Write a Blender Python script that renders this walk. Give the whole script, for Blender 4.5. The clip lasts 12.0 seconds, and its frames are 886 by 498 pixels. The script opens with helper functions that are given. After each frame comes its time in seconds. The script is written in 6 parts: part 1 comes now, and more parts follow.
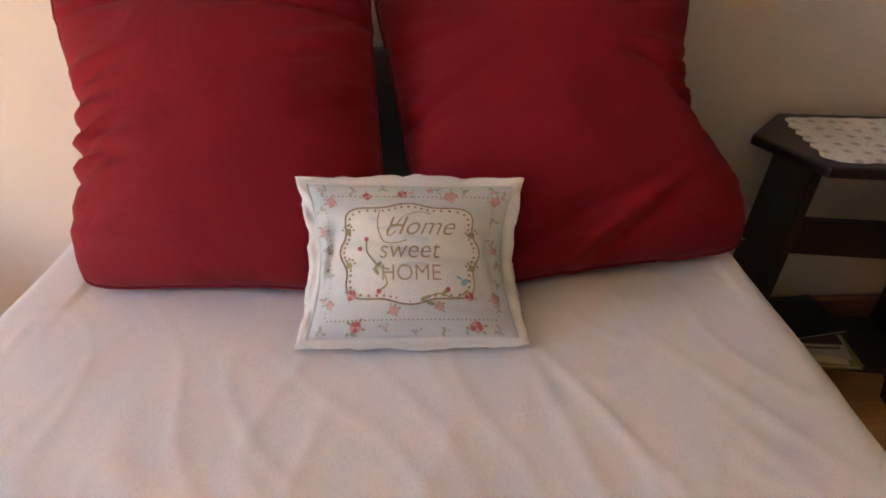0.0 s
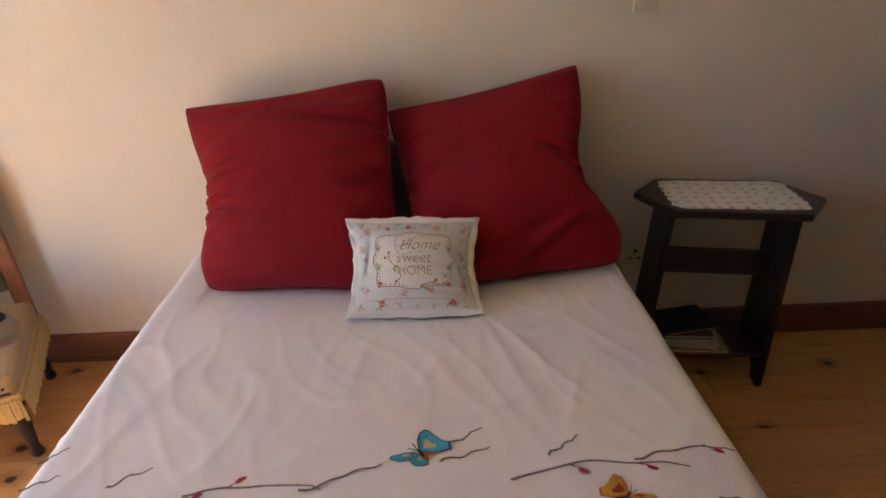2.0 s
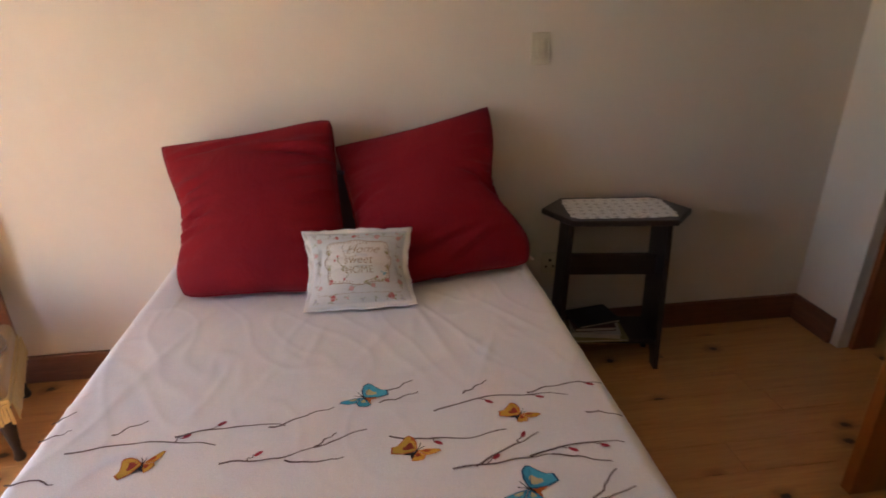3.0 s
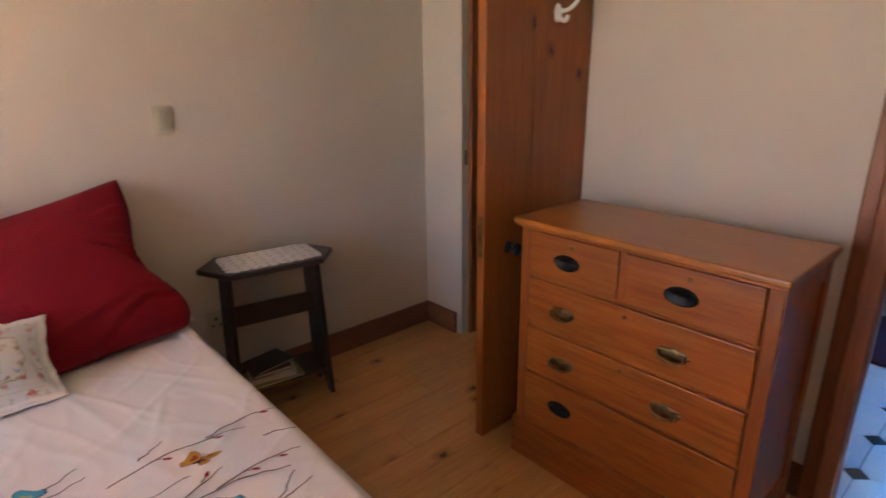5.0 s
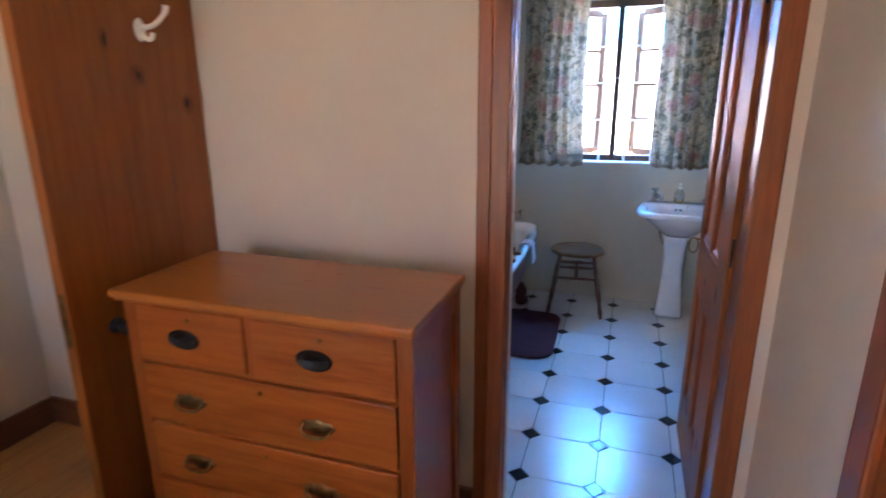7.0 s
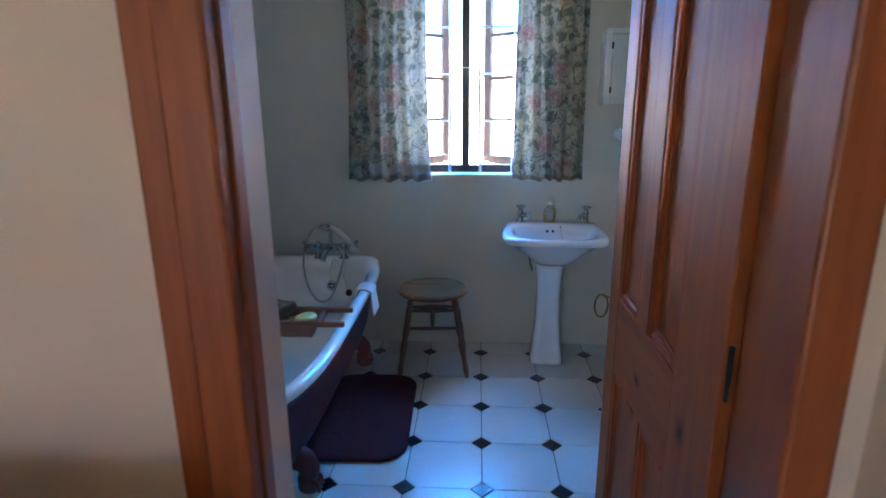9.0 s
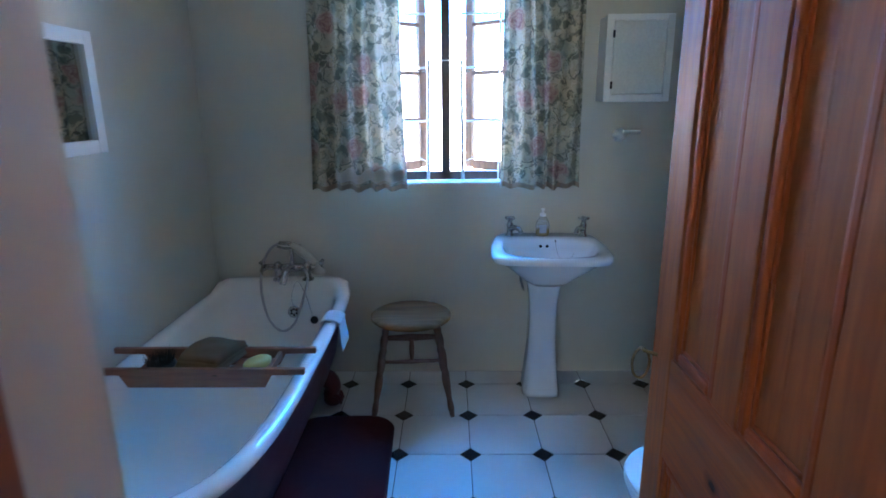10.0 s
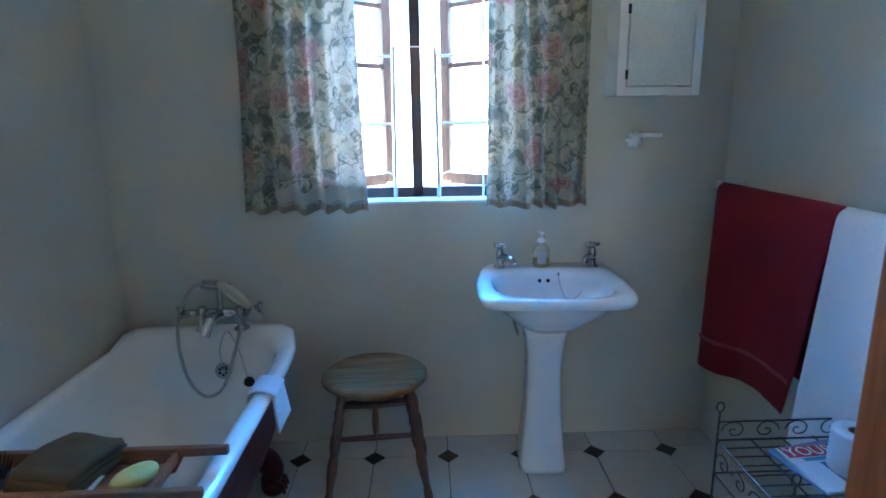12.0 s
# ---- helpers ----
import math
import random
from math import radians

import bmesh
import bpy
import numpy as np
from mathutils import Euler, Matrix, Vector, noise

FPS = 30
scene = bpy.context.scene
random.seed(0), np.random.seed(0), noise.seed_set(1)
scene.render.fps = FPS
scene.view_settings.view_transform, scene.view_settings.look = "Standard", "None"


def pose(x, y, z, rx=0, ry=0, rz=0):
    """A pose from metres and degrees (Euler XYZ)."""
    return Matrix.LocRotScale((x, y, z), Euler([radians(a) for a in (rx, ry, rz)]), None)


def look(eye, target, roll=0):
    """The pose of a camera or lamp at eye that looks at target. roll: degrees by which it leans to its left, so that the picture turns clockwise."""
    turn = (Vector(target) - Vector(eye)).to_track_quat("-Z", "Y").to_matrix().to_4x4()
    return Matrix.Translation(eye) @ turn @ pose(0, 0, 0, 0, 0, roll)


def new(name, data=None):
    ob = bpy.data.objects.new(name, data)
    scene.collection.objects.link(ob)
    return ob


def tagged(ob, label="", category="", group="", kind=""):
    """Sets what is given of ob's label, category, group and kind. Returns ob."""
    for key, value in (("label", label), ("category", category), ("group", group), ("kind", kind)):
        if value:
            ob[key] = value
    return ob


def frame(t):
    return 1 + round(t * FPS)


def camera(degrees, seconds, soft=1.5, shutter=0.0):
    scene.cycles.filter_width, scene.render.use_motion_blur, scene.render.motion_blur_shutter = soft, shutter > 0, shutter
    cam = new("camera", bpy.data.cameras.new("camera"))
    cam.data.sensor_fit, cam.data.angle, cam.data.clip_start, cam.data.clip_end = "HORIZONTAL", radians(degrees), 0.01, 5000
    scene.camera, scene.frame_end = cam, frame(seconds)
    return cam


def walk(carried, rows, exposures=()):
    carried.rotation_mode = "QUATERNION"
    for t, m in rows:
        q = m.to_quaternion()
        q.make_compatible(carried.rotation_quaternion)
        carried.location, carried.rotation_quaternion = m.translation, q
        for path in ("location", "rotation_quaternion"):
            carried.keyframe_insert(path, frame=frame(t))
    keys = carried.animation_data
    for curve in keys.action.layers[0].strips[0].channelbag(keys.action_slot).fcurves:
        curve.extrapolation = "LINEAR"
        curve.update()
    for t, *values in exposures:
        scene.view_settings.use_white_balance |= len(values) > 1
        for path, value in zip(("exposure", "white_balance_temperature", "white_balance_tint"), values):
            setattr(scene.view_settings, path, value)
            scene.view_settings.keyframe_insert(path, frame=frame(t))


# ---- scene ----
cam = camera(77.2, 12.0, soft=1.7, shutter=0.4)
PATH = [
    (0, (-0.332, 0.1, 1.212), (-0.315, 1.748, 0.079), -1.1),
    (0.5, (-0.327, -0.006, 1.264), (-0.303, 1.638, 0.124), -1.1),
    (1, (-0.339, -0.135, 1.331), (-0.311, 1.515, 0.2), -1.0),
    (1.5, (-0.354, -0.295, 1.397), (-0.314, 1.41, 0.351), -1.1),
    (2, (-0.338, -0.49, 1.438), (-0.282, 1.278, 0.503), -1.3),
    (2.5, (-0.299, -0.702, 1.464), (-0.222, 1.105, 0.61), -1.6),
    (2.7, (-0.294, -0.774, 1.467), (-0.179, 1.044, 0.641), -1.4),
    (4.3, (-0.367, -1.07, 1.498), (0.609, 0.55, 0.845), -1.1),
    (4.5, (-0.368, -1.065, 1.501), (0.713, 0.492, 0.861), -0.6),
    (5, (-0.315, -1.125, 1.506), (0.947, 0.302, 0.899), -0.7),
    (5.5, (-0.254, -1.182, 1.503), (1.175, 0.091, 0.924), -0.7),
    (6, (-0.194, -1.213, 1.501), (1.386, -0.119, 0.946), -0.5),
    (6.5, (-0.08, -1.203, 1.513), (1.635, -0.333, 0.962), -0.6),
    (7, (0.092, -1.174, 1.515), (1.921, -0.565, 0.984), -0.2),
    (7.5, (0.346, -1.156, 1.471), (2.235, -0.752, 0.953), -0.6),
    (9.5, (1.356, -1.094, 1.436), (3.29, -1.022, 0.931), -0.3),
    (10, (1.544, -1.07, 1.422), (3.48, -1.043, 0.921), -0.5),
    (10.5, (1.73, -1.075, 1.398), (3.669, -1.067, 0.908), -0.5),
    (11, (1.906, -1.07, 1.369), (3.85, -1.103, 0.898), -0.7),
    (11.5, (2.061, -1.082, 1.367), (4.008, -1.136, 0.911), -0.8),
    (12, (2.146, -1.086, 1.35), (4.095, -1.139, 0.904), -0.9),
]
EXPOSURES = [(0, 4.42, 5850, 14), (1.5, 4.18, 5850, 14), (2.7, 4.04, 5800, 15), (4.5, 4.34, 5900, 21), (5.5, 4.64, 5850, 26), (7.0, 4.56, 5850, 28), (7.7, 4.54, 5750, 26), (9.5, 4.18, 5300, 17), (10.5, 4.56, 5200, 14), (12, 4.50, 5200, 12)]
walk(cam, [(t, look(eye, target, roll)) for t, eye, target, roll in PATH], EXPOSURES)

# ---- light ----
world = bpy.data.worlds.new("sky")
scene.world = world
world.use_nodes = True
sky = world.node_tree.nodes.new("ShaderNodeTexSky")
sky.sky_type, sky.sun_disc = "NISHITA", False
sky.sun_elevation, sky.sun_rotation = radians(63.5), radians(-100)
world.node_tree.links.new(sky.outputs[0], world.node_tree.nodes["Background"].inputs[0])
world.node_tree.nodes["Background"].inputs[1].default_value = 0.05


def area_lamp(name, eye, target, w, h, power, colour):
    data = bpy.data.lights.new(name, "AREA")
    data.shape, data.size, data.size_y, data.energy, data.color = "RECTANGLE", w, h, power, colour
    ob = new(name, data)
    ob.matrix_world = look(eye, target)
    return ob


sun_data = bpy.data.lights.new("sun", "SUN")
sun_data.energy, sun_data.angle, sun_data.color = 5.0, radians(0.5), (1.0, 0.93, 0.84)
sun = new("sun", sun_data)
sun.matrix_world = look((0, 0, 0), (0.44, -0.08, -0.895))
area_lamp("sky_light_bedroom", (-2.62, 0.02, 1.10), (0.0, 0.0, 1.0), 1.0, 1.9, 0.5, (0.88, 0.93, 1.0))

area_lamp("sky_light_bathroom", (5.35, -1.05, 3.0), (3.3, -1.05, 0.2), 2.2, 1.5, 13, (0.05, 0.36, 1.0))

# ---- materials ----


class Mat:
    """A small helper round a node material."""

    def __init__(self, name):
        self.m = bpy.data.materials.new(name)
        self.m.use_nodes = True
        self.t = self.m.node_tree
        self.b = self.t.nodes["Principled BSDF"]

    def node(self, kind, **inputs):
        n = self.t.nodes.new(kind)
        for k, v in inputs.items():
            n.inputs[k.replace("_", " ")].default_value = v
        return n

    def link(self, a, b):
        self.t.links.new(a, b)

    def coords(self, scale=(1, 1, 1), shift=True):
        c = self.node("ShaderNodeTexCoord")
        mp = self.node("ShaderNodeMapping")
        mp.inputs["Scale"].default_value = scale
        self.link(c.outputs["Object"], mp.inputs["Vector"])
        if shift:
            info = self.node("ShaderNodeObjectInfo")
            mul = self.node("ShaderNodeMath")
            mul.operation = "MULTIPLY"
            mul.inputs[1].default_value = 37.0
            self.link(info.outputs["Random"], mul.inputs[0])
            self.link(mul.outputs[0], mp.inputs["Location"])
        return mp.outputs[0]

    def noise(self, vec, scale, detail=4.0, rough=0.55, distort=0.0):
        n = self.node("ShaderNodeTexNoise", Scale=scale, Detail=detail, Roughness=rough, Distortion=distort)
        self.link(vec, n.inputs["Vector"])
        return n.outputs["Fac"]

    def ramp(self, fac, stops):
        r = self.node("ShaderNodeValToRGB")
        el = r.color_ramp.elements
        while len(el) < len(stops):
            el.new(0.5)
        for e, (p, c) in zip(el, stops):
            e.position, e.color = p, (*c, 1) if len(c) == 3 else c
        self.link(fac, r.inputs[0])
        return r.outputs[0]

    def mix(self, fac, a, b, mode="MIX"):
        x = self.node("ShaderNodeMix")
        x.data_type, x.blend_type = "RGBA", mode
        for sock, v in ((x.inputs[0], fac), (x.inputs[6], a), (x.inputs[7], b)):
            if isinstance(v, (int, float)):
                sock.default_value = v
            elif isinstance(v, tuple):
                sock.default_value = (*v, 1)
            else:
                self.link(v, sock)
        return x.outputs[2]

    def bump(self, fac, strength, dist=0.002, under=None):
        n = self.node("ShaderNodeBump", Strength=strength, Distance=dist)
        self.link(fac, n.inputs["Height"])
        if under:
            self.link(under, n.inputs["Normal"])
        self.link(n.outputs[0], self.b.inputs["Normal"])
        return n.outputs[0]

    def set(self, **inputs):
        for k, v in inputs.items():
            s = self.b.inputs[k.replace("_", " ")]
            if isinstance(v, (int, float)):
                s.default_value = v
            elif isinstance(v, tuple):
                s.default_value = (*v, 1)
            else:
                self.link(v, s)
        return self


def plain(name, a, b, rough=0.5, metal=0.0, scale=6.0, fine=90.0, bump=0.15, dist=0.001, coat=0.0, wear=0.5, sheen=0.0):
    """A surface that varies between two colours at two scales."""
    m = Mat(name)
    v = m.coords()
    big, small = m.noise(v, scale, 3.0), m.noise(v, fine, 4.0)
    base = m.mix(m.ramp(big, [(0.35, (0, 0, 0)), (0.68, (1, 1, 1))]), a, b)
    tone = m.ramp(small, [(0.3, (1 - 0.25 * wear,) * 3), (0.7, (1, 1, 1))])
    m.set(Base_Color=m.mix(1.0, base, tone, "MULTIPLY"), Metallic=metal, Coat_Weight=coat, Coat_Roughness=0.8 * rough, Sheen_Weight=sheen)
    m.set(Roughness=m.ramp(big, [(0.3, (rough * 0.85,) * 3), (0.7, (min(1, rough * 1.15),) * 3)]))
    m.bump(small, bump, dist)
    return m.m


def wood(name, dark, mid, light, axis="x", grain=1.0, rough=0.35, coat=0.2, knots=0.0, knot_scale=2.6, bump=0.25, flat="", contrast=1.0, worn=0.0, spec=0.5, coat_rough=0.18):
    """Varnished timber with its grain along one axis; knots is how much of it is knotted."""
    m = Mat(name)
    k = {"x": (0.07, 1, 1), "y": (1, 0.07, 1), "z": (1, 1, 0.07)}[axis]
    v = m.coords(tuple(18 * grain * q for q in k))
    g1, g2 = m.noise(v, 1.0, 5.0, 0.6, 0.8), m.noise(v, 5.5, 4.0, 0.65)
    w = m.coords((1, 1, 1))
    blot = m.noise(w, 2.2, 2.0)
    col = m.ramp(g1, [(0.28, dark), (0.5, mid), (0.74, light)])
    col = m.mix(1 - contrast, col, mid)
    col = m.mix(0.45 * contrast, col, m.ramp(g2, [(0.35, dark), (0.62, light)]))
    col = m.mix(m.ramp(blot, [(0.4, (0, 0, 0)), (0.75, (0.45, 0.45, 0.45))]), col, mid)
    if knots > 0:
        kk = {"x": (0.75, 1, 1), "y": (1, 0.75, 1), "z": (1, 1, 0.75)}[axis]
        kv = m.node("ShaderNodeTexVoronoi", Scale=knot_scale, Randomness=1.0)
        if flat:
            kv.voronoi_dimensions = "2D"
            sp, cb = m.node("ShaderNodeSeparateXYZ"), m.node("ShaderNodeCombineXYZ")
            m.link(m.coords(kk), sp.inputs[0])
            for i, q in enumerate(a for a in (0, 1, 2) if "xyz"[a] != flat):
                m.link(sp.outputs[q], cb.inputs[i])
            m.link(cb.outputs[0], kv.inputs["Vector"])
        else:
            m.link(m.coords(kk), kv.inputs["Vector"])
        wob = m.node("ShaderNodeMath")
        wob.operation = "MULTIPLY_ADD"
        wob.inputs[1].default_value = 0.10
        m.link(m.noise(w, 34, 3.0), wob.inputs[0])
        m.link(kv.outputs["Distance"], wob.inputs[2])
        # only some cells carry a knot
        few = m.node("ShaderNodeMath")
        few.operation = "GREATER_THAN"
        few.inputs[1].default_value = 0.49
        m.link(kv.outputs["Color"], few.inputs[0])
        far = m.node("ShaderNodeMath")
        far.operation = "ADD"
        m.link(few.outputs[0], far.inputs[0])
        m.link(wob.outputs[0], far.inputs[1])
        ring = m.ramp(far.outputs[0], [(0.08 + 0.05 * knots, (0.75, 0.75, 0.75)), (0.13 + 0.12 * knots, (0, 0, 0))])
        col = m.mix(ring, col, tuple(0.75 * c for c in dark))
        spot = m.ramp(far.outputs[0], [(0.065 + 0.025 * knots, (1, 1, 1)), (0.085 + 0.04 * knots, (0, 0, 0))])
        col = m.mix(spot, col, tuple(0.14 * c for c in dark))
    if worn > 0:
        # pale rubbed streaks along the grain
        rub = m.noise(m.coords(tuple(9 * q for q in k)), 1.0, 6.0, 0.7)
        col = m.mix(m.ramp(rub, [(0.56, (0, 0, 0)), (0.72, (worn, worn, worn))]), col, tuple(min(0.6, 1.5 * c + 0.07) for c in mid))
    m.set(Base_Color=col, Coat_Weight=coat, Coat_Roughness=coat_rough, Specular_IOR_Level=spec)
    m.set(Roughness=m.ramp(g2, [(0.3, (rough * 0.85,) * 3), (0.75, (rough * 1.25,) * 3)]))
    m.bump(g2, bump, 0.0008)
    return m.m


def plaster(name, a, b, patch):
    m = Mat(name)
    v = m.coords(shift=False)
    big, mid, fine = m.noise(v, 1.3, 3.0), m.noise(v, 9.0, 4.0), m.noise(v, 160.0, 3.0)
    col = m.mix(m.ramp(big, [(0.35, (0, 0, 0)), (0.7, (1, 1, 1))]), a, b)
    col = m.mix(m.ramp(mid, [(0.5, (0, 0, 0)), (0.8, (0.35, 0.35, 0.35))]), col, patch)
    m.set(Base_Color=col, Roughness=0.62)
    first = m.bump(m.noise(v, 5.0, 3.0), 0.35, 0.012)
    m.bump(fine, 0.12, 0.001, first)
    return m.m


def cloth(name, a, b, fold=3.0, weave=420.0, rough=0.85, sheen=0.3, bump=0.35, dist=0.012):
    m = Mat(name)
    v = m.coords()
    big = m.noise(v, fold, 3.0, 0.5, 0.6)
    thread = m.noise(v, weave, 2.0)
    col = m.mix(m.ramp(m.noise(v, 2.0, 3.0), [(0.35, (0, 0, 0)), (0.7, (1, 1, 1))]), a, b)
    col = m.mix(1.0, col, m.ramp(thread, [(0.3, (0.86, 0.86, 0.86)), (0.7, (1, 1, 1))]), "MULTIPLY")
    m.set(Base_Color=col, Roughness=rough, Sheen_Weight=sheen, Sheen_Roughness=0.5, Specular_IOR_Level=0.2)
    first = m.bump(big, bump, dist)
    m.bump(thread, 0.2, 0.0006, first)
    return m.m


WALL = plaster("cream_plaster", (0.68, 0.61, 0.52), (0.645, 0.57, 0.475), (0.70, 0.645, 0.565))
BATH_WALL = plaster("bathroom_plaster", (0.615, 0.585, 0.475), (0.58, 0.545, 0.435), (0.635, 0.61, 0.52))
CEILING = plaster("ceiling_paint", (0.76, 0.73, 0.68), (0.74, 0.70, 0.65), (0.78, 0.76, 0.72))
SKIRT = wood("skirting_wood", (0.10, 0.032, 0.014), (0.17, 0.06, 0.026), (0.23, 0.09, 0.04), "x", rough=0.4)
SKIRT_Y = wood("skirting_wood_y", (0.10, 0.032, 0.014), (0.17, 0.06, 0.026), (0.23, 0.09, 0.04), "y", rough=0.4)
FLOOR_PINE = wood("floor_pine", (0.38, 0.155, 0.042), (0.55, 0.265, 0.078), (0.65, 0.36, 0.125), "x", rough=0.4, coat=0.1, knots=0.8, knot_scale=3.9, flat="z", contrast=0.7)
FRAME_WOOD = wood("door_frame_wood", (0.17, 0.042, 0.010), (0.28, 0.080, 0.018), (0.36, 0.115, 0.03), "z", grain=0.7, rough=0.45, coat=0.1, knots=0.5, knot_scale=4.0, contrast=0.8, worn=0.25)
DOOR_WOOD = wood("door_wood", (0.15, 0.040, 0.011), (0.285, 0.084, 0.021), (0.39, 0.130, 0.036), "z", grain=0.8, rough=0.55, coat=0.03, knots=0.55, knot_scale=4.6, flat="y", contrast=0.95, worn=0.25, spec=0.15, bump=0.6, coat_rough=0.4)
MOULD_WOOD = wood("door_moulding_wood", (0.16, 0.032, 0.007), (0.28, 0.062, 0.012), (0.37, 0.095, 0.02), "z", grain=0.8, rough=0.5, coat=0.02, contrast=0.8, spec=0.15, coat_rough=0.4)
PLANK_WOOD = wood("plank_wood", (0.21, 0.050, 0.006), (0.33, 0.098, 0.010), (0.43, 0.148, 0.021), "z", grain=0.6, rough=0.4, coat=0.15, knots=0.15, knot_scale=3.0, flat="y", contrast=0.7)
DOOR_CROSS = wood("door_wood_cross", (0.14, 0.034, 0.008), (0.255, 0.068, 0.014), (0.36, 0.108, 0.026), "x", grain=0.8, rough=0.55, coat=0.03, knots=0.4, knot_scale=5.5, flat="y", contrast=0.9, worn=0.25, spec=0.15, bump=0.6, coat_rough=0.4)
CHEST_WOOD = wood("chest_wood", (0.22, 0.047, 0.0055), (0.345, 0.092, 0.009), (0.44, 0.142, 0.017), "y", grain=0.8, rough=0.36, coat=0.3, bump=0.12)
CHEST_SIDE = wood("chest_wood_upright", (0.20, 0.042, 0.006), (0.30, 0.076, 0.010), (0.38, 0.115, 0.017), "z", grain=0.8, rough=0.36, coat=0.16, bump=0.12)
# chest wood made lighter and yellower: the top's bright reflection put into the colour
CHEST_TOP_LIT = wood("chest_top_wood_lit", (0.28, 0.075, 0.009), (0.43, 0.145, 0.016), (0.53, 0.205, 0.03), "y", grain=1.0, rough=0.32, coat=0.3, bump=0.08, contrast=0.45)
DARK_WOOD = wood("dark_stained_wood", (0.010, 0.005, 0.004), (0.020, 0.010, 0.008), (0.034, 0.018, 0.013), "z", rough=0.42, coat=0.15)
DARK_TOP = wood("dark_stained_top", (0.012, 0.006, 0.005), (0.024, 0.012, 0.009), (0.04, 0.021, 0.015), "x", rough=0.36, coat=0.2)
TRAY_WOOD = wood("tray_wood", (0.16, 0.055, 0.022), (0.27, 0.10, 0.042), (0.34, 0.14, 0.06), "y", rough=0.4)
STOOL_WOOD = wood("stool_wood", (0.075, 0.032, 0.017), (0.135, 0.062, 0.034), (0.20, 0.10, 0.058), "z", rough=0.5)
STOOL_SEAT = wood("worn_seat_wood", (0.085, 0.037, 0.011), (0.19, 0.092, 0.032), (0.32, 0.19, 0.085), "y", grain=0.5, rough=0.75, coat=0.0, spec=0.12, worn=0.5)
TILE = plain("white_tile", (0.66, 0.65, 0.61), (0.61, 0.60, 0.56), 0.22, 0, 3.0, 60, 0.02, 0.0005, 0.5, 0.12)
TILE_BLACK = plain("black_tile", (0.012, 0.011, 0.013), (0.02, 0.018, 0.02), 0.12, 0, 8.0, 80, 0.02, 0.0005, 0.3)
GROUT = plain("dark_grout", (0.10, 0.09, 0.085), (0.16, 0.145, 0.13), 0.85)
ENAMEL = plain("white_enamel", (0.86, 0.84, 0.77), (0.83, 0.81, 0.74), 0.1, 0, 2.0, 30, 0.01, 0.0003, 0.5, 0.06)
CERAMIC = plain("white_ceramic", (0.82, 0.83, 0.82), (0.80, 0.805, 0.80), 0.08, 0, 2.0, 40, 0.01, 0.0003, 0.6, 0.05)
BATH_PAINT = plain("maroon_bath_paint", (0.095, 0.014, 0.014), (0.12, 0.02, 0.019), 0.4, 0, 5.0, 60, 0.1)
CHROME = plain("chrome", (0.60, 0.61, 0.62), (0.50, 0.51, 0.53), 0.12, 1.0, 12, 100, 0.02, 0.0003)
STEEL = plain("brushed_steel_hose", (0.46, 0.45, 0.43), (0.38, 0.37, 0.36), 0.3, 1.0, 12, 300, 0.1, 0.0003)
BRASS = plain("aged_brass", (0.27, 0.18, 0.07), (0.16, 0.10, 0.045), 0.42, 1.0, 30, 160, 0.2)
BLACK_METAL = plain("black_metal", (0.012, 0.011, 0.012), (0.025, 0.022, 0.02), 0.4, 0.5, 30, 160, 0.2)
WIRE = plain("dark_wire", (0.06, 0.06, 0.065), (0.12, 0.12, 0.13), 0.45, 0.7, 30, 160, 0.2)
WHITE_PAINT = plain("white_gloss_paint", (0.84, 0.84, 0.80), (0.81, 0.81, 0.76), 0.35, 0, 4, 90, 0.06, 0.0006, 0.15, 0.15)
PLASTIC = plain("cream_plastic", (0.62, 0.56, 0.42), (0.58, 0.52, 0.38), 0.4, 0, 6, 90, 0.03, 0.0004, 0.0, 0.15)
HOLE = plain("dark_hole", (0.01, 0.01, 0.01), (0.015, 0.015, 0.015), 0.8)
SHEET = cloth("white_sheet", (0.86, 0.82, 0.81), (0.83, 0.79, 0.78), fold=9.0, bump=0.18, dist=0.005, sheen=0.05)
MATTRESS = cloth("bed_base_cloth", (0.62, 0.6, 0.58), (0.55, 0.53, 0.5))
RED_CLOTH = cloth("dark_red_cotton", (0.245, 0.007, 0.014), (0.20, 0.005, 0.011), fold=7.0, bump=0.6, dist=0.016, sheen=0.03)
WHITE_LINEN = cloth("white_linen", (0.80, 0.77, 0.72), (0.74, 0.72, 0.68), fold=16.0, bump=0.3, dist=0.004)
PRINT_LINEN = cloth("pale_blue_linen", (0.62, 0.645, 0.65), (0.68, 0.675, 0.66), fold=18.0, bump=0.3, dist=0.004)
RED_TOWEL = cloth("dark_red_towelling", (0.24, 0.008, 0.018), (0.19, 0.006, 0.013), fold=4.0, weave=260, bump=0.4, dist=0.01, sheen=0.04)
WHITE_TOWEL = cloth("white_towelling", (0.80, 0.80, 0.80), (0.74, 0.74, 0.75), fold=5.0, weave=260, bump=0.4, dist=0.01, sheen=0.1)
BROWN_TOWEL = cloth("brown_towelling", (0.16, 0.092, 0.036), (0.12, 0.068, 0.026), fold=9.0, weave=260, bump=0.4, dist=0.006, sheen=0.02)
MAT_CLOTH = cloth("maroon_bath_mat", (0.062, 0.008, 0.011), (0.042, 0.005, 0.008), fold=14.0, weave=180, bump=0.6, dist=0.008, sheen=0.02)
CHAIR_CLOTH = cloth("straw_upholstery", (0.40, 0.27, 0.13), (0.34, 0.22, 0.10), fold=6.0, weave=220, bump=0.3)
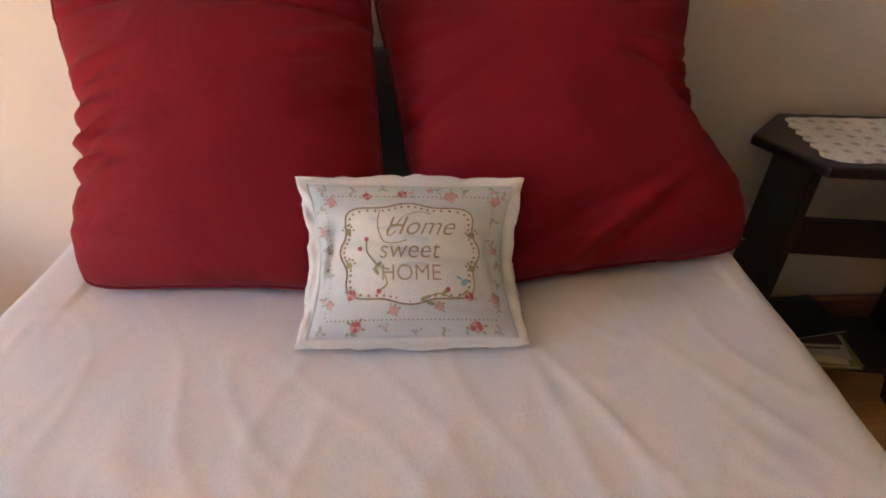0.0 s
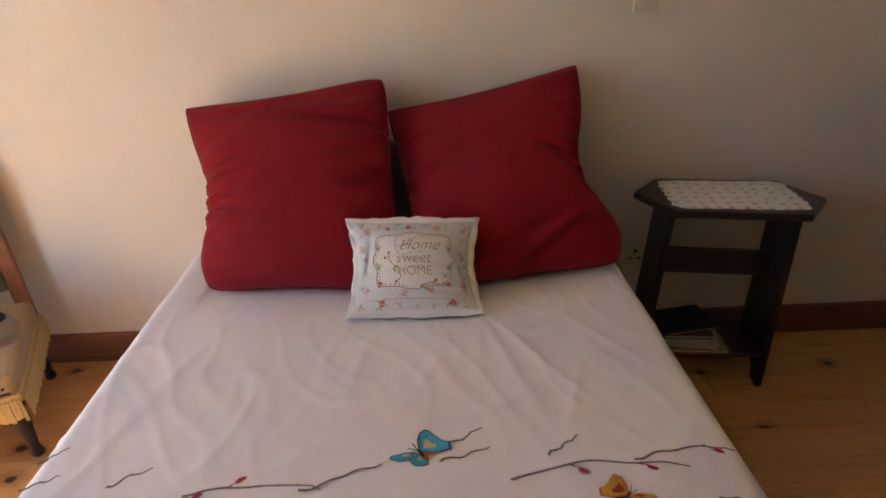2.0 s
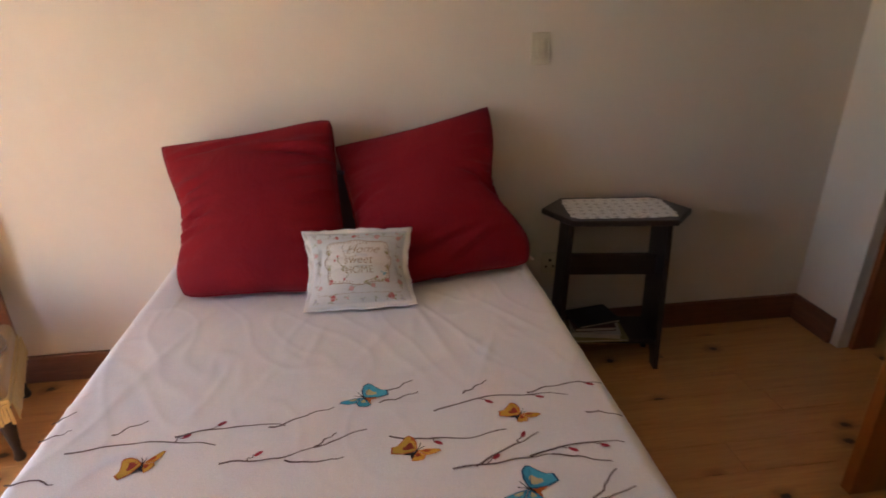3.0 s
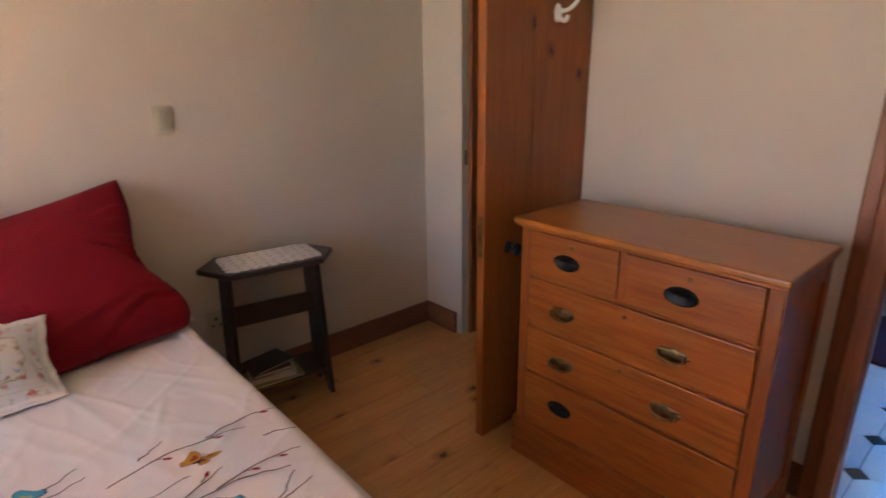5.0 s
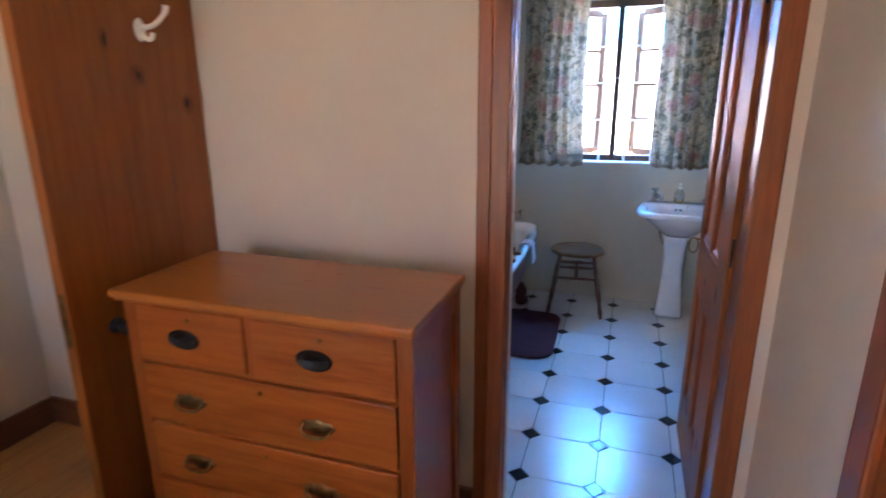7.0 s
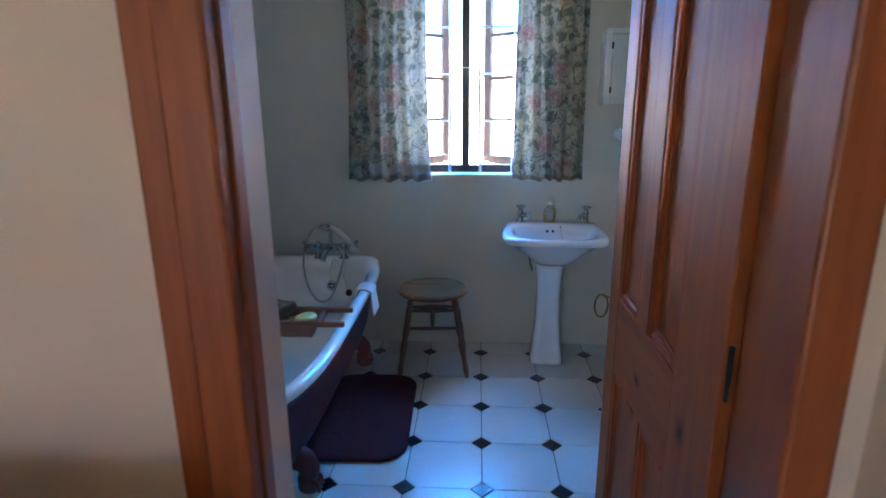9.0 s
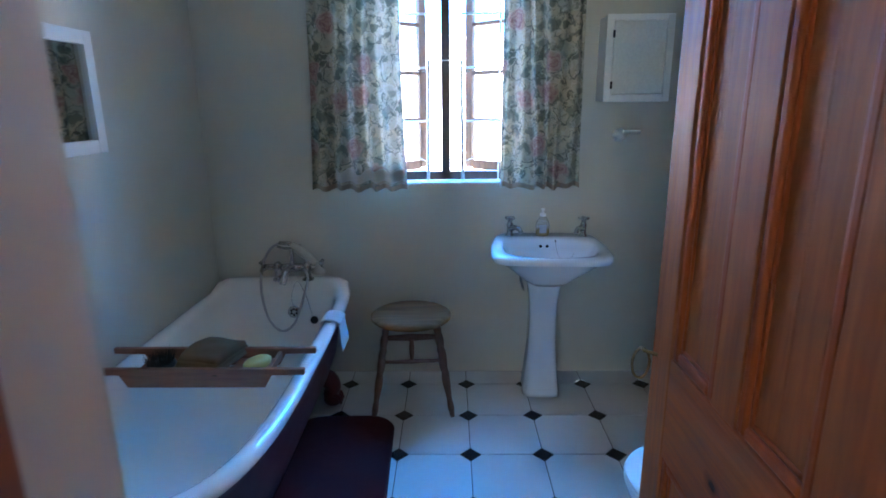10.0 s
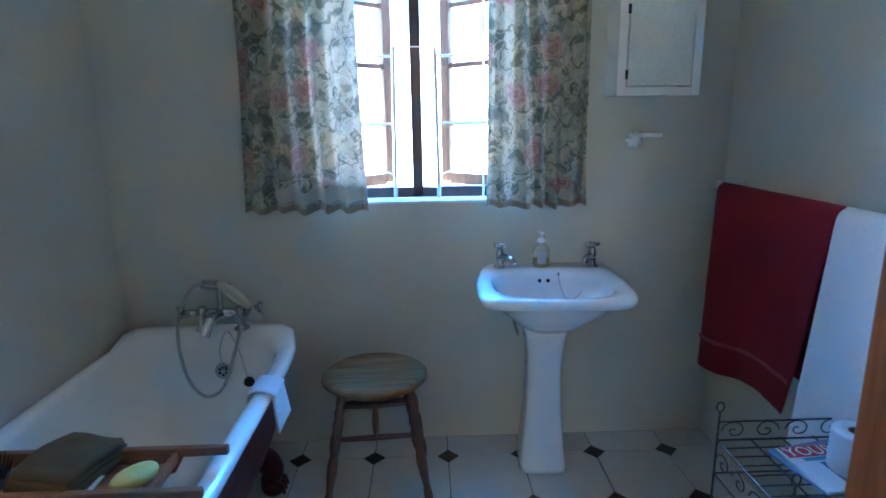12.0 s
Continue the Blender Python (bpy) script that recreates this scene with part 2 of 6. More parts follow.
FRINGE = cloth("straw_fringe", (0.62, 0.44, 0.15), (0.50, 0.34, 0.10), fold=20.0, weave=300)

# ---- building helpers ----


def part(name, bm, material, parent=None, label="", smooth=False):
    """Links a bmesh as one mesh object, under a thing or a part if one is given."""
    me = bpy.data.meshes.new(name)
    bmesh.ops.recalc_face_normals(bm, faces=bm.faces)
    bm.to_mesh(me)
    bm.free()
    me.materials.append(material)
    if smooth:
        me.shade_smooth()
    ob = new(name, me)
    if parent:
        ob.parent = parent
    if label:
        ob["label"] = label
    return ob


def thing(name, label, category, m=None, group=""):
    """An empty at a thing's base, to hold its parts."""
    ob = new(name)
    ob.empty_display_size = 0.1
    if m is not None:
        ob.matrix_world = m
    return tagged(ob, label, category, group)


def structure(ob, label, category):
    return tagged(ob, label, category, kind="structure")


def add_box(bm, x0, x1, y0, y1, z0, z1, bevel=0.0, segs=2):
    made = bmesh.ops.create_cube(bm, size=1.0, matrix=Matrix.Translation(((x0 + x1) / 2, (y0 + y1) / 2, (z0 + z1) / 2)) @ Matrix.Diagonal((abs(x1 - x0), abs(y1 - y0), abs(z1 - z0), 1)))
    if bevel:
        edges = list({e for v in made["verts"] for e in v.link_edges})
        bmesh.ops.bevel(bm, geom=edges, offset=bevel, segments=segs, affect="EDGES", profile=0.5)
    return bm


def box(*a, bevel=0.0, segs=2):
    return add_box(bmesh.new(), *a, bevel=bevel, segs=segs)


def boxes(rows, bevel=0.0):
    bm = bmesh.new()
    for r in rows:
        add_box(bm, *r, bevel=bevel)
    return bm


def rings(loops, close=True, caps=(True, True)):
    """A skin over rows of points; each row is a closed loop."""
    bm = bmesh.new()
    vs = [[bm.verts.new(p) for p in loop] for loop in loops]
    for a, b in zip(vs, vs[1:]):
        n = len(a)
        for i in range(n if close else n - 1):
            bm.faces.new((a[i], a[(i + 1) % n], b[(i + 1) % n], b[i]))
    if caps[0]:
        bm.faces.new(vs[0])
    if caps[1]:
        bm.faces.new(vs[-1])
    return bm


def lathe(profile, segs=24, caps=(True, True)):
    """A turned shape from rows of (radius, height)."""
    return rings([[(r * math.cos(2 * math.pi * i / segs), r * math.sin(2 * math.pi * i / segs), z) for i in range(segs)] for r, z in profile], caps=caps)


def tube(points, radius, segs=8, closed=False):
    """A round bar along a line of points; radius is one number or one for each point."""
    pts = [Vector(p) for p in points]
    rad = radius if isinstance(radius, (list, tuple)) else [radius] * len(pts)
    loops, side = [], None
    for i, p in enumerate(pts):
        d = (pts[min(i + 1, len(pts) - 1)] - pts[max(i - 1, 0)])
        if closed:
            d = pts[(i + 1) % len(pts)] - pts[i - 1]
        d.normalize()
        if side is None:
            side = d.orthogonal().normalized()
        side = (side - d * side.dot(d)).normalized()
        up = d.cross(side)
        loops.append([p + rad[i] * (math.cos(2 * math.pi * k / segs) * side + math.sin(2 * math.pi * k / segs) * up) for k in range(segs)])
    if closed:
        loops.append(loops[0])
        return rings(loops, caps=(False, False))
    return rings(loops)


def smooth_line(points, n=8, closed=False):
    """A smooth line through points (Catmull-Rom)."""
    p = [Vector(q) for q in points]
    out, m = [], len(p)
    at = (lambda i: p[i % m]) if closed else (lambda i: p[max(0, min(m - 1, i))])
    for i in range(m if closed else m - 1):
        a, b, c, d = at(i - 1), at(i), at(i + 1), at(i + 2)
        for k in range(n):
            t = k / n
            out.append(0.5 * ((2 * b) + (c - a) * t + (2 * a - 5 * b + 4 * c - d) * t * t + (3 * b - a - 3 * c + d) * t ** 3))
    if not closed:
        out.append(p[-1])
    return out


def sheet_mesh(f, nu, nv, thick=0.0):
    """A surface f(u, v) for u, v in 0..1, with an optional thickness along its normal."""
    grid = [[Vector(f(i / nu, j / nv)) for i in range(nu + 1)] for j in range(nv + 1)]
    bm = bmesh.new()
    rows = [[bm.verts.new(p) for p in r] for r in grid]
    for a, b in zip(rows, rows[1:]):
        for i in range(nu):
            bm.faces.new((a[i], a[i + 1], b[i + 1], b[i]))
    if thick:
        bmesh.ops.recalc_face_normals(bm, faces=bm.faces)
        bmesh.ops.solidify(bm, geom=bm.faces[:], thickness=thick)
    return bm


def prism(outline, z0, z1, bevel=0.0):
    """An upright slab with the given outline."""
    bm = bmesh.new()
    f = bm.faces.new([bm.verts.new((x, y, z0)) for x, y in outline])
    up = bmesh.ops.extrude_face_region(bm, geom=[f])
    bmesh.ops.translate(bm, vec=(0, 0, z1 - z0), verts=[v for v in up["geom"] if isinstance(v, bmesh.types.BMVert)])
    if bevel:
        bmesh.ops.bevel(bm, geom=bm.edges[:], offset=bevel, segments=2, affect="EDGES", profile=0.5)
    return bm


def moved(bm, m):
    bmesh.ops.transform(bm, matrix=m, verts=bm.verts)
    return bm


# ---- the shell ----
N, S, E, W = 1.38, -1.60, 1.77, -2.45        # bedroom faces
BE, BN, BS, BW = 4.345, 0.16, -2.28, 1.893     # bathroom faces
H = 2.6
TOP = 2.06                                    # head of the doorways
wall = lambda name, rows, mat, label: structure(part(name, boxes(rows), mat), label, "wall")
wall("wall_north", [(W - 0.15, 3.0, N, N + 0.15, 0, H)], WALL, "cream plastered wall behind the bed")
wall("wall_south", [(W - 0.15, E, S - 0.15, S, 0, H)], WALL, "cream plastered wall beside the bathroom door")
wall("wall_west", [(W - 0.15, W, S, -0.52, 0, H), (W - 0.15, W, 0.56, N, 0, H), (W - 0.15, W, -0.52, 0.56, 2.08, H), (W - 0.15, W, -0.52, 0.56, 0, 0.12)], WALL, "cream plastered wall with a tall window")
wall("wall_partition", [(E, BW, 1.07, N, 0, H), (E, BW, -0.826, 0.33, 0, H), (E, BW, BS - 0.15, -1.566, 0, H), (E, BW, 0.33, 1.07, TOP, H), (E, BW, -1.566, -0.826, TOP, H)], WALL, "cream plastered partition between bedroom and bathroom")
wall("wall_hall", [(3.0, 3.1, BN + 0.15, N + 0.15, 0, H)], WALL, "plain plaster wall closing the passage")
wall("wall_bath_north", [(BW, BE + 0.25, BN, BN + 0.15, 0, H)], BATH_WALL, "grey-white plastered bathroom wall beside the bath")
wall("wall_bath_south", [(BW, BE + 0.25, BS - 0.15, BS, 0, H)], BATH_WALL, "grey-white plastered bathroom wall with towel rail")
wall("wall_bath_window", [(BE, BE + 0.25, BS, -1.50, 0, H), (BE, BE + 0.25, -0.60, BN, 0, H), (BE, BE + 0.25, -1.50, -0.60, 0, 1.035), (BE, BE + 0.25, -1.50, -0.60, 2.16, H)], BATH_WALL, "grey-white plastered bathroom wall with the window")
wall("wall_bath_lining", [(BW, BW + 0.004, BS, -1.566, 0, H), (BW, BW + 0.004, -0.826, BN, 0, H), (BW, BW + 0.004, -1.566, -0.826, TOP, H)], BATH_WALL, "grey-white plaster on the bathroom side of the partition")
structure(part("ceiling_bedroom", box(W - 0.15, 3.1, S - 0.15, N + 0.15, H, H + 0.1), CEILING), "white painted bedroom ceiling", "ceiling")
structure(part("ceiling_bathroom", box(BW + 0.001, BE + 0.25, BS - 0.15, BN + 0.15, H - 0.004, H - 0.001), CEILING), "white painted bathroom ceiling", "ceiling")
structure(part("subfloor", box(W - 0.15, 5.0, BS - 0.3, N + 0.15, -0.16, -0.03), GROUT), "dark base under the floors", "floor")
structure(part("ground", box(-60, 60, -60, 60, -0.5, -0.4), plain("dry_ground", (0.2, 0.17, 0.1), (0.1, 0.14, 0.05), 0.95)), "dry grassy ground outside the house", "ground")



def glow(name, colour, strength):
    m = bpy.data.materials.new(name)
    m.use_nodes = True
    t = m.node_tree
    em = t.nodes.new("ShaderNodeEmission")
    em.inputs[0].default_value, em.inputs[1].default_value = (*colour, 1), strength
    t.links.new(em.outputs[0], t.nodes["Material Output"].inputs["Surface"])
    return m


# glowing boards stand in for bright sky and sunlit distance outside the bathroom window
structure(part("backdrop_sky", box(7.0, 7.01, -5.0, 3.0, 2.055, 7.0), glow("blue_sky_glow", (0.10, 0.42, 1.0), 1.9)), "bright blue sky outside the bathroom window", "sky")
structure(part("backdrop_distance", box(7.0, 7.01, -5.0, 3.0, -0.4, 2.05), glow("pale_distance_glow", (1.0, 0.96, 0.90), 1.5)), "glowing pale board standing in for the distance outside the bathroom window", "backdrop")

# skirting boards with a rounded top edge
for nm, b, mt in (("baseboard_north", (W, E, N - 0.022, N, 0, 0.132), SKIRT), ("baseboard_pillar", (E - 0.022, E, 1.11, N - 0.022, 0, 0.132), SKIRT_Y),
                  ("baseboard_chest", (E - 0.022, E, -0.735, 0.30, 0, 0.132), SKIRT_Y), ("baseboard_west", (W, W + 0.022, S, N - 0.022, 0, 0.11), SKIRT_Y),
                  ("baseboard_south", (1.092, E, S, S + 0.022, 0, 0.132), SKIRT)):
    structure(part(nm, box(*b, bevel=0.006), mt), "dark reddish-brown wooden skirting board", "skirting")


fr1 = structure(new("door_frame_1"), "reddish-brown pine door frame of the bathroom", "door frame")
part("architrave", box(E - 0.034, E - 0.0005, -0.834, -0.775, 0, TOP + 0.06, bevel=0.006), FRAME_WOOD, fr1)
part("architrave", box(E - 0.018, E - 0.0005, -0.7745, -0.731, 0, TOP + 0.06, bevel=0.005), FRAME_WOOD, fr1)
part("jamb", box(E - 0.0004, 1.804, -0.837, -0.8263, 0, TOP, bevel=0.004), FRAME_WOOD, fr1)
part("jamb", box(E - 0.010, BW + 0.012, -1.5655, -1.502, 0, TOP, bevel=0.006), FRAME_WOOD, fr1)
part("head", box(E - 0.018, BW + 0.010, -1.502, -0.8325, TOP - 0.03, TOP - 0.0005, bevel=0.005), FRAME_WOOD, fr1)
fr2 = structure(new("door_frame_2"), "painted jamb and dark inner frame of the passage doorway", "door frame")
part("jamb", box(E + 0.05, BW + 0.05, 1.045, 1.0699, 0, TOP, bevel=0.004), FRAME_WOOD, fr2)
part("jamb", box(E + 0.02, BW + 0.05, 0.331, 0.345, 0, TOP, bevel=0.004), FRAME_WOOD, fr2)
part("strike_plate", box(E + 0.02, E + 0.04, 1.064, 1.0695, 1.02, 1.10, bevel=0.001), CHROME, fr2, "small steel strike plate")

# south side: dark wooden upright like a wardrobe's, built as a closed door in its frame
dr = structure(new("brown_upright"), "dark reddish-brown wooden upright, likely furniture, built as a closed door", "door")
part("jamb", box(1.01, 1.09, S, S + 0.035, 0, TOP + 0.05, bevel=0.006), FRAME_WOOD, dr)
part("jamb", box(0.24, 0.32, S, S + 0.035, 0, TOP + 0.05, bevel=0.006), FRAME_WOOD, dr)
part("head", box(0.32, 1.01, S, S + 0.035, TOP - 0.03, TOP + 0.05, bevel=0.006), FRAME_WOOD, dr)
part("leaf", box(0.32, 1.01, S, S + 0.02, 0.01, TOP - 0.03, bevel=0.003), DOOR_WOOD, dr)

# tall bedroom window that lets in the afternoon sun
wb = structure(new("window_2"), "tall white-framed bedroom window", "window")
for b in ((-0.52, -0.46), (0.50, 0.56), (-0.01, 0.05)):
    part("window_frame", box(W - 0.10, W - 0.05, b[0], b[1], 0.12, 2.08, bevel=0.004), WHITE_PAINT, wb)
for z in (0.12, 0.75, 1.40, 2.03):
    part("glazing_bar", box(W - 0.095, W - 0.055, -0.46, 0.50, z, z + 0.05, bevel=0.004), WHITE_PAINT, wb)


def bedroom_door():
    """Plank door, standing open beside the chest, with a white coat hook and a dark knob."""
    d = structure(new("door_2"), "open pine plank door with white coat hook", "door")
    x0, x1, yf = 1.145, 1.766, 0.290
    cuts = [x0, x0 + 0.265, x0 + 0.45, x1]
    for a, b in zip(cuts, cuts[1:]):
        part("plank", box(a + 0.0003, b - 0.0003, yf, yf + 0.038, 0.012, 2.04, bevel=0.0015), PLANK_WOOD, d)
    hook = part("coat_hook", lathe([(0.0, 0), (0.024, 0.001), (0.026, 0.006), (0.02, 0.012), (0.012, 0.016), (0.0, 0.017)], 20), WHITE_PAINT, d, "white painted metal coat hook", True)
    hook.matrix_basis = pose(1.53, yf, 1.715, 90, 0, 0) @ Matrix.Diagonal((0.8, 1.35, 1, 1))
    for nm, pts, r in (("upper_arm", [(1.53, yf - 0.012, 1.725), (1.535, yf - 0.035, 1.722), (1.55, yf - 0.055, 1.735), (1.565, yf - 0.075, 1.765), (1.568, yf - 0.078, 1.785)], [0.008, 0.008, 0.008, 0.010, 0.013]),
                       ("lower_arm", [(1.53, yf - 0.012, 1.70), (1.53, yf - 0.035, 1.685), (1.533, yf - 0.045, 1.69), (1.535, yf - 0.048, 1.705)], [0.008, 0.007, 0.008, 0.009])):
        part(nm, tube(smooth_line(pts, 5), [r[min(len(r) - 1, i // 5)] for i in range(5 * (len(pts) - 1) + 1)], 10), WHITE_PAINT, hook, "", True).matrix_basis = hook.matrix_basis.inverted()
    knob = part("knob", lathe([(0.0, 0), (0.026, 0.0), (0.026, 0.004), (0.01, 0.008), (0.009, 0.03), (0.02, 0.036), (0.027, 0.048), (0.022, 0.06), (0.0, 0.064)], 20), BLACK_METAL, d, "dark door knob", True)
    knob.matrix_basis = pose(1.285, yf, 0.835, 90, 0, 0)
    part("lock_plate", box(x0 - 0.002, x0 + 0.001, yf + 0.008, yf + 0.03, 0.82, 0.98), BRASS, d)


bedroom_door()


def bathroom_door():
    """Four-panel pine door, standing open into the bathroom."""
    d = structure(new("door_1"), "open four-panel reddish pine bathroom door, worn varnish", "door")
    x0, x1, y0, y1 = 1.918, 2.612, -1.526, -1.488
    xa, xb, xc, xd = 2.105, 2.280, 2.355, 2.522   # panel edges
    for a, b in ((x0, xa), (xd, x1), (xb, xc)):
        z0 = 0.012
        if a == xb:
            for za, zb in ((0.22, 0.74), (0.95, 1.93)):
                part("muntin", box(a, b, y0 + 0.001, y1 - 0.001, za, zb, bevel=0.002), DOOR_WOOD, d)
        else:
            part("stile", box(a, b, y0, y1, z0, 2.04, bevel=0.003), DOOR_WOOD, d)
    for za, zb in ((0.012, 0.22), (0.74, 0.95), (1.93, 2.04)):
        part("rail", box(xa, xd, y0 + 0.001, y1 - 0.001, za, zb, bevel=0.002), DOOR_CROSS, d)
    for a, b in ((xa, xb), (xc, xd)):
        for za, zb in ((0.22, 0.74), (0.95, 1.93)):
            mid = a + 0.55 * (b - a)
            for p, q in ((a, mid - 0.0004), (mid + 0.0004, b)):
                part("panel", box(p, q, y0 + 0.012, y1 - 0.014, za, zb), DOOR_WOOD, d)
            # a broad ogee with a bead along its inner edge
            for p, q, lo, hi, top in ((0.0, 0.022, 0.0142, 0.003, 0.006), (0.022, 0.031, 0.0142, 0.009, 0.003)):
                for xa2, xb2, zc, zd in ((a + p, a + q, za + p, zb - p), (b - q, b - p, za + p, zb - p), (a + q, b - q, za + p, za + q), (a + q, b - q, zb - q, zb - p)):
                    part("moulding", box(xa2, xb2, y1 - lo, y1 - hi, zc, zd, bevel=top), MOULD_WOOD, d)
    ring = [(x1 + 0.005, y1 + 0.020 + 0.018 * math.cos(a), 0.895 + 0.034 * math.sin(a)) for a in [i * math.pi / 12 for i in range(24)]]
    part("ring_handle", tube(ring, 0.0032, 8, True), BRASS, d, "worn brass ring pull", True)
    part("handle_post", tube([(x1 - 0.03, y1, 0.93), (x1 - 0.015, y1 + 0.022, 0.932), (x1 + 0.005, y1 + 0.021, 0.93)], 0.004, 8), BRASS, d, "", True)
    for z in (1.05, 1.8):
        part("hinge", tube([(x0 - 0.005, y1 - 0.008, z - 0.045), (x0 - 0.005, y1 - 0.008, z + 0.045)], 0.005, 10), BLACK_METAL, d, "", True)


bathroom_door()

# ---- bedroom ----


SHEET_CREASES = ((-0.16, 0.58, 0.25, 0.16, 0.014, 0.008), (-0.08, 0.56, 0.55, 0.14, 0.012, 0.008), (-0.02, 0.44, -0.4, 0.10, 0.012, 0.007), (-0.22, 0.60, -0.1, 0.12, 0.016, 0.005),
                 (-0.52, 0.52, -0.2, 0.16, 0.014, 0.005), (-0.62, 0.42, -0.5, 0.14, 0.016, 0.004), (0.10, 0.62, 0.7, 0.16, 0.014, 0.005), (0.16, 0.40, 0.5, 0.2, 0.012, 0.004), (-0.92, 0.62, -0.3, 0.2, 0.016, 0.004))


def bed_top(x, y):
    """Height of the sheet over the bed, with soft creases, falling off at the sides."""
    z = 0.578 + 0.004 * noise.noise(Vector((x * 2.2, y * 2.2, 3)))
    r = 0.004 * abs(noise.noise(Vector((x * 5.5 + 0.8 * y, y * 2.0, 9))))
    r += 0.0035 * max(0.0, 1 - abs(noise.noise(Vector((x * 4.2 - y * 2.4, y * 3.0, 4)))) * 9)
    r += 0.003 * max(0.0, 1 - abs(noise.noise(Vector((x * 7.0 + y * 3.0, y * 4.0, 14)))) * 8)
    crease = 0.0
    for cx, cy, lean, ln, w, h in SHEET_CREASES:
        crease += h * math.exp(-((x - cx - lean * (cy - y)) / w) ** 2) * math.exp(-((y - cy) / ln) ** 2)
    z += 0.75 * r * math.exp(-((y - 0.45) / 0.6) ** 2) + 0.75 * crease * (0.6 + 0.8 * noise.noise(Vector((x * 6, y * 6, 20))))
    z -= 0.010 * math.exp(-((y - 0.98) / 0.12) ** 2) * (1 if -1.0 < x < 0.2 else 0.3)
    return z


BX0, BX1, BY0, BY1 = -1.118, 0.258, -0.52, 1.33


def bed():
    b = thing("bed", "double bed made up with a white sheet printed with branches", "bed", pose(-0.43, 0.4, 0))
    off = Matrix.Translation((0.43, -0.4, 0))
    part("base", moved(box(BX0 + 0.04, BX1 - 0.04, BY0 + 0.03, BY1 - 0.01, 0.12, 0.36, bevel=0.015), off), MATTRESS, b)
    for x in (BX0 + 0.12, BX1 - 0.12):
        for y in (BY0 + 0.12, BY1 - 0.12):
            part("leg", moved(box(x - 0.025, x + 0.025, y - 0.025, y + 0.025, 0, 0.12, bevel=0.004), off), DARK_WOOD, b)
    part("mattress", moved(box(BX0 + 0.015, BX1 - 0.015, BY0 + 0.015, BY1 - 0.005, 0.36, 0.552, bevel=0.03, segs=4), off), MATTRESS, b)

    def top(u, v):
        # the sheet rolls over the edge and hangs down the side
        def run(s, a, b2, hang):
            total = (b2 - a) + 2 * hang
            d = s * total - hang
            if d < 0:
                return a, -d
            if d > b2 - a:
                return b2, d - (b2 - a)
            return a + d, 0.0
        x, dx = run(u, BX0, BX1, 0.24)
        y, dy = run(v, BY0, BY1, 0.24)
        z = bed_top(x, y)
        edge = min(x - BX0, BX1 - x, y - BY0, BY1 - y)
        if dx == 0 and dy == 0:
            k = max(0.0, 1 - edge / 0.035)
            z -= 0.018 * k * k
        out = 0.004 * math.sin(9 * (y if dx else x)) if (dx or dy) else 0
        sx = -1 if x == BX0 else 1
        sy = -1 if y == BY0 else 1
        if dx:
            x += sx * (0.010 * min(1, dx / 0.05) + out * min(1, dx / 0.1))
        if dy:
            y += sy * (0.010 * min(1, dy / 0.05) + out * min(1, dy / 0.1)) if y == BY0 else 0
        drop = max(dx, dy)
        z -= 0.018 * (1 if drop else 0) + drop
        return (x + 0.43, y - 0.4, z)

    cloth_ob = part("bed_sheet", sheet_mesh(top, 260, 300), SHEET, b, "white cotton sheet with printed branches and butterflies", True)
    return b, cloth_ob


BED, BED_SHEET = bed()


def flat_colour(name, c, rough=0.85):
    return plain(name, c, tuple(0.8 * q for q in c), rough, fine=300.0, bump=0.05)


TWIG = flat_colour("print_twig", (0.16, 0.10, 0.092))
BUD = flat_colour("print_bud", (0.42, 0.03, 0.05))
BLUE = flat_colour("print_blue", (0.07, 0.40, 0.60))
DEEP_BLUE = flat_colour("print_deep_blue", (0.015, 0.10, 0.20))
ORANGE = flat_colour("print_orange", (0.55, 0.13, 0.015))
RUST = flat_colour("print_rust", (0.38, 0.05, 0.015))
PALE = flat_colour("print_pale_yellow", (0.60, 0.52, 0.28))
YELLOW = flat_colour("print_yellow", (0.72, 0.40, 0.04))
INK = flat_colour("print_ink", (0.02, 0.015, 0.015))


def on_sheet(x, y, lift):
    return Vector((x + 0.43, y - 0.4, bed_top(x, y) + lift))


def ribbon(points, widths, lift):
    """A flat printed line on the sheet."""
    bm = bmesh.new()
    last = None
    for i, p in enumerate(points):
        d = points[min(i + 1, len(points) - 1)] - points[max(i - 1, 0)]
        s = Vector((-d.y, d.x)).normalized() * widths[i] / 2
        row = (bm.verts.new(on_sheet(p.x + s.x, p.y + s.y, lift)), bm.verts.new(on_sheet(p.x, p.y, lift + 0.0004)), bm.verts.new(on_sheet(p.x - s.x, p.y - s.y, lift)))
        if last:
            bm.faces.new((last[0], row[0], row[1], last[1]))
            bm.faces.new((last[1], row[1], row[2], last[2]))
        last = row
    return bm


def twig(x0, y0, x1, y1, bow=0.02, width=0.0045, seed=0):
    a, b = Vector((x0, y0)), Vector((x1, y1))
    d = b - a
    side = Vector((-d.y, d.x)).normalized()
    n = max(8, int(d.length / 0.014))
    pts = []
    for i in range(n + 1):
        t = i / n
        w = bow * math.sin(math.pi * t) + 0.011 * noise.noise(Vector((t * 3.5, seed * 3.7, 1))) * (1 if 0 < t < 1 else 0)
        pts.append(a + d * t + side * w)
    part("printed_twig", ribbon(pts, [width * (1.15 - 0.5 * i / n) for i in range(n + 1)], 0.0022), TWIG, BED_SHEET)
    return pts


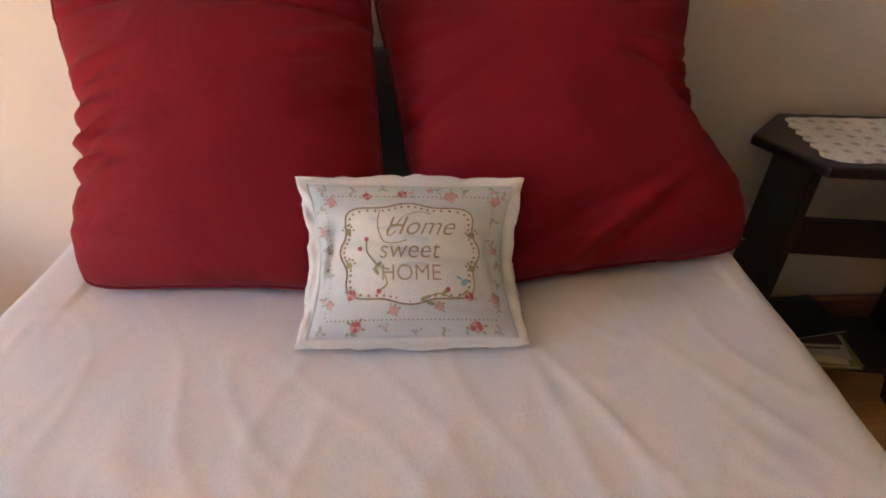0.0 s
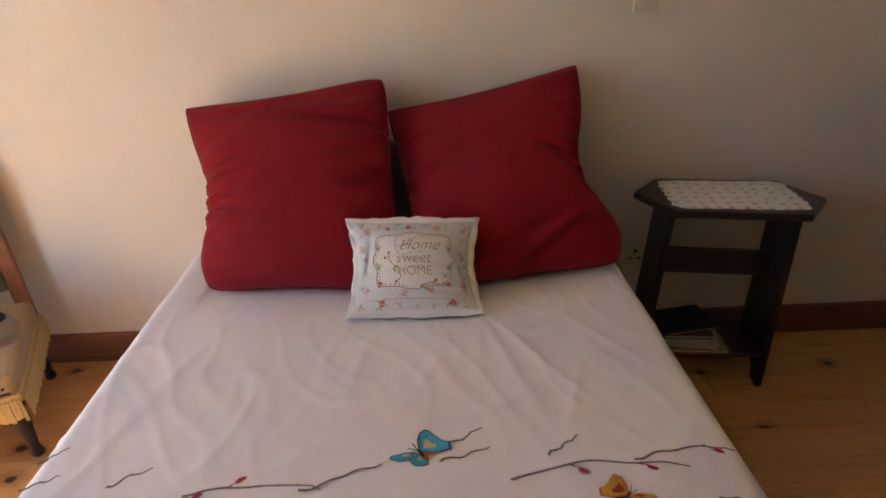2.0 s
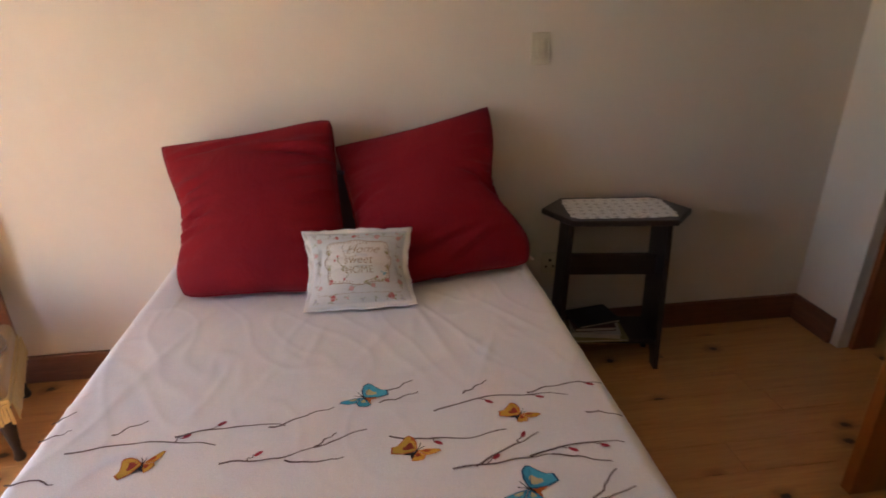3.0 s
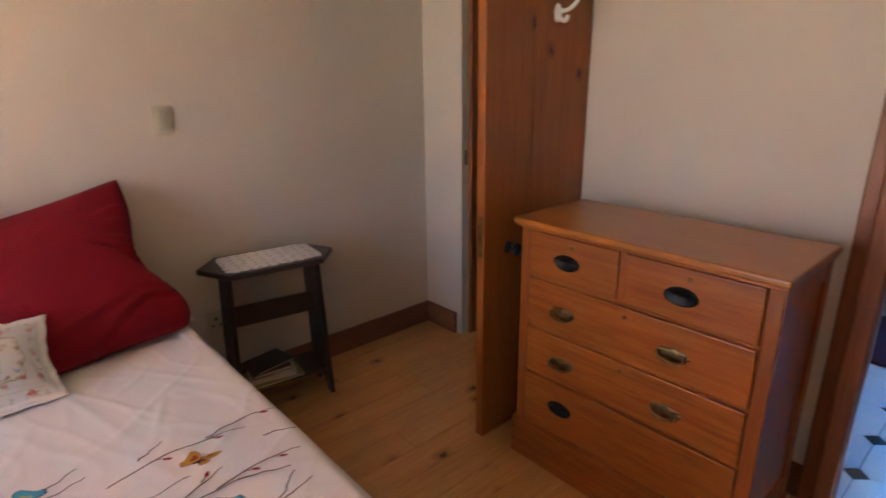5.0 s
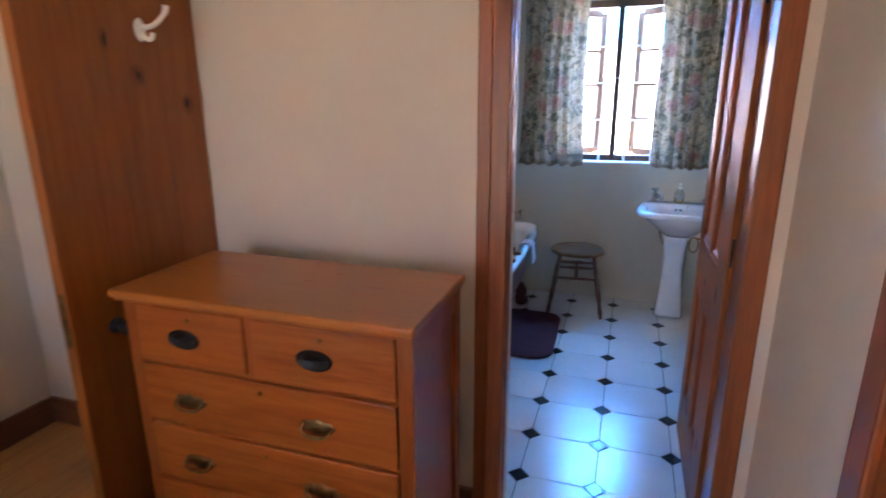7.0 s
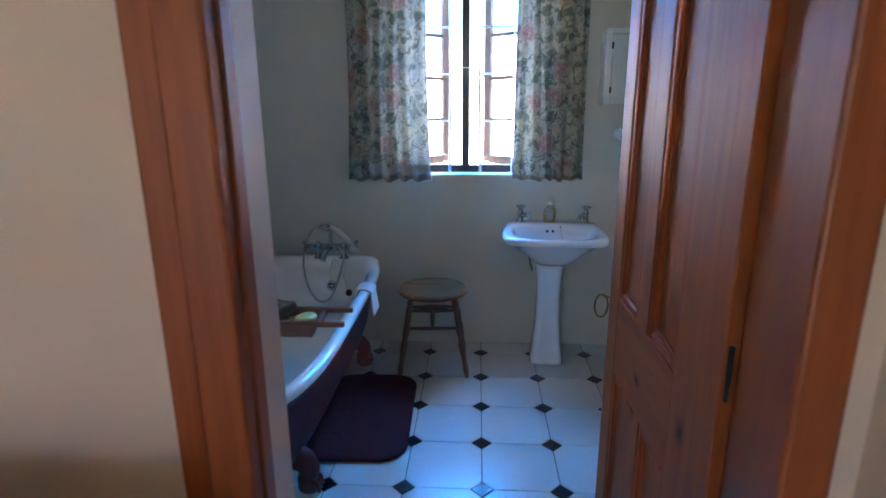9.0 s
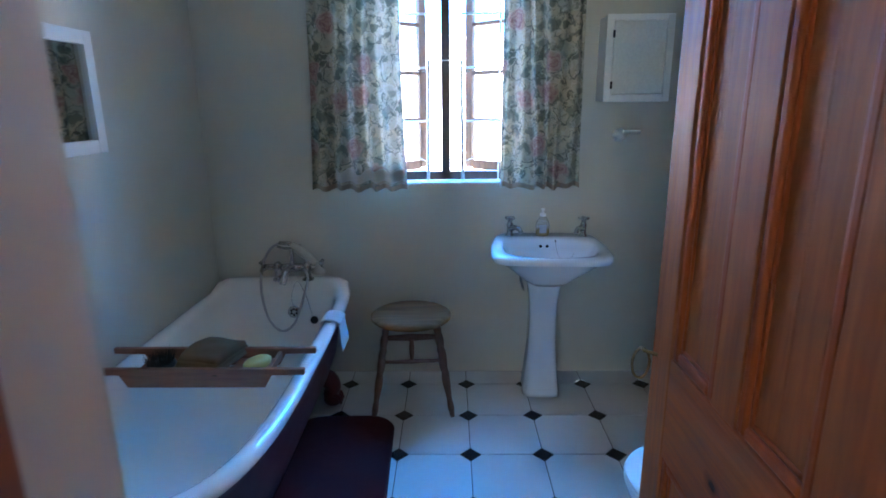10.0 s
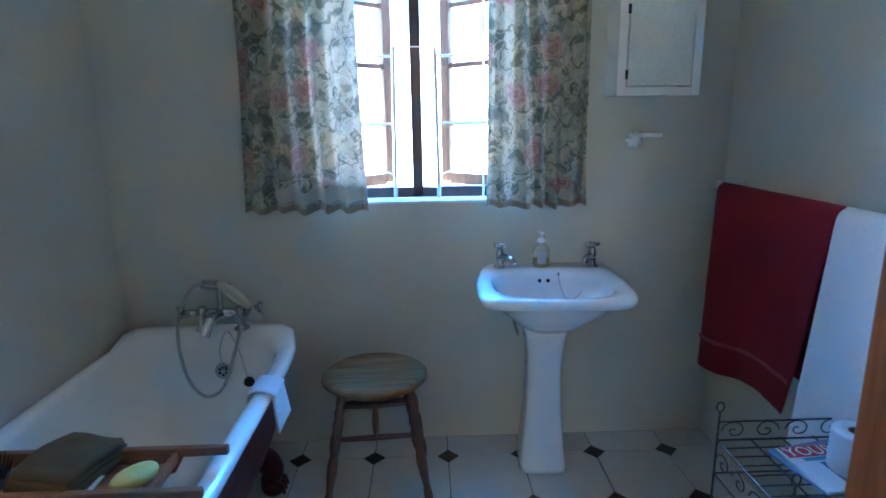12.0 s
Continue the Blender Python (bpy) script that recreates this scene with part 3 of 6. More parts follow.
def blob(x, y, rx, ry, ang, colour, lift, name="printed_bud", n=12, wave=0.0):
    bm = bmesh.new()
    c = bm.verts.new(on_sheet(x, y, lift))
    ca, sa = math.cos(radians(ang)), math.sin(radians(ang))
    vs = []
    for i in range(n):
        t = 2 * math.pi * i / n
        k = 1 + wave * math.sin(3 * t + x * 40)
        px, py = rx * k * math.cos(t), ry * k * math.sin(t)
        vs.append(bm.verts.new(on_sheet(x + px * ca - py * sa, y + px * sa + py * ca, lift)))
    for i in range(n):
        bm.faces.new((c, vs[i], vs[(i + 1) % n]))
    return part(name, bm, colour, BED_SHEET)


WINGS = (
    (1, ((0, 0), (0.05, 0.45), (0.2, 0.75), (0.42, 0.87), (0.55, 0.8), (0.7, 0.5), (0.85, 0.27), (1.1, 0.15), (1.07, -0.2), (0.6, -0.22), (0.2, -0.1))),
    (0, ((0.02, -0.02), (0.2, -0.1), (0.65, -0.2), (0.45, -0.26), (0.28, -0.26), (0.2, -0.5), (0.08, -0.3))),
    (1, ((0, 0), (-0.4, 0.08), (-0.9, 0.10), (-1.0, 0.0), (-0.7, -0.2), (-0.38, -0.28))),
    (1, ((0, -0.02), (-0.36, -0.28), (-0.3, -0.5), (0, -0.6), (0.2, -0.58), (0.15, -0.3))),
)


def butterfly(x, y, ang, size, flip, main, edge, patch, lower):
    """Four printed wings, a patch of a second colour on each, a dark body and feelers."""
    ca, sa = math.cos(radians(ang)), math.sin(radians(ang))
    place = lambda px, py: (x + size * (flip * px * ca - py * sa), y + size * (flip * px * sa + py * ca))

    def shape(pts, about, k, colour, lift, name):
        bm = bmesh.new()
        c = bm.verts.new(on_sheet(*place(*about), lift))
        vs = [bm.verts.new(on_sheet(*place(about[0] + (px - about[0]) * k, about[1] + (py - about[1]) * k), lift)) for px, py in pts]
        for i in range(len(vs)):
            bm.faces.new((c, vs[i], vs[(i + 1) % len(vs)]))
        return part(name, bm, colour, BED_SHEET)

    for full, pts in WINGS:
        mid = (sum(p[0] for p in pts) / len(pts), sum(p[1] for p in pts) / len(pts))
        shape(pts, mid, 1.0, edge if full else lower, 0.0024, "printed_wing")
        if full:
            shape(pts, (mid[0] * 0.92, mid[1] * 0.92), 0.88, main, 0.0027, "printed_wing")
            near = tuple(0.55 * q for q in mid)
            shape(pts, near, 0.40, patch, 0.0030, "printed_spot")
            for k in (2, 4):
                p, q = place(0.25 * mid[0], 0.25 * mid[1]), place(*[0.86 * c for c in pts[k]])
                part("printed_vein", ribbon([Vector(p), Vector(q)], [size * 0.03, size * 0.015], 0.0031), edge, BED_SHEET)
    for tip in ((-0.12, 0.4), (-0.3, 0.22)):
        part("printed_feeler", ribbon([Vector(place(-0.02, 0.02)), Vector(place(*tip))], [size * 0.04, size * 0.03], 0.0028), INK, BED_SHEET)
    shape(((-0.05, 0.06), (0.04, 0.06), (0.14, -0.22), (0.08, -0.26)), (0.05, -0.08), 1.0, INK, 0.0033, "printed_body")


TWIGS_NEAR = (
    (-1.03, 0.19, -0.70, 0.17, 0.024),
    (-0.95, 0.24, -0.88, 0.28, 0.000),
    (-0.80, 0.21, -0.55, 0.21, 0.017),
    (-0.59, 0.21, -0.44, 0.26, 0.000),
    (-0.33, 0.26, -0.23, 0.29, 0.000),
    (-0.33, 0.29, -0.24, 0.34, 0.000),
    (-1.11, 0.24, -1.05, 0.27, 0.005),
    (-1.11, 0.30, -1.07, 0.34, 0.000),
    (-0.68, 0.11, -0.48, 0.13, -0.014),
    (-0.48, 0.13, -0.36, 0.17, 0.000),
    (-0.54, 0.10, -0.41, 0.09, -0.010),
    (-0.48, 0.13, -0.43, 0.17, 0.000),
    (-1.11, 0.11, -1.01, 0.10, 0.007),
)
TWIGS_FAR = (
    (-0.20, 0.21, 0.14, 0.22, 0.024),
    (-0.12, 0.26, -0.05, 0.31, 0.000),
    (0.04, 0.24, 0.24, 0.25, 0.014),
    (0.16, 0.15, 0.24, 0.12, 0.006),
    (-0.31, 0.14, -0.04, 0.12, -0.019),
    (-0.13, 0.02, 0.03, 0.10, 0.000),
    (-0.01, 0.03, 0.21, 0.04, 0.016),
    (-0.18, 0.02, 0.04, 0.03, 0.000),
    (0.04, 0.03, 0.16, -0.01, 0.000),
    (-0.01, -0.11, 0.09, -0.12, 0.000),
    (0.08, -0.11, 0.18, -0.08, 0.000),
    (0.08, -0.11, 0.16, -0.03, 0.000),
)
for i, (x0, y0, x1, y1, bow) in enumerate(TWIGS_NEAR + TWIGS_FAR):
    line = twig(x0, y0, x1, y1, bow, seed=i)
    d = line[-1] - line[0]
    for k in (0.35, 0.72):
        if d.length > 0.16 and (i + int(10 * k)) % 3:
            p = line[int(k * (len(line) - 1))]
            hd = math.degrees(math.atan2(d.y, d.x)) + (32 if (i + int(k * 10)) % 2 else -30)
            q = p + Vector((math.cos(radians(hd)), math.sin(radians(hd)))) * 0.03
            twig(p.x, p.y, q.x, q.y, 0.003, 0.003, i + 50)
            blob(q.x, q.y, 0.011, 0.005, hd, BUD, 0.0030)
for x, y, ang, size, kind in ((-0.37, 0.285, 14, 0.05, 0), (0.005, 0.165, -12, 0.04, 1), (-0.845, 0.135, 40, 0.043, 1), (-0.25, 0.085, -8, 0.045, 1), (-0.035, -0.055, 20, 0.052, 0), (-0.62, -0.16, 15, 0.05, 1), (-0.95, -0.20, -20, 0.055, 0), (0.1, -0.3, 30, 0.05, 1), (-0.35, -0.35, -10, 0.06, 0)):
    butterfly(x, y, ang, 1.2 * size, -1 if kind else 1, *((BLUE, DEEP_BLUE, PALE, ORANGE) if kind == 0 else (YELLOW, ORANGE, RUST, INK)))


def cushion_face(c, thick, pinch, sag, seed, fold=0.012, creases=(), kink=0.0, soft=0.5, dent=0.0, blunt=0.0, arcs=1.0, flat_ends=1.0):
    """f(u, v, side) over a stuffed square with corners c = bottom-left, bottom-right, top-right, top-left."""
    c = [Vector(p) for p in c]
    ease = lambda q: math.exp(-q * q)
    nrm = (c[1] - c[0]).cross(c[3] - c[0]).normalized()

    def f(u, v, side):
        # the hems draw in between the corners
        pu = pinch * math.sin(math.pi * v) * (1 - 2 * u)
        pv = flat_ends * pinch * math.sin(math.pi * u) * (1 - 2 * v)
        pu += kink * (u ** 3) * (ease((v - 0.16) / 0.14) * 0.5 - ease((v - 0.50) / 0.21)) + dent * ((1 - u) ** 3) * (ease((v - 0.52) / 0.24) - 0.4 * ease((v - 0.16) / 0.12))
        # blunt corners
        ku = blunt * abs(2 * u - 1) ** 7 * abs(2 * v - 1) ** 7 * (1.0 if v < 0.5 else 0.15 if u < 0.5 or kink else 0.9)
        pu += ku * (1 - 2 * u) * 2
        pv += ku * (1 - 2 * v) * 2
        uu, vv = u + pu, v + pv
        p = (c[0] * (1 - uu) + c[1] * uu) * (1 - vv) + (c[3] * (1 - uu) + c[2] * uu) * vv
        e = (max(0.0, 4 * u * (1 - u)) * max(0.0, 4 * v * (1 - v))) ** soft
        belly = 1 + sag * (0.5 - v)
        q = Vector((u * 3.1, v * 3.1, seed))
        w = noise.noise(q) * 0.9 + 0.5 * noise.noise(q * 2.3)
        rim = max(0.0, 1 - 2.6 * min(u, 1 - u)) ** 2
        folds = fold * rim * (noise.noise(Vector((u * 2, v * 13, seed + 5))) + (0.0 if arcs else 1.3 * noise.noise(Vector((u * 4, v * 26, seed + 6)))))
        cre = arcs * fold * 0.8 * max(0, 1 - 6 * abs(noise.noise(Vector((u * 1.6 + v * 0.6, v * 4.2, seed + 9)))))
        h = side * (0.5 * thick * e * belly) + (w * fold * 0.35 + folds * 1.5 - cre) * e * (1 if side > 0 else 0.4)
        for cu, cv, ang, ln, dp in creases:
            du, dv = u - cu, v - cv
            a, b = du * math.cos(ang) + dv * math.sin(ang), -du * math.sin(ang) + dv * math.cos(ang)
            h += side * 1.6 * dp * ease(a / ln) * (ease((b - 0.03) / 0.022) * 0.7 - ease(b / 0.016)) * (1 if side > 0 else 0)
        return p + nrm * h
    return f


def stuffed(name, f, nu, mat, parent, label=""):
    bm = bmesh.new()
    front = {}
    for side in (1, -1):
        for j in range(nu + 1):
            for i in range(nu + 1):
                rim = i in (0, nu) or j in (0, nu)
                if side == -1 and rim:
                    front[(-1, i, j)] = front[(1, i, j)]
                else:
                    front[(side, i, j)] = bm.verts.new(f(i / nu, j / nu, side))
        for j in range(nu):
            for i in range(nu):
                q = [front[(side, a, b)] for a, b in ((i, j), (i + 1, j), (i + 1, j + 1), (i, j + 1))]
                bm.faces.new(q)
    return part(name, bm, mat, parent, label, True)


def red_pillow(c, seed, label, loc, creases, kink=0.0, dent=0.0):
    t = thing("pillow", label, "pillow", Matrix.Translation(loc), "red pillows against the wall")
    f = cushion_face([Vector(p) - Vector(loc) for p in c], 0.22, 0.022, 0.45, seed, 0.018, creases, kink, 0.5, dent, 0.014, 0.0)
    stuffed("cover", f, 56, RED_CLOTH, t)
    edge = [f(i / 40, 0, 1) for i in range(40)] + [f(1, i / 40, 1) for i in range(40)] + [f(1 - i / 40, 1, 1) for i in range(40)] + [f(0, 1 - i / 40, 1) for i in range(40)]
    part("seam", tube(edge, 0.0035, 6, True), RED_CLOTH, t, "", True)


red_pillow(((-0.985, 0.905, 0.586), (-0.405, 0.868, 0.584), (-0.448, 1.30, 1.112), (-1.092, 1.315, 1.022)), 2.0, "large dark red pillow leaning on the cream wall", (-0.74, 1.0, 0.585),
           ((0.02, 0.48, 0.15, 0.20, 0.016), (0.05, 0.40, -0.1, 0.16, 0.014), (0.98, 0.74, -0.25, 0.26, 0.016), (0.10, 0.62, 0.3, 0.16, 0.010), (0.95, 0.5, 0.2, 0.14, 0.010), (0.14, 0.44, 0.35, 0.10, 0.012), (0.06, 0.33, 0.2, 0.12, 0.010), (0.80, 0.80, -0.12, 0.22, 0.012), (0.9, 0.64, 0.15, 0.18, 0.008), (0.3, 0.9, 0.1, 0.3, 0.007)), 0.0, 0.05)
red_pillow(((-0.355, 0.862, 0.578), (0.250, 0.955, 0.596), (0.156, 1.325, 1.122), (-0.452, 1.335, 0.988)), 7.0, "large dark red pillow, slumped, leaning on the cream wall", (-0.06, 1.0, 0.585),
           ((0.97, 0.50, -0.35, 0.22, 0.018), (0.96, 0.43, -0.7, 0.16, 0.013), (0.03, 0.52, 0.35, 0.18, 0.012), (0.35, 0.12, 0.25, 0.3, 0.010), (0.93, 0.56, -0.15, 0.16, 0.012), (0.6, 0.08, 0.5, 0.22, 0.012)), 0.085)
# a pale sheet corner that peeps out from under the slumped pillow
hid = thing("under_pillow", "white pillow hidden behind the red one, corner showing", "pillow", Matrix.Translation((0.1, 1.15, 0.585)))
stuffed("cover", cushion_face([(0.05, -0.10, 0.006), (0.178, -0.145, 0.008), (0.165, 0.02, 0.02), (0.05, 0.05, 0.02)], 0.03, 0.02, 0, 3, 0.002), 10, WHITE_LINEN, hid)
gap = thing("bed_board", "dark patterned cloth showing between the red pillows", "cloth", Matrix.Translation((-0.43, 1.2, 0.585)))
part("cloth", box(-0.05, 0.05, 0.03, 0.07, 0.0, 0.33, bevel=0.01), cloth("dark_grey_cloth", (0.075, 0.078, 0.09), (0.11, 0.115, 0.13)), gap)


def home_cushion():
    """Small embroidered cushion with lettering, roses and a dotted scalloped border."""
    loc = Vector((-0.37, 0.83, 0.585))
    t = thing("cushion", "small white embroidered cushion reading Home sweet HOME", "cushion", Matrix.Translation(loc))
    c = [Vector(p) - loc for p in ((-0.548, 0.740, 0.600), (-0.203, 0.736, 0.598), (-0.204, 0.895, 0.788), (-0.550, 0.915, 0.790))]
    f = cushion_face(c, 0.125, 0.075, 0.25, 4.0, 0.006, ((0.08, 0.5, 1.4, 0.2, 0.006), (0.92, 0.45, 1.7, 0.2, 0.006)), 0.0, 0.72, flat_ends=0.2)
    stuffed("cover", f, 44, PRINT_LINEN, t, "pale cotton cover printed with roses")
    # flat white flange all round
    def rim(u):
        k = (u % 1) * 4
        i, r = int(k), k - int(k)
        return ((r, 0), (1, r), (1 - r, 1), (0, 1 - r))[i]
    n, rows = 160, []
    nrm = (c[1] - c[0]).cross(c[3] - c[0]).normalized()
    mid = sum(c, Vector()) / 4
    for k, (out, lift) in enumerate(((-0.012, 0.0015), (0.0, 0.003), (0.008, 0.002), (0.017, 0.001), (0.017, -0.001), (0.0, -0.003))):
        row = []
        for i in range(n):
            u, v = rim(i / n)
            inn = max(0.0, -out)
            uu, vv = u + inn * (1 - 2 * u), v + inn * (1 - 2 * v)
            p = f(uu, vv, 1) + nrm * lift
            if out > 0:
                d = (p - mid)
                d -= nrm * d.dot(nrm)
                p += d.normalized() * (out + 0.007 * noise.noise(Vector((i * 0.16, 0, 2))) + 0.003 * noise.noise(Vector((i * 0.5, 0, 3)))) + nrm * 0.012 * noise.noise(Vector((i * 0.25, 0, 8)))
            row.append(p)
        rows.append(row)
    part("flange", rings(rows, caps=(False, False)), WHITE_LINEN, t, "white ruffled flange", True)

    def at(u, v, lift=0.0015):
        return f(u, v, 1) + nrm * lift

    def disc(u, v, r, col, name, lift=0.002, k=9, squash=1.0, ang=0.0, par=None):
        bm = bmesh.new()
        m = bm.verts.new(at(u, v, lift + 0.0006))
        vs = []
        for i in range(k):
            a = 2 * math.pi * i / k
            du, dv = r * math.cos(a), r * squash * math.sin(a)
            vs.append(bm.verts.new(at(u + (du * math.cos(ang) - dv * math.sin(ang)) / 0.36, v + (du * math.sin(ang) + dv * math.cos(ang)) / 0.28, lift)))
        for i in range(k):
            bm.faces.new((m, vs[i], vs[(i + 1) % k]))
        return part(name, bm, col, par or t)

    gold = flat_colour("thread_gold", (0.42, 0.30, 0.17))
    rose, pink, leaf, sage, sky_thread = flat_colour("thread_rose", (0.55, 0.13, 0.12)), flat_colour("thread_pink", (0.68, 0.40, 0.37)), flat_colour("thread_leaf", (0.40, 0.37, 0.18)), flat_colour("thread_sage", (0.52, 0.52, 0.42)), flat_colour("thread_blue", (0.30, 0.50, 0.58))

    faded = [flat_colour("thread_faded_%s" % nm, c) for nm, c in (("pink", (0.66, 0.46, 0.42)), ("lilac", (0.52, 0.50, 0.56)), ("green", (0.50, 0.52, 0.40)))]

    def scallop(a, grow=0.0):
        # a bracketed oblong: wavy superellipse
        ca, sa = math.cos(a), math.sin(a)
        r = 1.0 / ((abs(ca) ** 3.4 + abs(sa) ** 3.4) ** (1 / 3.4))
        r *= 1 + 0.05 * math.cos(8 * a)
        return 0.5 + (0.345 + grow) * r * ca, 0.53 + (0.305 + grow) * r * sa

    # white field
    bm = bmesh.new()
    cols = [[bm.verts.new(at(0.5 + (scallop(2 * math.pi * i / 72)[0] - 0.5) * k, 0.53 + (scallop(2 * math.pi * i / 72)[1] - 0.53) * k, 0.0012)) for i in range(72)] for k in (0.15, 0.4, 0.65, 0.85, 1.0)]
    for a, b in zip(cols, cols[1:]):
        for i in range(72):
            bm.faces.new((a[i], a[(i + 1) % 72], b[(i + 1) % 72], b[i]))
    bm.faces.new(cols[0])
    part("field", bm, WHITE_LINEN, t, "white embroidered field", True)
    part("border_line", tube([at(*scallop(2 * math.pi * i / 120), 0.0018) for i in range(120)], 0.0013, 5, True), gold, t, "", True)
    dots = part("border_dots", tube([at(*scallop(0.01, -0.03), 0.001), at(*scallop(0.03, -0.03), 0.001)], 0.0018, 5), gold, t)
    for i in range(64):
        a = 2 * math.pi * i / 64
        u, v = scallop(a, -0.022)
        disc(u, v, 0.0026, gold, "dot", 0.0022, 6, par=dots)
    for v in (0.12, 0.90):
        for i in range(40):
            disc(0.10 + 0.80 * i / 39, v, 0.0018, gold, "dot", 0.0022, 5, par=dots)
    for u in (0.085, 0.915):
        for i in range(26):
            disc(u, 0.14 + 0.74 * i / 25, 0.0014, gold, "dot", 0.0022, 5, par=dots)

    def flower(u, v, r, col):
        r *= 0.85
        stem = disc(u, v, r, col, "rose", 0.0024, 10)
        for i in range(5):
            a = 2 * math.pi * i / 5 + u * 9
            disc(u + 0.55 * r * math.cos(a) / 0.36, v + 0.55 * r * math.sin(a) / 0.28, r * 0.55, pink if i % 2 else col, "petal", 0.0032, 8, 0.8, a, stem)
        for i in range(5):
            a = 2 * math.pi * (i + 0.35 * math.sin(i * 5 + u * 30)) / 5 + v * 7
            k = 1.15 + 0.35 * math.sin(i * 3 + v * 20)
            disc(u + k * r * math.cos(a) / 0.36, v + k * r * math.sin(a) / 0.28, r * 0.45, sage if i % 2 else leaf, "leaf", 0.0019, 8, 0.5, a, stem)

    for u, v, r, col in ((0.30, 0.90, 0.0085, rose), (0.47, 0.92, 0.009, rose), (0.70, 0.90, 0.012, pink), (0.92, 0.87, 0.010, pink), (0.12, 0.86, 0.011, pink), (0.05, 0.66, 0.009, pink),
                         (0.10, 0.22, 0.008, pink), (0.24, 0.08, 0.011, rose), (0.80, 0.075, 0.012, rose), (0.92, 0.25, 0.010, pink), (0.21, 0.27, 0.010, rose), (0.79, 0.26, 0.009, rose),
                         (0.64, 0.20, 0.009, pink), (0.42, 0.175, 0.010, pink), (0.94, 0.55, 0.007, pink), (0.60, 0.95, 0.006, pink)):
        flower(u, v, r, col)
    for k in range(26):
        # faded sprigs strewn between the roses
        u, v = [(0.08 + 0.84 * (k % 7) / 6, 0.945 if k < 7 else 0.055), (0.06 if k % 2 else 0.94, 0.12 + 0.07 * (k - 13))][k > 13]
        u, v = u + 0.02 * math.sin(k * 7.1), v + 0.015 * math.sin(k * 3.7)
        bloom = disc(u, v, 0.0050, faded[k % 3], "sprig", 0.0021, 9, 0.75, k)
        for q in range(3):
            a, far = q * 2.3 + k * 1.7, 0.0065 + 0.003 * math.sin(k * 2.9 + q * 4.1)
            disc(u + far * math.cos(a) / 0.36, v + far * math.sin(a) / 0.28, 0.0044 + 0.001 * math.sin(k + q), faded[2] if q == 1 else sage, "leaf", 0.0018, 7, 0.55, a + 0.6, bloom)
    for u, v in ((0.19, 0.66), (0.19, 0.45), (0.82, 0.64), (0.82, 0.43)):
        disc(u, v, 0.006, leaf, "motif", 0.0024, 9)
        for i in range(5):
            a = math.pi * (0.1 + 0.2 * i)
            disc(u + 0.011 * math.cos(a) / 0.36, v + 0.011 * math.sin(a) / 0.28, 0.0024, leaf, "motif", 0.0024, 7)
    vine = lambda pts, r=0.0011: part("stem", tube(smooth_line([at(u, v, 0.002) for u, v in pts], 6), r, 5), leaf, t, "", True)
    vine([(0.285, 0.60), (0.29, 0.52), (0.35, 0.44), (0.40, 0.42)])
    vine([(0.36, 0.30), (0.39, 0.34), (0.37, 0.40)])
    vine([(0.56, 0.235), (0.64, 0.275), (0.72, 0.25), (0.79, 0.30)])
    for u, v in ((0.285, 0.61), (0.25, 0.55), (0.35, 0.29), (0.69, 0.30)):
        disc(u, v, 0.0045, rose, "bud", 0.003, 8)
    for u, v, a in ((0.345, 0.45, 0.7), (0.335, 0.41, 2.3), (0.57, 0.245, 0.4), (0.60, 0.215, 2.9), (0.68, 0.29, 0.5)):
        disc(u, v, 0.008, leaf, "leaf", 0.003, 8, 0.45, a)
    disc(0.775, 0.345, 0.0085, sky_thread, "bird", 0.003, 10, 0.6, 0.6)
    disc(0.75, 0.37, 0.006, sky_thread, "bird", 0.003, 8, 0.4, -0.5)

    def words(text, u, v, size, shear=0.0, offset=0.0):
        cu = bpy.data.curves.new(text, "FONT")
        cu.body, cu.size, cu.align_x, cu.shear, cu.offset, cu.extrude = text, size, "CENTER", shear, offset, 0.0
        tmp = new("lettering", cu)
        bpy.context.view_layer.update()
        me = bpy.data.meshes.new_from_object(tmp.evaluated_get(bpy.context.evaluated_depsgraph_get()))
        bpy.data.objects.remove(tmp)
        bm = bmesh.new()
        bm.from_mesh(me)
        bmesh.ops.subdivide_edges(bm, edges=[e for e in bm.edges if e.calc_length() > 0.006], cuts=2)
        for w in bm.verts:
            w.co = at(u + w.co.x / 0.36, v + w.co.y / 0.28, 0.0026)
        part("lettering", bm, gold, t, "gold thread lettering")

    words("Home", 0.55, 0.635, 0.050, 0.42, -0.0004)
    words("sweet", 0.50, 0.49, 0.047, 0.2, -0.0004)
    words("HOME", 0.51, 0.355, 0.039, 0.0, -0.0004)
    part("flourish", tube(smooth_line([at(u, v, 0.002) for u, v in ((0.36, 0.80), (0.345, 0.70), (0.37, 0.60), (0.43, 0.585), (0.49, 0.60))], 6), 0.0008, 5), gold, t, "", True)
    part("flourish", tube(smooth_line([at(u, v, 0.002) for u, v in ((0.44, 0.66), (0.40, 0.63), (0.395, 0.67), (0.44, 0.70), (0.48, 0.76), (0.55, 0.79), (0.61, 0.775))], 6), 0.0008, 5), gold, t, "", True)


home_cushion()


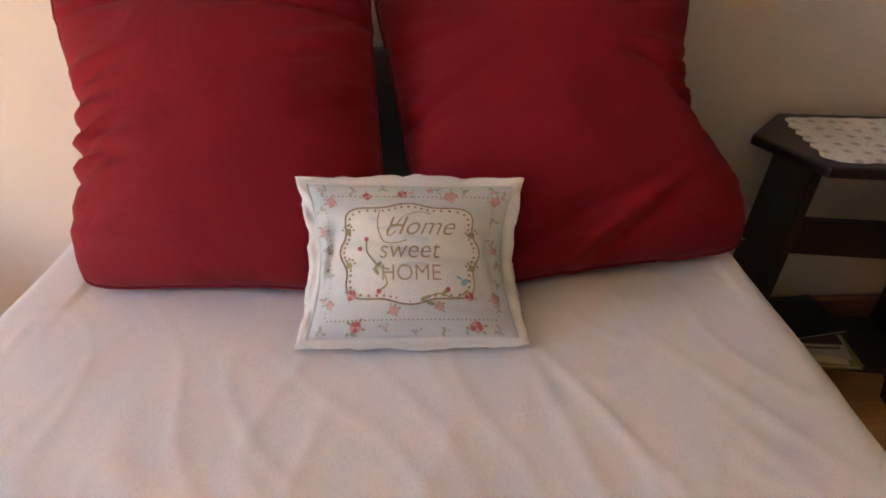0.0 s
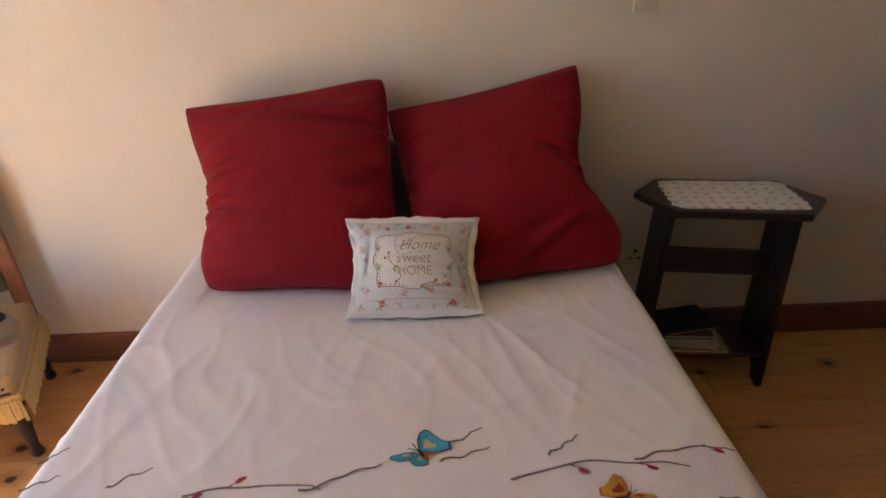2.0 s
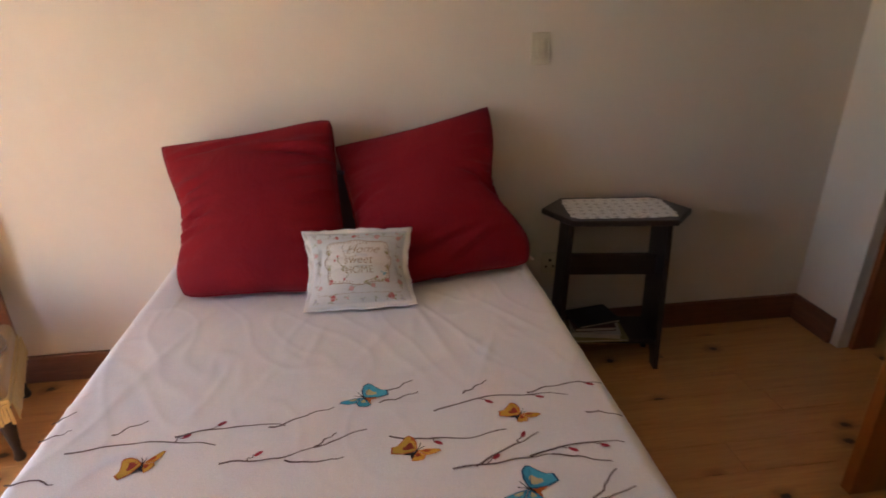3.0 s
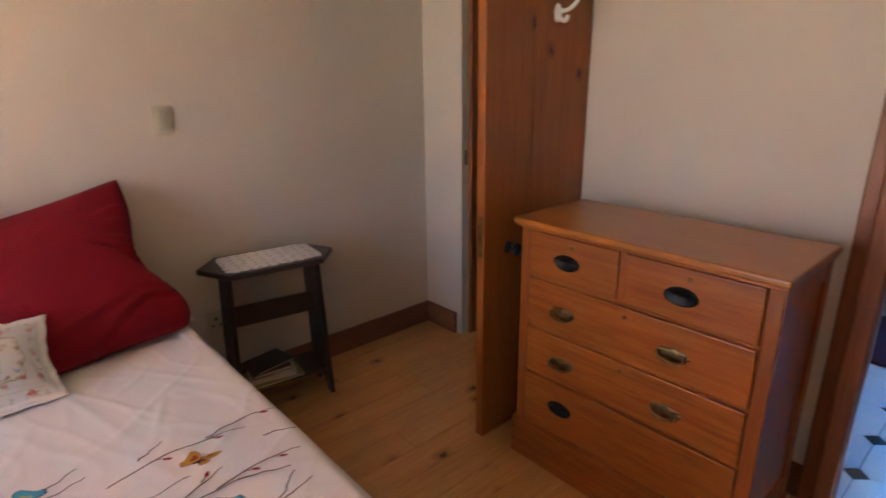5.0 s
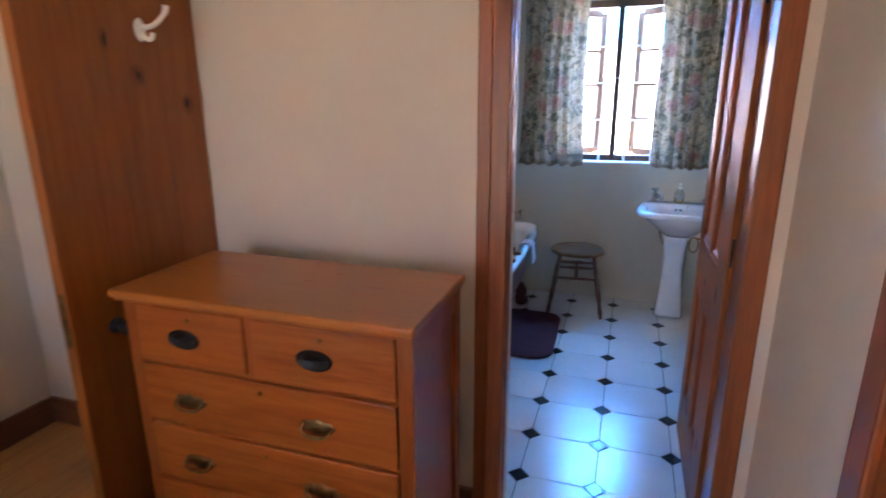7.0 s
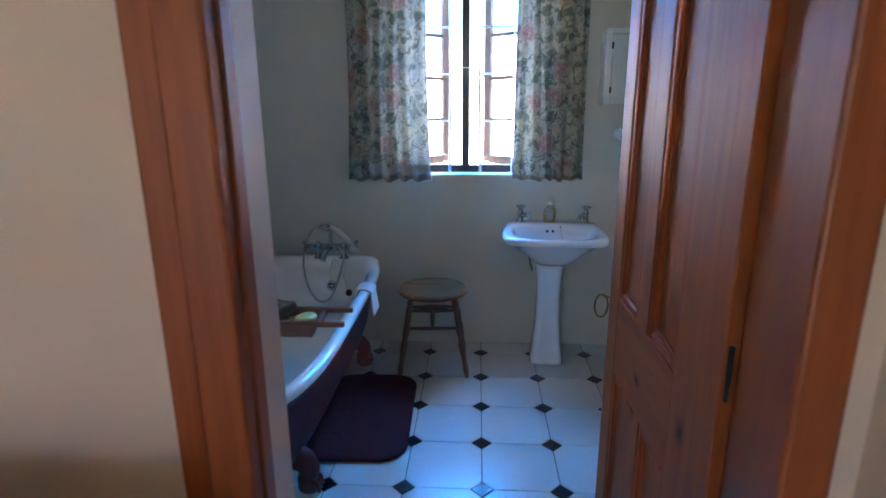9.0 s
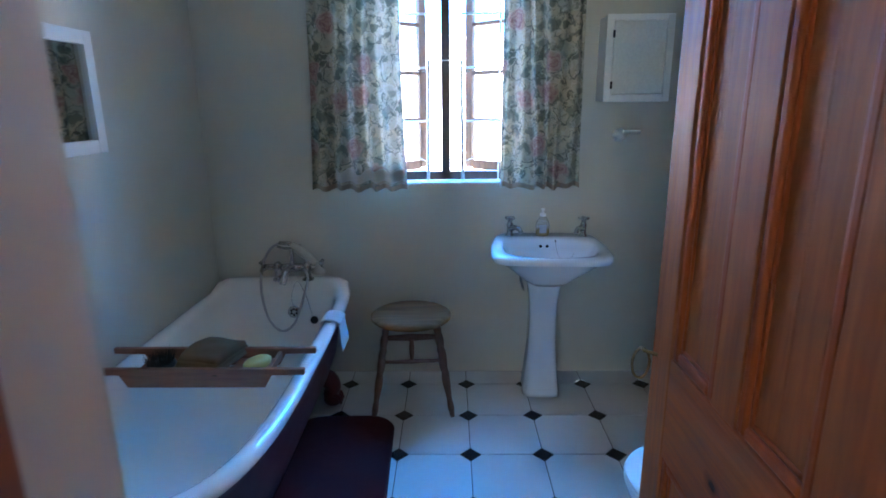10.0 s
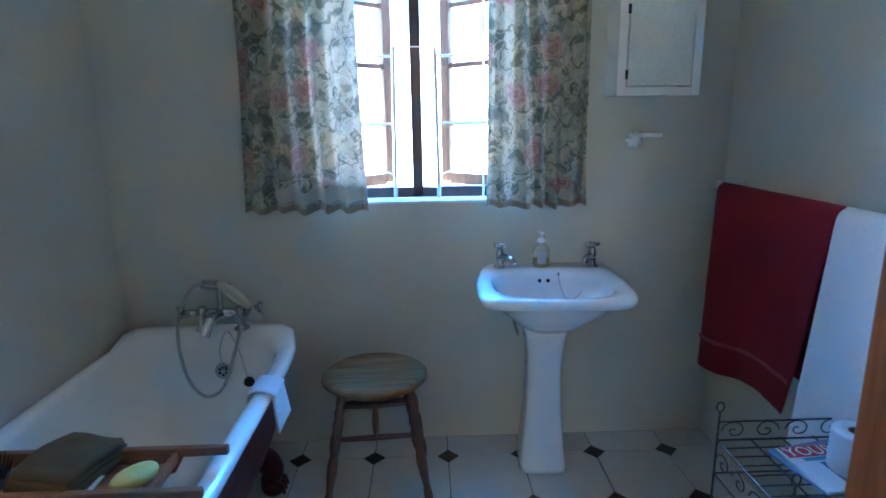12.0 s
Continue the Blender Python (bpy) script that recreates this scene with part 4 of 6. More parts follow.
def side_table():
    t = thing("side_table", "dark-stained wooden side table with clipped corners beside the bed", "side table", pose(0.672, 1.19, 0, 0, 0, -9))
    hx, hy, cx, cy = 0.305, 0.150, 0.10, 0.148
    top = [(-hx, 0.01), (-hx + cx, -hy), (hx - cx, -hy), (hx, -0.01), (hx - cx, hy), (-hx + cx, hy)]
    part("tabletop", prism(top, 0.688, 0.713, 0.006), DARK_TOP, t)
    for s in (-1, 1):
        # slab legs that splay outwards, with a notch cut from the foot
        outline = [(-0.115, 0.0), (-0.06, 0.0), (-0.045, 0.05), (0.0, 0.075), (0.045, 0.05), (0.06, 0.0), (0.115, 0.0), (0.095, 0.69), (-0.095, 0.69)]
        bm = prism(outline, -0.011, 0.011, 0.003)
        m = pose(s * 0.205, 0, 0, 0, 0, 0) @ Matrix(((0, 0, 1, 0), (1, 0, 0, 0), (0, 1, 0, 0), (0, 0, 0, 1)))
        moved(bm, m)
        for v in bm.verts:
            v.co.x += -s * 0.03 * (v.co.z - 0.35)
        part("leg", bm, DARK_WOOD, t)
    part("rail", box(-0.195, 0.195, -0.012, 0.012, 0.415, 0.51, bevel=0.003), DARK_TOP, t)
    part("shelf", box(-0.20, 0.20, -0.105, 0.105, 0.125, 0.143, bevel=0.003), DARK_TOP, t)
    # lace doily
    lace = Mat("white_lace")
    v = lace.coords((1, 1, 1), False)
    vor = lace.node("ShaderNodeTexVoronoi", Scale=24.0, Randomness=0.35)
    vor.voronoi_dimensions = "2D"
    fine = lace.noise(v, 260.0, 2.0)
    lace.link(v, vor.inputs["Vector"])
    thread = lace.ramp(fine, [(0.38, (0.55, 0.52, 0.50)), (0.52, (0.82, 0.80, 0.78))])
    lace.set(Base_Color=lace.mix(lace.ramp(vor.outputs["Distance"], [(0.10, (0.85, 0.85, 0.85)), (0.28, (0, 0, 0))]), thread, (0.40, 0.36, 0.34)), Roughness=0.9)
    lace.bump(vor.outputs["Distance"], 0.4, 0.002)
    d = tagged(part("doily", bmesh.new(), lace.m), "white crocheted lace doily on the dark table", "doily")
    bm = bmesh.new()
    outer, n = [], 96
    for i in range(n):
        a = 2 * math.pi * i / n
        ca, sa = math.cos(a), math.sin(a)
        r = 1 / ((abs(ca) ** 11 + abs(sa) ** 11) ** (1 / 11))
        w = 1 + 0.022 * math.sin(22 * a)
        outer.append((0.212 * r * ca * w, 0.120 * r * sa * w))
    hole = lambda k, z: [bm.verts.new((x * k, y * k, z + 0.0015 * noise.noise(Vector((x * 60, y * 60, 1))))) for x, y in outer]
    loops = [hole(k, 0.0035) for k in (0.25, 0.5, 0.75, 0.9)] + [hole(1.0, 0.003), hole(1.0, 0.0)]
    for a, b in zip(loops, loops[1:]):
        for i in range(n):
            bm.faces.new((a[i], a[(i + 1) % n], b[(i + 1) % n], b[i]))
    bm.faces.new(loops[0])
    bm.faces.new(loops[-1])
    bm.to_mesh(d.data)
    bm.free()
    d.matrix_world = pose(0.678, 1.19, 0.7135, 0, 0, -7)
    rows = [(-0.04, -0.035, 0.24, 0.17, 0.012, 3, (0.30, 0.27, 0.10)), (-0.05, -0.03, 0.21, 0.15, 0.02, -5, (0.62, 0.56, 0.46)), (-0.06, -0.02, 0.18, 0.13, 0.018, 4, (0.10, 0.035, 0.03)), (-0.055, 0.005, 0.20, 0.15, 0.012, 18, (0.02, 0.024, 0.026))]
    z = 0.1435
    for i, (x, y, w, h, th, a, col) in enumerate(rows):
        b = thing("book", ("thin yellow-edged magazine lying on the table shelf", "pale hardback book lying on the table shelf", "dark red paperback book in the shelf's pile", "black-covered book on top of the pile")[i], "book", t.matrix_world @ pose(x, y, z, 0, 0, a), "books on the shelf")
        cover = flat_colour("book_cover", col, 0.5)
        part("cover", boxes([(-w / 2, w / 2, -h / 2, h / 2, 0, 0.002), (-w / 2, w / 2, -h / 2, h / 2, th - 0.002, th), (-w / 2, -w / 2 + 0.003, -h / 2, h / 2, 0.002, th - 0.002)]), cover, b)
        part("page_block", box(-w / 2 + 0.003, w / 2 - 0.004, -h / 2 + 0.004, h / 2 - 0.004, 0.002, th - 0.002), flat_colour("paper", (0.62, 0.54, 0.40)), b)
        z += th + 0.0005


side_table()


def chest():
    c = thing("chest_of_drawers", "honey-brown varnished wooden chest with two small and three long drawers", "chest of drawers", pose(1.40, -0.285, 0))
    ox, oy = -1.40, 0.285
    x0, x1, y0, y1 = 1.205 + ox, 1.600 + ox, -0.727 + oy, 0.152 + oy
    part("top", box(1.172 + ox, 1.605 + ox, -0.742 + oy, 0.168 + oy, 0.980, 1.004, bevel=0.008, segs=3), CHEST_TOP_LIT, c)
    part("moulding", box(1.184 + ox, 1.603 + ox, -0.735 + oy, 0.160 + oy, 0.968, 0.980, bevel=0.004), CHEST_WOOD, c)
    for y in (y0, y1 - 0.042):
        part("post", box(x0, x0 + 0.045, y, y + 0.042, 0.0, 0.968, bevel=0.003), CHEST_SIDE, c)
        part("post", box(x1 - 0.045, x1, y, y + 0.042, 0.0, 0.968, bevel=0.003), CHEST_SIDE, c)
    for y in (y0 + 0.012, y1 - 0.024):
        part("side_panel", box(x0 + 0.045, x1 - 0.045, y, y + 0.012, 0.10, 0.968), CHEST_SIDE, c)
    for y in (y0 + 0.004, y1 - 0.034):
        for z in ((0.10, 0.19), (0.90, 0.968)):
            part("side_rail", box(x0 + 0.045, x1 - 0.045, y, y + 0.03, *z, bevel=0.002), CHEST_SIDE, c)
    part("back", box(x1 - 0.012, x1 - 0.002, y0 + 0.042, y1 - 0.042, 0.05, 0.968), CHEST_SIDE, c)
    yl, yr, ym = y1 - 0.042, y0 + 0.042, -0.264 + oy
    for z in ((0.782, 0.792), (0.586, 0.596), (0.394, 0.404), (0.166, 0.176), (0.963, 0.968)):
        part("rail", box(x0 + 0.004, x0 + 0.05, yr, yl, *z), CHEST_WOOD, c)
    part("divider", box(x0 + 0.002, x0 + 0.05, ym - 0.012, ym + 0.012, 0.792, 0.963), CHEST_SIDE, c)
    part("plinth", box(x0 - 0.018, x0 + 0.03, y0 - 0.012, y1 + 0.012, 0.0, 0.166, bevel=0.006), CHEST_WOOD, c)
    part("plinth_end", box(x0 + 0.03, x1, y0 - 0.012, y0 - 0.0005, 0.0, 0.12, bevel=0.003), CHEST_SIDE, c)

    def oval(y, z, par):
        pl = part("handle_plate", lathe([(0, 0), (1.0, 0.0), (1.0, 0.003), (0.86, 0.006), (0.8, 0.004), (0.0, 0.003)], 28), BLACK_METAL, par, "black oval cup handle", True)
        pl.matrix_basis = pose(x0 - 0.006, y, z, 0, -90, 0) @ Matrix.Diagonal((0.029, 0.052, 1, 1))
        cup = part("cup", rings([[(-0.009 - d * math.sin(a) * 0.022, y + 0.044 * math.cos(a) * (1 - 0.35 * d), z + 0.022 * math.sin(a) * (1 - 0.5 * d) + 0.004) for a in [math.pi * i / 16 for i in range(17)]] for d in (0, 0.35, 0.7, 1.0)], close=False, caps=(False, False)), BLACK_METAL, par, "", True)
        cup.matrix_basis = Matrix.Translation((x0, 0, 0))

    def bail(y, z, par):
        rim = [((0.050 + 0.006 * math.cos(10 * a)) * math.cos(a), (0.020 + 0.0035 * math.cos(8 * a)) * math.sin(a)) for a in [2 * math.pi * i / 60 for i in range(60)]]
        bm = rings([[(x0 - 0.006 - d, y + p * k, z + q * k) for p, q in rim] for k, d in ((1.0, 0.0), (1.0, 0.0025), (0.85, 0.004), (0.5, 0.006), (0.1, 0.006))])
        part("handle_plate", bm, BRASS, par, "cast brass handle plate", True)
        pts = [(x0 - 0.008, y + 0.038, z + 0.004), (x0 - 0.02, y + 0.042, z - 0.004), (x0 - 0.026, y + 0.03, z - 0.016), (x0 - 0.028, y, z - 0.02), (x0 - 0.026, y - 0.03, z - 0.016), (x0 - 0.02, y - 0.042, z - 0.004), (x0 - 0.008, y - 0.038, z + 0.004)]
        part("bail", tube(smooth_line(pts, 4), 0.004, 8), BRASS, par, "", True)

    rows = [((ym + 0.014, yl - 0.003), (0.794, 0.961), [(-0.054, "oval")]), ((yr + 0.003, ym - 0.014), (0.794, 0.961), [(-0.461, "oval")]),
            ((yr + 0.003, yl - 0.003), (0.598, 0.780), [(-0.05, "bail"), (-0.457, "bail")]), ((yr + 0.003, yl - 0.003), (0.406, 0.584), [(-0.055, "bail"), (-0.458, "bail")]),
            ((yr + 0.003, yl - 0.003), (0.178, 0.392), [(-0.058, "oval")])]
    for (ya, yb), (za, zb), hs in rows:
        d = part("drawer", box(x0 - 0.006, x0 + 0.04, ya, yb, za, zb, bevel=0.005, segs=3), CHEST_WOOD, c)
        part("keyhole", moved(lathe([(0, 0), (0.007, 0), (0.006, 0.002), (0, 0.002)], 14), pose(x0 - 0.006, (ya + yb) / 2, zb - 0.032, 0, -90, 0)), BRASS, d, "small brass keyhole")
        zc = {0.794: 0.872, 0.598: 0.682, 0.406: 0.485, 0.178: 0.293}[za]
        for y, kind in hs:
            (oval if kind == "oval" else bail)(y + oy, zc, d)


chest()


def wall_plate(name, x, z, w, h, label, rows):
    s = thing(name, label, name.replace("_", " "), Matrix.Translation((x, N, z)))
    part("plate", box(-w / 2, w / 2, -0.009, 0, -h / 2, h / 2, bevel=0.003, segs=3), PLASTIC, s)
    for nm, b, m in rows:
        part(nm, box(*b, bevel=0.0015), m, s)


wall_plate("light_switch", 0.372, 1.33, 0.076, 0.120, "cream double light switch on the plaster wall", [("surround", (-0.022, 0.022, -0.012, -0.009, -0.038, 0.038), PLASTIC), ("rocker", (-0.014, 0.014, -0.017, -0.012, 0.004, 0.03), PLASTIC), ("rocker", (-0.014, 0.014, -0.017, -0.012, -0.03, -0.004), PLASTIC)])
wall_plate("power_socket", 0.465, 0.40, 0.082, 0.10, "cream wall socket low behind the bed", [("rocker", (-0.03, -0.012, -0.015, -0.009, 0.018, 0.04), PLASTIC), ("hole", (-0.006, 0.006, -0.0096, -0.009, 0.008, 0.020), HOLE), ("hole", (-0.022, -0.012, -0.0096, -0.009, -0.022, -0.012), HOLE), ("hole", (0.012, 0.022, -0.0096, -0.009, -0.022, -0.012), HOLE)])


def chair():
    """Low upholstered chair with a fringe, dark turned legs and a wooden back."""
    c = thing("chair", "low straw-coloured upholstered chair with fringe and dark legs", "chair", pose(-1.93, 1.0, 0, 0, 0, 25))
    hw = 0.235
    part("seat", box(-hw, hw, -0.26, 0.24, 0.25, 0.345, bevel=0.03, segs=4), CHAIR_CLOTH, c)
    part("seat_band", box(-hw - 0.004, hw + 0.004, -0.264, 0.244, 0.245, 0.275, bevel=0.004), FRINGE, c)
    studs = part("stud_row", box(-hw + 0.02, hw - 0.02, -0.2665, -0.259, 0.285, 0.288), DARK_WOOD, c)
    for i in range(12):
        s = part("stud", lathe([(0.0, 0.0), (0.005, 0.0), (0.004, 0.003), (0, 0.004)], 8), BLACK_METAL, studs)
        s.matrix_basis = pose(-hw + 0.03 + i * 0.037, -0.260, 0.305, 90, 0, 0)
    for side in range(3):
        n = 46
        bm = bmesh.new()
        for i in range(n):
            t = (i + 0.5) / n
            ln = 0.075 + 0.02 * noise.noise(Vector((i * 0.7, side * 5, 0)))
            if side == 0:
                x, y, dx, dy = -hw + 2 * hw * t, -0.268, 0, -1
            else:
                x, y, dx, dy = (hw + 0.008) * (1 if side == 1 else -1), -0.264 + 0.508 * t, (1 if side == 1 else -1), 0
            w = 0.0042
            sw = 0.006 * noise.noise(Vector((i * 1.3, side, 4)))
            a = Vector((x, y, 0.262))
            b = Vector((x + sw + dx * 0.004, y + sw * (1 if side else 0.3) + dy * 0.004, 0.262 - ln))
            ax = Vector((w, 0, 0)) if side == 0 else Vector((0, w, 0))
            th = Vector((dx, dy, 0)) * 0.004
            q = [bm.verts.new(p) for p in (a - ax, a + ax, b + ax * 1.2, b - ax * 1.2, a - ax + th, a + ax + th, b + ax * 1.2 + th, b - ax * 1.2 + th)]
            for fidx in ((0, 1, 2, 3), (4, 5, 6, 7), (0, 1, 5, 4), (1, 2, 6, 5), (2, 3, 7, 6), (3, 0, 4, 7)):
                bm.faces.new([q[k] for k in fidx])
        part("fringe", bm, FRINGE, c, "straw-coloured fringe")
    prof = [(0.016, 0.0), (0.02, 0.01), (0.013, 0.04), (0.019, 0.10), (0.026, 0.16), (0.018, 0.19), (0.028, 0.215), (0.028, 0.25)]
    for x in (-hw + 0.035, hw - 0.035):
        for y in (-0.225, 0.205):
            leg = part("leg", lathe(prof, 14), DARK_WOOD, c, "", True)
            leg.location = (x, y, 0)
    back = part("backrest_frame", boxes([(-hw, -hw + 0.05, 0.215, 0.25, 0.255, 0.86), (hw - 0.05, hw, 0.215, 0.25, 0.255, 0.86), (-hw + 0.05, hw - 0.05, 0.215, 0.25, 0.80, 0.86)], 0.008), TRAY_WOOD, c, "brown wooden back frame")
    # cloth darker than the seat's: the back's shade is put into the colour
    part("backrest", box(-hw + 0.045, hw - 0.045, 0.205, 0.242, 0.40, 0.805, bevel=0.015, segs=3), cloth("shaded_upholstery", (0.17, 0.115, 0.06), (0.13, 0.085, 0.045), fold=6.0, weave=220), c, "brown upholstered back, darkened for its shade")
    bag = thing("slipper", "grey-brown felt slipper with dark opening on the chair", "slipper", c.matrix_world @ pose(0.11, 0.02, 0.346, 0, 0, 150))
    sole = [(0.165 * math.cos(a) * (1 + 0.1 * math.cos(a)), 0.072 * math.sin(a)) for a in [2 * math.pi * i / 28 for i in range(28)]]
    felt = cloth("grey_brown_felt", (0.30, 0.24, 0.17), (0.25, 0.195, 0.14), fold=14.0, weave=260)
    part("sole", prism(sole, 0, 0.014, 0.003), felt, bag)
    part("upper", rings([[(x * k, y * k, z) for x, y in sole] for k, z in ((0.97, 0.014), (1.02, 0.035), (0.96, 0.06), (0.82, 0.075), (0.66, 0.07))], caps=(True, False)), felt, bag, "", True)
    # solid near-black plate stands in for the dark inside of the opening
    part("lining", prism([(x * 0.80, y * 0.80) for x, y in sole], 0.045, 0.0755, 0.003), HOLE, bag, "near-black plate standing in for the dark opening")


chair()

# ---- bathroom ----


def window_1():
    w = structure(new("window_1"), "wooden casement window, both leaves open outwards, white bars inside", "window")
    y0, y1, z0, z1 = -1.50, -0.60, 1.035, 2.16
    dark = wood("window_frame_wood", (0.03, 0.018, 0.014), (0.055, 0.032, 0.024), (0.09, 0.05, 0.035), "z", rough=0.5)
    brown = wood("casement_wood", (0.10, 0.045, 0.02), (0.17, 0.08, 0.038), (0.24, 0.12, 0.06), "z", rough=0.5)
    part("window_sill", box(BE - 0.004, BE + 0.095, y0, y1, z0, z0 + 0.012, bevel=0.003), WHITE_PAINT, w, "white painted inner sill")
    for a, b, c, d in ((y0, y0 + 0.05, z0, z1), (y1 - 0.05, y1, z0, z1), (-1.072, -1.028, z0, z1), (y0 + 0.05, y1 - 0.05, z0, z0 + 0.055), (y0 + 0.05, y1 - 0.05, z1 - 0.05, z1)):
        part("window_frame", box(BE + 0.097, BE + 0.155, a, b, c + (0.0125 if c == z0 else 0), d, bevel=0.004), dark, w)
    glass = Mat("window_glass")
    glass.set(Base_Color=(0.97, 0.98, 1.0), Roughness=0.02, Transmission_Weight=1.0, IOR=1.1)
    for side in (1, -1):
        hy = y1 - 0.05 if side == 1 else y0 + 0.05
        leaf = part("casement", bmesh.new(), brown, w)
        leaf.matrix_basis = pose(BE + 0.135, hy, 0, 0, 0, 38 if side == 1 else -38)
        wd = 0.375
        # local: the leaf runs along -y (or +y) from its hinge
        zc = [1.10, 1.345, 1.59, 1.835, 2.10]
        bm = bmesh.new()
        for a, b in ((0, 0.045), (wd - 0.045, wd)):
            add_box(bm, 0, 0.036, -side * a, -side * b, 1.085, 2.105, 0.003)
        for z in zc:
            hgt = 0.05 if z in (zc[0], zc[-1]) else 0.022
            add_box(bm, 0.004, 0.032, -side * 0.045, -side * (wd - 0.045), z - hgt / 2, z + hgt / 2, 0.002)
        bm.to_mesh(leaf.data)
        bm.free()
        for z in range(4):
            p = part("pane", box(0.016, 0.020, -side * 0.046, -side * (wd - 0.046), zc[z] + 0.02, zc[z + 1] - 0.02), glass.m, leaf)
            p.visible_shadow = False
        part("stay", tube([(0.03, -side * (wd - 0.02), 1.14), (0.0, -side * (wd - 0.06), 1.14), (-0.24, -side * (wd - 0.12), 1.12)], 0.004, 6), BLACK_METAL, leaf)
        part("catch", tube([(0.0, -side * (wd - 0.03), 1.60), (-0.03, -side * (wd - 0.01), 1.60)], 0.006, 6), CHROME, leaf)
    bars = part("burglar_bars", tube([(BE + 0.07, -0.958, 1.04), (BE + 0.07, -0.966, 1.636), (BE + 0.07, -1.128, 1.636), (BE + 0.07, -1.136, 1.04)], 0.0085, 8), WHITE_PAINT, w, "white painted steel bars")
    for z in (1.345, 1.602, 1.85):
        for a, b in ((-0.605, -0.965), (-1.13, -1.495)):
            part("bar", tube([(BE + 0.074, a, z), (BE + 0.074, b, z)], 0.005, 8), WHITE_PAINT, bars)
    part("bar", tube([(BE + 0.074, -1.318, 1.05), (BE + 0.074, -1.318, 2.15)], 0.0042, 8), WHITE_PAINT, bars)
    part("bar", tube([(BE + 0.074, -0.80, 1.05), (BE + 0.074, -0.80, 2.15)], 0.0042, 8), WHITE_PAINT, bars)


window_1()


def floral():
    """Cream curtain cloth printed with roses and grey-green leaves, letting some light through."""
    m = Mat("floral_curtain")
    tc = m.node("ShaderNodeTexCoord")
    mp = m.node("ShaderNodeMapping")
    sp, cb = m.node("ShaderNodeSeparateXYZ"), m.node("ShaderNodeCombineXYZ")
    m.link(tc.outputs["Object"], sp.inputs[0])
    m.link(sp.outputs[1], cb.inputs[0])
    m.link(sp.outputs[2], cb.inputs[1])
    mp.inputs["Scale"].default_value = (1.25, 1, 1)
    m.link(cb.outputs[0], mp.inputs["Vector"])
    warp = m.node("ShaderNodeTexNoise", Scale=18.0, Detail=3.0)
    m.link(mp.outputs[0], warp.inputs["Vector"])
    add = m.node("ShaderNodeMix")
    add.data_type, add.blend_type = "RGBA", "LINEAR_LIGHT"
    add.inputs[0].default_value = 0.05
    m.link(mp.outputs[0], add.inputs[6])
    m.link(warp.outputs["Color"], add.inputs[7])
    vec = add.outputs[2]

    def vor(scale):
        v = m.node("ShaderNodeTexVoronoi", Scale=scale, Randomness=0.95)
        v.voronoi_dimensions = "2D"
        m.link(vec, v.inputs["Vector"])
        return v
    base = m.mix(m.ramp(m.noise(vec, 6.0, 3.0), [(0.4, (0, 0, 0)), (0.65, (1, 1, 1))]), (0.54, 0.47, 0.31), (0.38, 0.38, 0.29))
    leaves = vor(15.0)
    col = m.mix(m.ramp(leaves.outputs["Distance"], [(0.30, (0.85, 0.85, 0.85)), (0.50, (0, 0, 0))]), base, m.ramp(leaves.outputs["Color"], [(0.25, (0.12, 0.14, 0.105)), (0.45, (0.25, 0.27, 0.21)), (0.7, (0.50, 0.46, 0.34))]))
    # drawn outlines of leaves and stalks, dark and pale
    for scale, tone, much in ((7.0, (0.10, 0.11, 0.08), 0.8), (11.0, (0.13, 0.14, 0.10), 0.65), (9.0, (0.60, 0.56, 0.44), 0.6)):
        line = m.noise(vec, scale, 1.0, 0.4, 0.6)
        col = m.mix(m.ramp(line, [(0.475, (0, 0, 0)), (0.49, (much,) * 3), (0.51, (much,) * 3), (0.525, (0, 0, 0))]), col, tone)
    small = vor(34.0)
    col = m.mix(m.ramp(small.outputs["Distance"], [(0.08, (0.4, 0.4, 0.4)), (0.26, (0, 0, 0))]), col, (0.13, 0.12, 0.085))
    rose = vor(5.4)
    curl = m.node("ShaderNodeMath")
    curl.operation = "MULTIPLY_ADD"
    curl.inputs[1].default_value = 0.16
    m.link(m.noise(vec, 26.0, 3.0), curl.inputs[0])
    # a rose in some of the cells only
    some = m.node("ShaderNodeMath")
    some.operation = "GREATER_THAN"
    some.inputs[1].default_value = 0.58
    m.link(rose.outputs["Color"], some.inputs[0])
    away = m.node("ShaderNodeMath")
    away.operation = "ADD"
    m.link(some.outputs[0], away.inputs[0])
    m.link(rose.outputs["Distance"], away.inputs[1])
    m.link(away.outputs[0], curl.inputs[2])
    # rings of petals, dark in their creases
    petals = m.ramp(curl.outputs[0], [(0.06, (0.26, 0.09, 0.09)), (0.12, (0.46, 0.27, 0.22)), (0.16, (0.29, 0.12, 0.11)), (0.22, (0.52, 0.35, 0.28)), (0.26, (0.35, 0.17, 0.15)), (0.34, (0.54, 0.40, 0.31)), (0.38, (0.36, 0.24, 0.18))])
    col = m.mix(m.ramp(curl.outputs[0], [(0.30, (0.75, 0.75, 0.75)), (0.42, (0, 0, 0))]), col, petals)
    m.set(Base_Color=col, Roughness=0.9)
    m.bump(m.noise(vec, 300.0, 2.0), 0.2, 0.0006)
    tr = m.node("ShaderNodeBsdfTranslucent")
    m.link(col, tr.inputs["Color"])
    ms = m.node("ShaderNodeMixShader")
    ms.inputs[0].default_value = 0.11
    m.link(m.b.outputs[0], ms.inputs[1])
    m.link(tr.outputs[0], ms.inputs[2])
    m.link(ms.outputs[0], m.t.nodes["Material Output"].inputs["Surface"])
    return m.m


FLORAL = floral()


